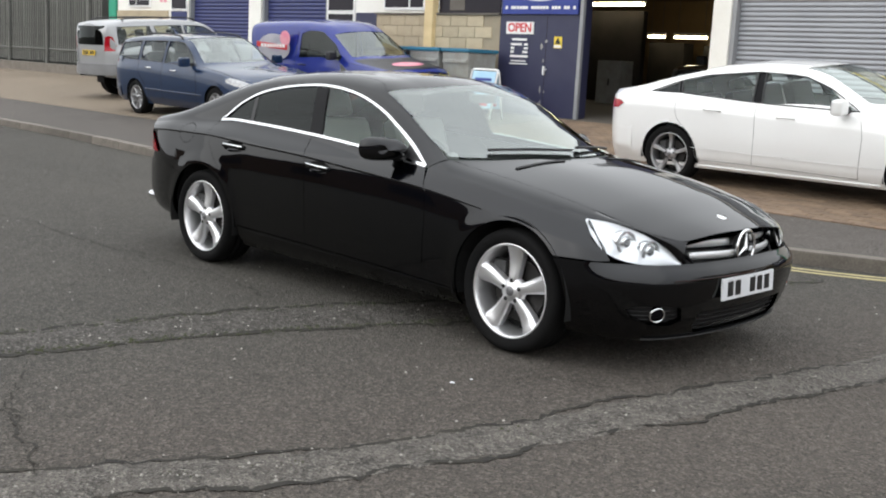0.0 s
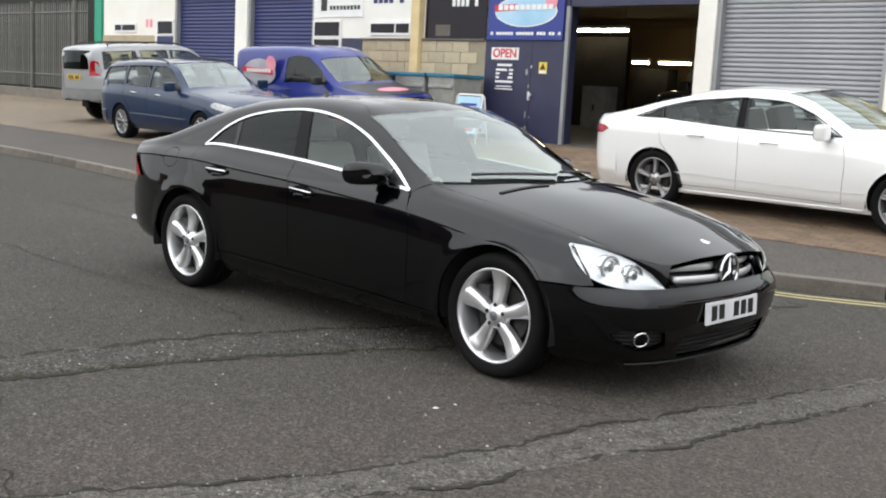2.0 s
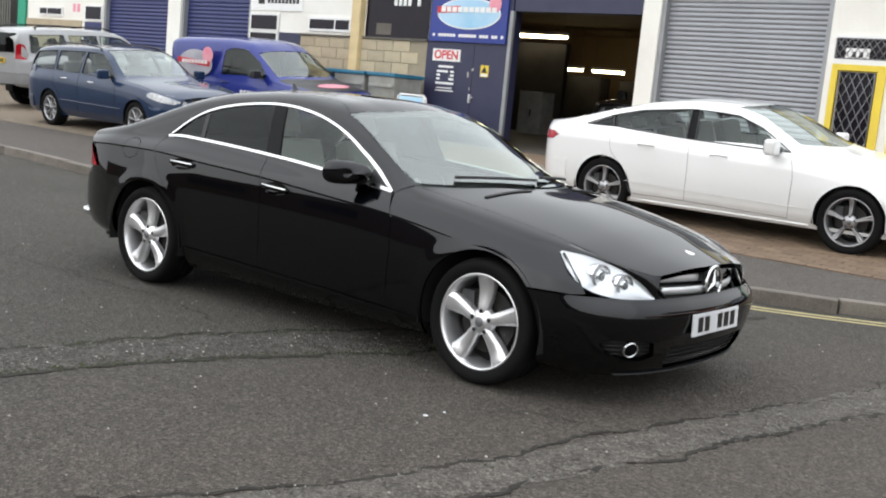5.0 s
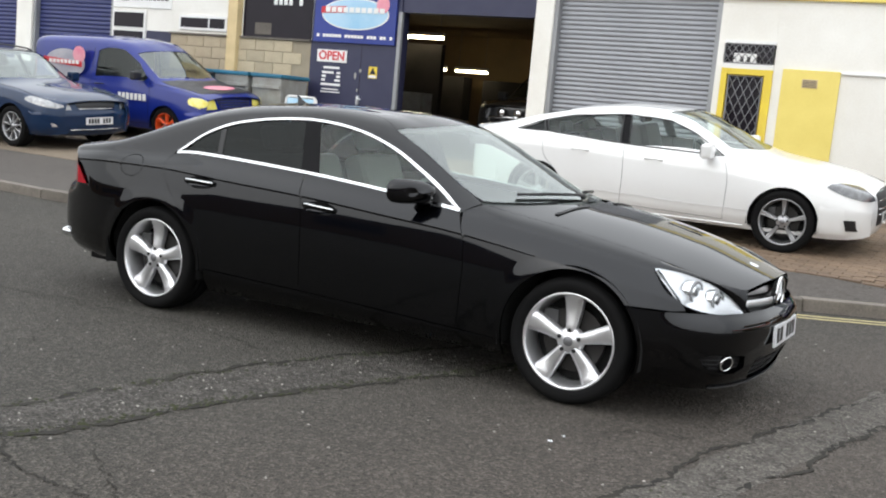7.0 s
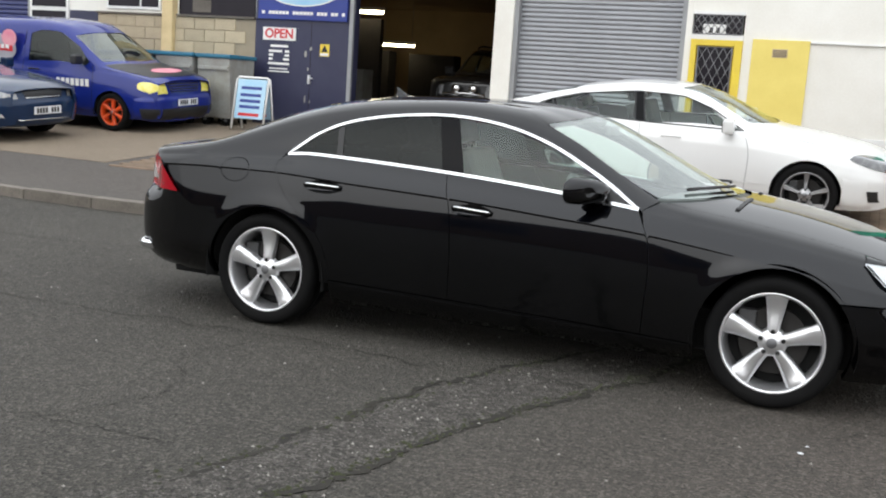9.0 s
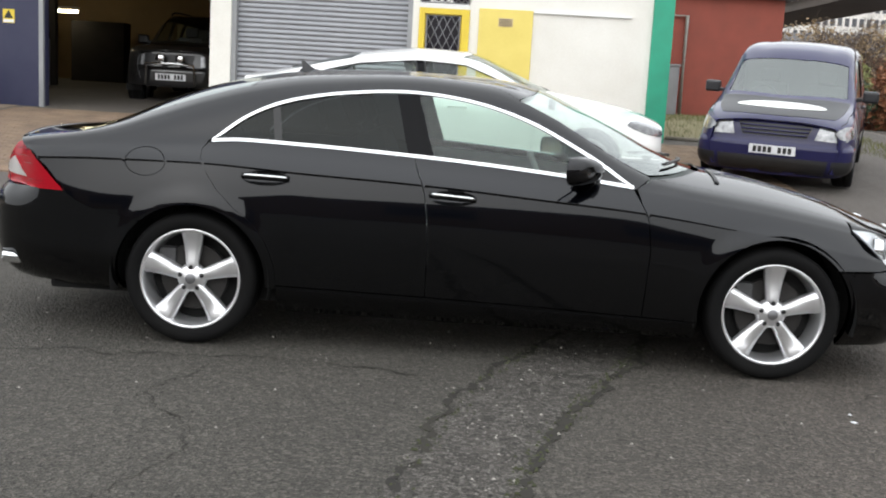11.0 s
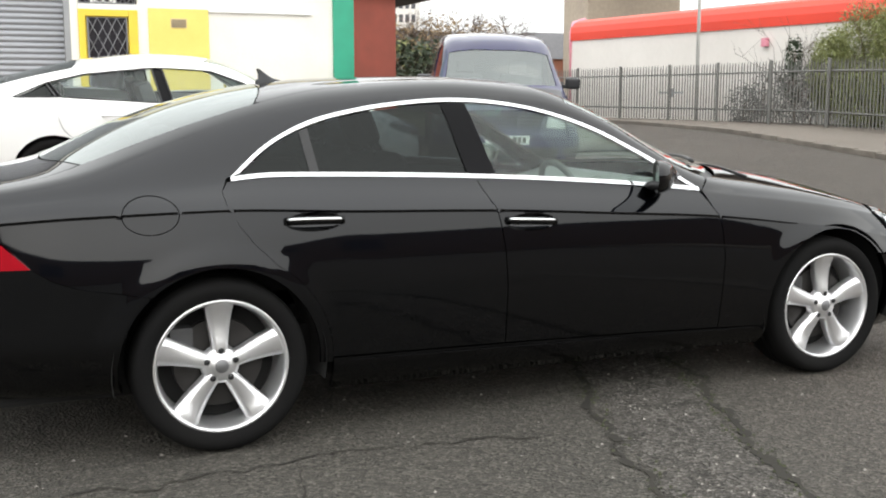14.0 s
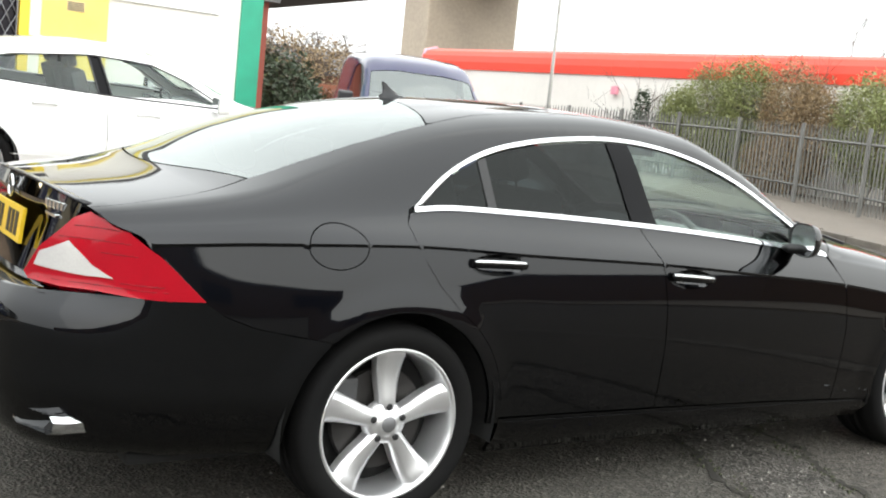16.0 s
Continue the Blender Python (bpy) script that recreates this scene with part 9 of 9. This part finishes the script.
# lamp post
M["post_grey"] = mat("pale_galvanised_post", (0.5, 0.5, 0.48), 0.6, 0.2, col2=(0.4, 0.4, 0.38), fine=20)
lp = tube("lamp_post", [(20.0, 25.2, 0.2), (20.0, 25.2, 4.0), (20.0, 25.2, 9.0), (19.6, 25.0, 9.6), (18.6, 24.4, 9.8)], 0.06, M["post_grey"], None, "", sides=10)
tagged(lp, "thin grey street lamp post behind the fence", "lamp post")
box_part("lamp_head", (18.0, 24.2, 9.72), (18.7, 24.6, 9.86), M["fence"], lp, "", 0.03)

# white warehouse with a rounded red fascia
wh = empty("warehouse", (0, 0, 0), "white clad warehouse with a rounded red fascia", "building", kind="structure")
w0, w1 = Vector((19.85, 33.5, 0.2)), Vector((23.2, 4.0, 0.2))
dw = (w1 - w0).normalized()
nw = Vector((dw.y, -dw.x, 0))
Lw = (w1 - w0).length
prof = [(0, 0.0), (0, 3.25), (0, 3.3), (0.05, 3.32), (0.0, 3.36), (0.0, 3.62), (0.06, 3.82), (0.2, 3.98), (0.42, 4.07), (0.75, 4.1)]
side_n = -nw if nw.x < 0 else nw


def wsheet(name, pr, material, label):
    vs, fs = [], []
    k = int(Lw / 0.16)
    for i in range(k + 1):
        p = w0 + dw * (Lw * i / k)
        for j, (d, z) in enumerate(pr):
            wav = 0.003 * (1 if i % 2 else -1) if material is M["white_clad"] else 0.0
            q = p + side_n * (d + wav)
            vs.append((q.x, q.y, 0.2 + z))
    m = len(pr)
    for i in range(k):
        for j in range(m - 1):
            fs.append((i * m + j, (i + 1) * m + j, (i + 1) * m + j + 1, i * m + j + 1))
    return mesh_ob(name, vs, fs, material, wh, label)


wsheet("wall", [(0, 0.0), (0, 3.3)], M["white_clad"], "white ribbed cladding")
wsheet("fascia", [(0.06, 3.24), (-0.06, 3.25), (-0.07, 3.55), (-0.02, 3.78), (0.12, 3.97), (0.35, 4.07), (0.7, 4.1)], M["red_band"], "rounded red fascia")
for z, mt, nm in ((3.28, M["white_clad"], "end_wall"),):
    q = [w0, w0 + side_n * 14]
    vs = [(q[0].x, q[0].y, 0.2), (q[1].x, q[1].y, 0.2), (q[1].x, q[1].y, 4.25), (q[0].x + side_n.x * 0.4, q[0].y + side_n.y * 0.4, 4.25), (q[0].x, q[0].y, 3.6)]
    mesh_ob(nm, vs, [(0, 1, 2, 3, 4)], mt, wh, "white end wall")
tube("corner_trim", [w0 + Vector((0, 0, 0.0)), w0 + Vector((0, 0, 3.55)), w0 + side_n * 0.12 + Vector((0, 0, 3.97)), w0 + side_n * 0.7 + Vector((0, 0, 4.12))], 0.09, M["sign_pink"], wh, "pale pink corner trim", sides=8)
q = w0 + dw * 10.6 - side_n * 0.1
box_part("alarm_box", (q.x - 0.07, q.y - 0.12, 2.82), (q.x + 0.07, q.y + 0.12, 3.1), M["sign_pink"], wh, "pale alarm box", 0.02)
mesh_ob("roof", [tuple(w0 + side_n * 0.7 + Vector((0, 0, 4.1))), tuple(w1 + side_n * 0.7 + Vector((0, 0, 4.1))), tuple(w1 + side_n * 14 + Vector((0, 0, 4.3))), tuple(w0 + side_n * 14 + Vector((0, 0, 4.3)))], [(0, 1, 2, 3)], M["slate"], wh, "")

# concrete viaduct
vd = empty("viaduct", (0, 0, 0), "tall weathered concrete road viaduct with piers", "bridge", kind="structure")
# darker than the piers: shade on the deck's underside put into its colour
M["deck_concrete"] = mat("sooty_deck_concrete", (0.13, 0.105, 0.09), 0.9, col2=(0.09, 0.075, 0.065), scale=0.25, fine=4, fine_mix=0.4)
box_part("deck", (37.4, 25, 12.0), (45.4, 320, 13.2), M["deck_concrete"], vd, "concrete deck coloured dark for its shaded underside", 0.1)
box_part("parapet", (36.8, 25, 13.2), (37.4, 320, 15.0), M["concrete"], vd, "", 0.05)
box_part("parapet", (45.4, 25, 13.2), (46.0, 320, 15.0), M["concrete"], vd, "", 0.05)
for y in (62, 300):
    box_part("pier", (37.6, y, 0), (45.6, y + 3.5, 12.0), M["concrete"], vd, "broad concrete pier", 0.2)

# far tower block and low buildings
tb = empty("tower_block", (0, 0, 0), "distant grey tower block with rows of windows", "building", kind="structure")
box_part("wall", (64.6, 220, 0), (88.2, 232, 40), M["white_clad"], tb, "pale concrete front", 0)
M["far_window"] = mat("far_window", (0.10, 0.10, 0.11), 0.2)
for i in range(15):
    for k in range(12):
        box_part("window", (65.1 + 1.5 * i, 219.9, 2.2 + 3.0 * k), (66.0 + 1.5 * i, 220.1, 3.9 + 3.0 * k), M["far_window"], tb, "", 0)
for x, y, w, d, h, mt in ((30, 100, 14, 9, 6.0, "old_brick"), (50, 118, 18, 9, 7.0, "white_clad"), (48, 96, 12, 8, 5.0, "old_brick"), (12, 110, 14, 9, 6.5, "old_brick"), (70, 130, 20, 9, 8.0, "old_brick")):
    hs = empty("far_building", (0, 0, 0), "far low building with a pitched roof", "building", kind="structure")
    box_part("wall", (x, y, 0), (x + w, y + d, h), M[mt], hs, "", 0)
    mesh_ob("roof", [(x - 0.3, y - 0.3, h), (x + w + 0.3, y - 0.3, h), (x + w + 0.3, y + d + 0.3, h), (x - 0.3, y + d + 0.3, h), (x, y + d / 2, h + 2.2), (x + w, y + d / 2, h + 2.2)],
            [(0, 1, 5, 4), (1, 2, 5), (2, 3, 4, 5), (3, 0, 4), (3, 2, 1, 0)], M["slate"], hs, "grey roof")
    for k in range(int(w / 2.6)):
        box_part("window", (x + 0.9 + 2.6 * k, y - 0.05, 1.2), (x + 2.1 + 2.6 * k, y + 0.05, 2.6), M["far_window"], hs, "", 0)
bwl = box_part("garden_wall", (13.5, 40.0, 0.2), (20.3, 40.4, 2.5), M["old_brick"], None, "", 0.02)
tagged(bwl, "old red brick wall at the road's end", "wall", kind="structure")


# planting
def leaf_cloud(name, blobs, count, size, material, seed, parent=None, flat=False):
    """Many small leaf quads scattered through uneven lobes."""
    r = random.Random(seed)
    vs, fs = [], []
    for k in range(count):
        cx, cy, cz, rx, ry, rz2 = r.choice(blobs)
        d = Vector((r.gauss(0, 1), r.gauss(0, 1), r.gauss(0, 1))).normalized() * (r.uniform(0.35, 1.0) ** 0.5) * r.uniform(0.8, 1.12)
        p = Vector((cx + d.x * rx, cy + d.y * ry, cz + d.z * rz2))
        if p.z < cz - rz2 * 0.95:
            continue
        a = Vector((r.gauss(0, 1), r.gauss(0, 1), r.gauss(0, 0.7))).normalized()
        b2 = a.cross(Vector((r.gauss(0, 1), r.gauss(0, 1), r.gauss(0, 1)))).normalized()
        s = size * r.uniform(0.6, 1.4)
        o = len(vs)
        vs += [p - a * s, p + b2 * s * 0.45, p + a * s, p - b2 * s * 0.45]
        fs.append((o, o + 1, o + 2, o + 3))
    return mesh_ob(name, vs, fs, material, parent)


def limb_data(vs, fs, p, d, length, rad, depth, r, sides=5):
    pts = [p]
    q = p.copy()
    for i in range(4):
        d = (d + Vector((r.gauss(0, 0.16), r.gauss(0, 0.16), r.gauss(0.04, 0.1)))).normalized()
        q = q + d * length / 4
        pts.append(q.copy())
    k = len(vs)
    for i, c in enumerate(pts):
        rr = rad * (1 - 0.5 * i / 4)
        s = d.cross(Vector((0.3, 0.2, 1))).normalized()
        u = s.cross(d)
        for j in range(sides):
            a = 2 * math.pi * j / sides
            vs.append(c + s * rr * math.cos(a) + u * rr * math.sin(a))
    for i in range(4):
        for j in range(sides):
            fs.append((k + i * sides + j, k + i * sides + (j + 1) % sides, k + (i + 1) * sides + (j + 1) % sides, k + (i + 1) * sides + j))
    if depth:
        for n_ in range(r.choice((3, 4))):
            t = r.uniform(0.35, 1.0)
            i = min(int(t * 4), 3)
            st = pts[i].lerp(pts[i + 1], t * 4 - i)
            nd = (d + Vector((r.gauss(0, 0.65), r.gauss(0, 0.65), r.gauss(0.1, 0.4)))).normalized()
            limb_data(vs, fs, st, nd, length * r.uniform(0.5, 0.75), rad * 0.52, depth - 1, r, 4 if depth > 1 else 3)


def bare_tree(x, y, z, h, seed, depth=4, label="bare winter tree with fine twigs"):
    r = random.Random(seed)
    vs, fs = [], []
    limb_data(vs, fs, Vector((x, y, z)), Vector((0, 0, 1)), h * 0.42, h * 0.016, depth, r)
    t = empty("tree", (0, 0, 0), label, "tree", "bare trees beyond the road")
    mesh_ob("trunk", vs[:25], fs[:20], M["twig"], t)
    mesh_ob("crown", vs[25:], [tuple(i - 25 for i in f) for f in fs[20:]], M["twig"], t, "bare twigs")
    return t


for i, (x, y, h) in enumerate(((26, 62, 8.5), (30, 66, 9), (33, 72, 8), (23, 58, 7.5), (29, 78, 10), (36.5, 84, 10), (24.5, 47, 5.5), (21.5, 46, 5.0), (31.5, 90, 10))):
    bare_tree(x, y, 0.3, h, 40 + i, 5)
bare_tree(24.6, 14.2, 0.3, 6.4, 71, 5, "bare tree rising behind the fence")
bare_tree(26.0, 10.5, 0.3, 6.8, 72, 5, "bare tree rising behind the fence")


def shrub(name_, label, blobs, n, size, material, seed):
    t = empty(name_, (0, 0, 0), label, "bush")
    leaf_cloud("foliage", blobs, n, size, material, seed, t)
    r = random.Random(seed)
    vs, fs = [], []
    for bx, by, bz, rx, ry, rz2 in blobs:
        for k in range(3):
            limb_data(vs, fs, Vector((bx + r.uniform(-0.3, 0.3), by + r.uniform(-0.3, 0.3), 0.25)), Vector((r.gauss(0, 0.25), r.gauss(0, 0.25), 1)).normalized(), max(bz, 0.6), 0.02, 2, r, 4)
    st = mesh_ob("stem", vs, fs, M["twig"], t)
    st["kind"] = "stuff"
    return t


shrub("bush", "dense green evergreen bush behind the fence", [(20.9, 18.6, 2.4, 0.9, 1.1, 1.6), (21.0, 17.3, 2.7, 0.9, 1.0, 1.5), (20.6, 19.6, 1.9, 0.7, 0.7, 1.3), (20.7, 18.2, 1.3, 1.0, 1.6, 1.1)], 40000, 0.038, M["leaf"], 5)
shrub("bush", "brown wintry bush behind the fence", [(20.9, 15.7, 2.5, 0.9, 0.9, 1.6), (20.6, 14.7, 2.1, 0.8, 0.9, 1.5), (20.4, 15.4, 1.1, 0.9, 1.2, 0.9)], 34000, 0.034, M["leaf_brown"], 6)
shrub("bush", "green bush behind the fence", [(20.7, 13.0, 2.2, 1.0, 1.0, 1.5), (20.0, 11.6, 2.0, 1.0, 1.1, 1.4), (19.4, 10.2, 1.6, 0.9, 1.3, 1.3)], 38000, 0.038, M["leaf"], 7)
shrub("bush", "grey twiggy shrub behind the fence", [(20.5, 22.0, 1.2, 0.6, 1.2, 0.95), (20.3, 20.4, 1.3, 0.6, 1.1, 1.0), (20.6, 23.4, 0.9, 0.5, 0.8, 0.8)], 2600, 0.05, M["fence"], 8)
shrub("bush", "small dark conifer behind the fence", [(20.7, 21.3, 2.4, 0.28, 0.28, 0.7), (20.7, 21.3, 1.7, 0.45, 0.45, 0.7)], 900, 0.06, M["leaf_dark"], 9)
shrub("bush", "dark round evergreen beside the red shed", [(8.9, 23.2, 1.7, 1.2, 1.0, 1.25), (9.6, 24.4, 1.5, 1.2, 1.2, 1.2), (8.4, 22.4, 1.1, 0.8, 0.8, 0.9), (10.6, 25.6, 1.3, 1.0, 1.0, 1.0)], 6500, 0.085, M["leaf_dark"], 10)
shrub("bush", "ivy and brambles over the brick wall", [(15.5, 39.7, 1.9, 1.2, 0.4, 1.2), (17.5, 39.7, 1.3, 0.8, 0.4, 1.1), (14.0, 39.5, 2.4, 1.2, 0.5, 1.2)], 2600, 0.09, M["leaf"], 11)
M["leaf_russet"] = mat("russet_leaf", (0.22, 0.085, 0.035), 0.7, col2=(0.14, 0.055, 0.025), island=0.4)
shrub("bush", "russet winter hedge at the road's end", [(13.4, 37.6, 1.7, 0.7, 0.6, 1.5), (16.9, 38.7, 1.6, 0.7, 0.5, 1.4), (18.2, 39.0, 1.3, 0.6, 0.5, 1.1)], 4200, 0.1, M["leaf_russet"], 14)
shrub("bush", "dark green ivy-covered bush at the road's end", [(15.2, 38.2, 1.8, 0.9, 0.6, 1.6), (14.4, 38.6, 2.3, 0.8, 0.6, 1.3)], 3600, 0.1, M["leaf"], 15)
shrub("bush", "brown twiggy thicket behind the brick wall", [(15.0, 43.0, 3.0, 2.0, 1.2, 2.2), (18.5, 44.0, 3.1, 2.0, 1.2, 2.3), (21.5, 45.0, 3.0, 1.8, 1.2, 2.0)], 5200, 0.09, M["leaf_brown"], 16)
for i, (x, y, h) in enumerate(((13.5, 42, 5.5), (16.5, 43, 6.2), (19.5, 44, 6.0), (22.5, 50, 7.5), (18, 52, 7.0), (27, 54, 8.0))):
    bare_tree(x, y, 0.3, h, 90 + i, 5)
# rough verge by the shed
r = random.Random(12)
vs, fs = [], []
for k in range(7500):
    x, y = r.uniform(2.9, 8.6), r.uniform(11.0, 20.4)
    if x > 4.6 + (y - 10.5) * 0.32 + 2:
        continue
    z = float(court_z(np.array([x]), np.array([y]))[0])
    s = r.uniform(0.03, 0.09)
    a = r.uniform(0, 6.28)
    o = len(vs)
    vs += [(x, y, z), (x + 0.012 * math.cos(a), y + 0.012 * math.sin(a), z), (x + r.uniform(-0.03, 0.03), y + r.uniform(-0.03, 0.03), z + s)]
    fs.append((o, o + 1, o + 2))
M["verge"] = mat("mossy_soil", (0.12, 0.115, 0.05), 0.95, col2=(0.2, 0.17, 0.1), scale=1.5, fine=20, fine_mix=0.5, bump=0.01)
sheet("verge", [(2.95, 10.95), (4.75, 10.75), (5.6, 12.5), (6.7, 16.5), (7.2, 20.4), (2.95, 20.4)], court_z, M["verge"], 0.5, "rough mossy verge beside the shed", "verge", lift=0.012, skirt=0.03)
for (ax_, ay_), (bx_, by_) in (((2.95, 10.88), (4.75, 10.68)), ((4.8, 10.72), (5.66, 12.45))):
    tube("verge_edging", [(ax_ + (bx_ - ax_) * t, ay_ + (by_ - ay_) * t, float(court_z(ax_ + (bx_ - ax_) * t, ay_ + (by_ - ay_) * t)) + 0.02) for t in np.linspace(0, 1, 5)], 0.05, M["kerb"], kerb, "worn concrete edging", sides=6, flat=(0.05, 0.04))
M["grass"] = mat("rough_grass", (0.12, 0.12, 0.035), 0.8, col2=(0.07, 0.08, 0.02), island=0.35)
tagged(mesh_ob("grass", vs, fs, M["grass"]), "rough yellow-green grass beside the shed", "grass", kind="stuff")
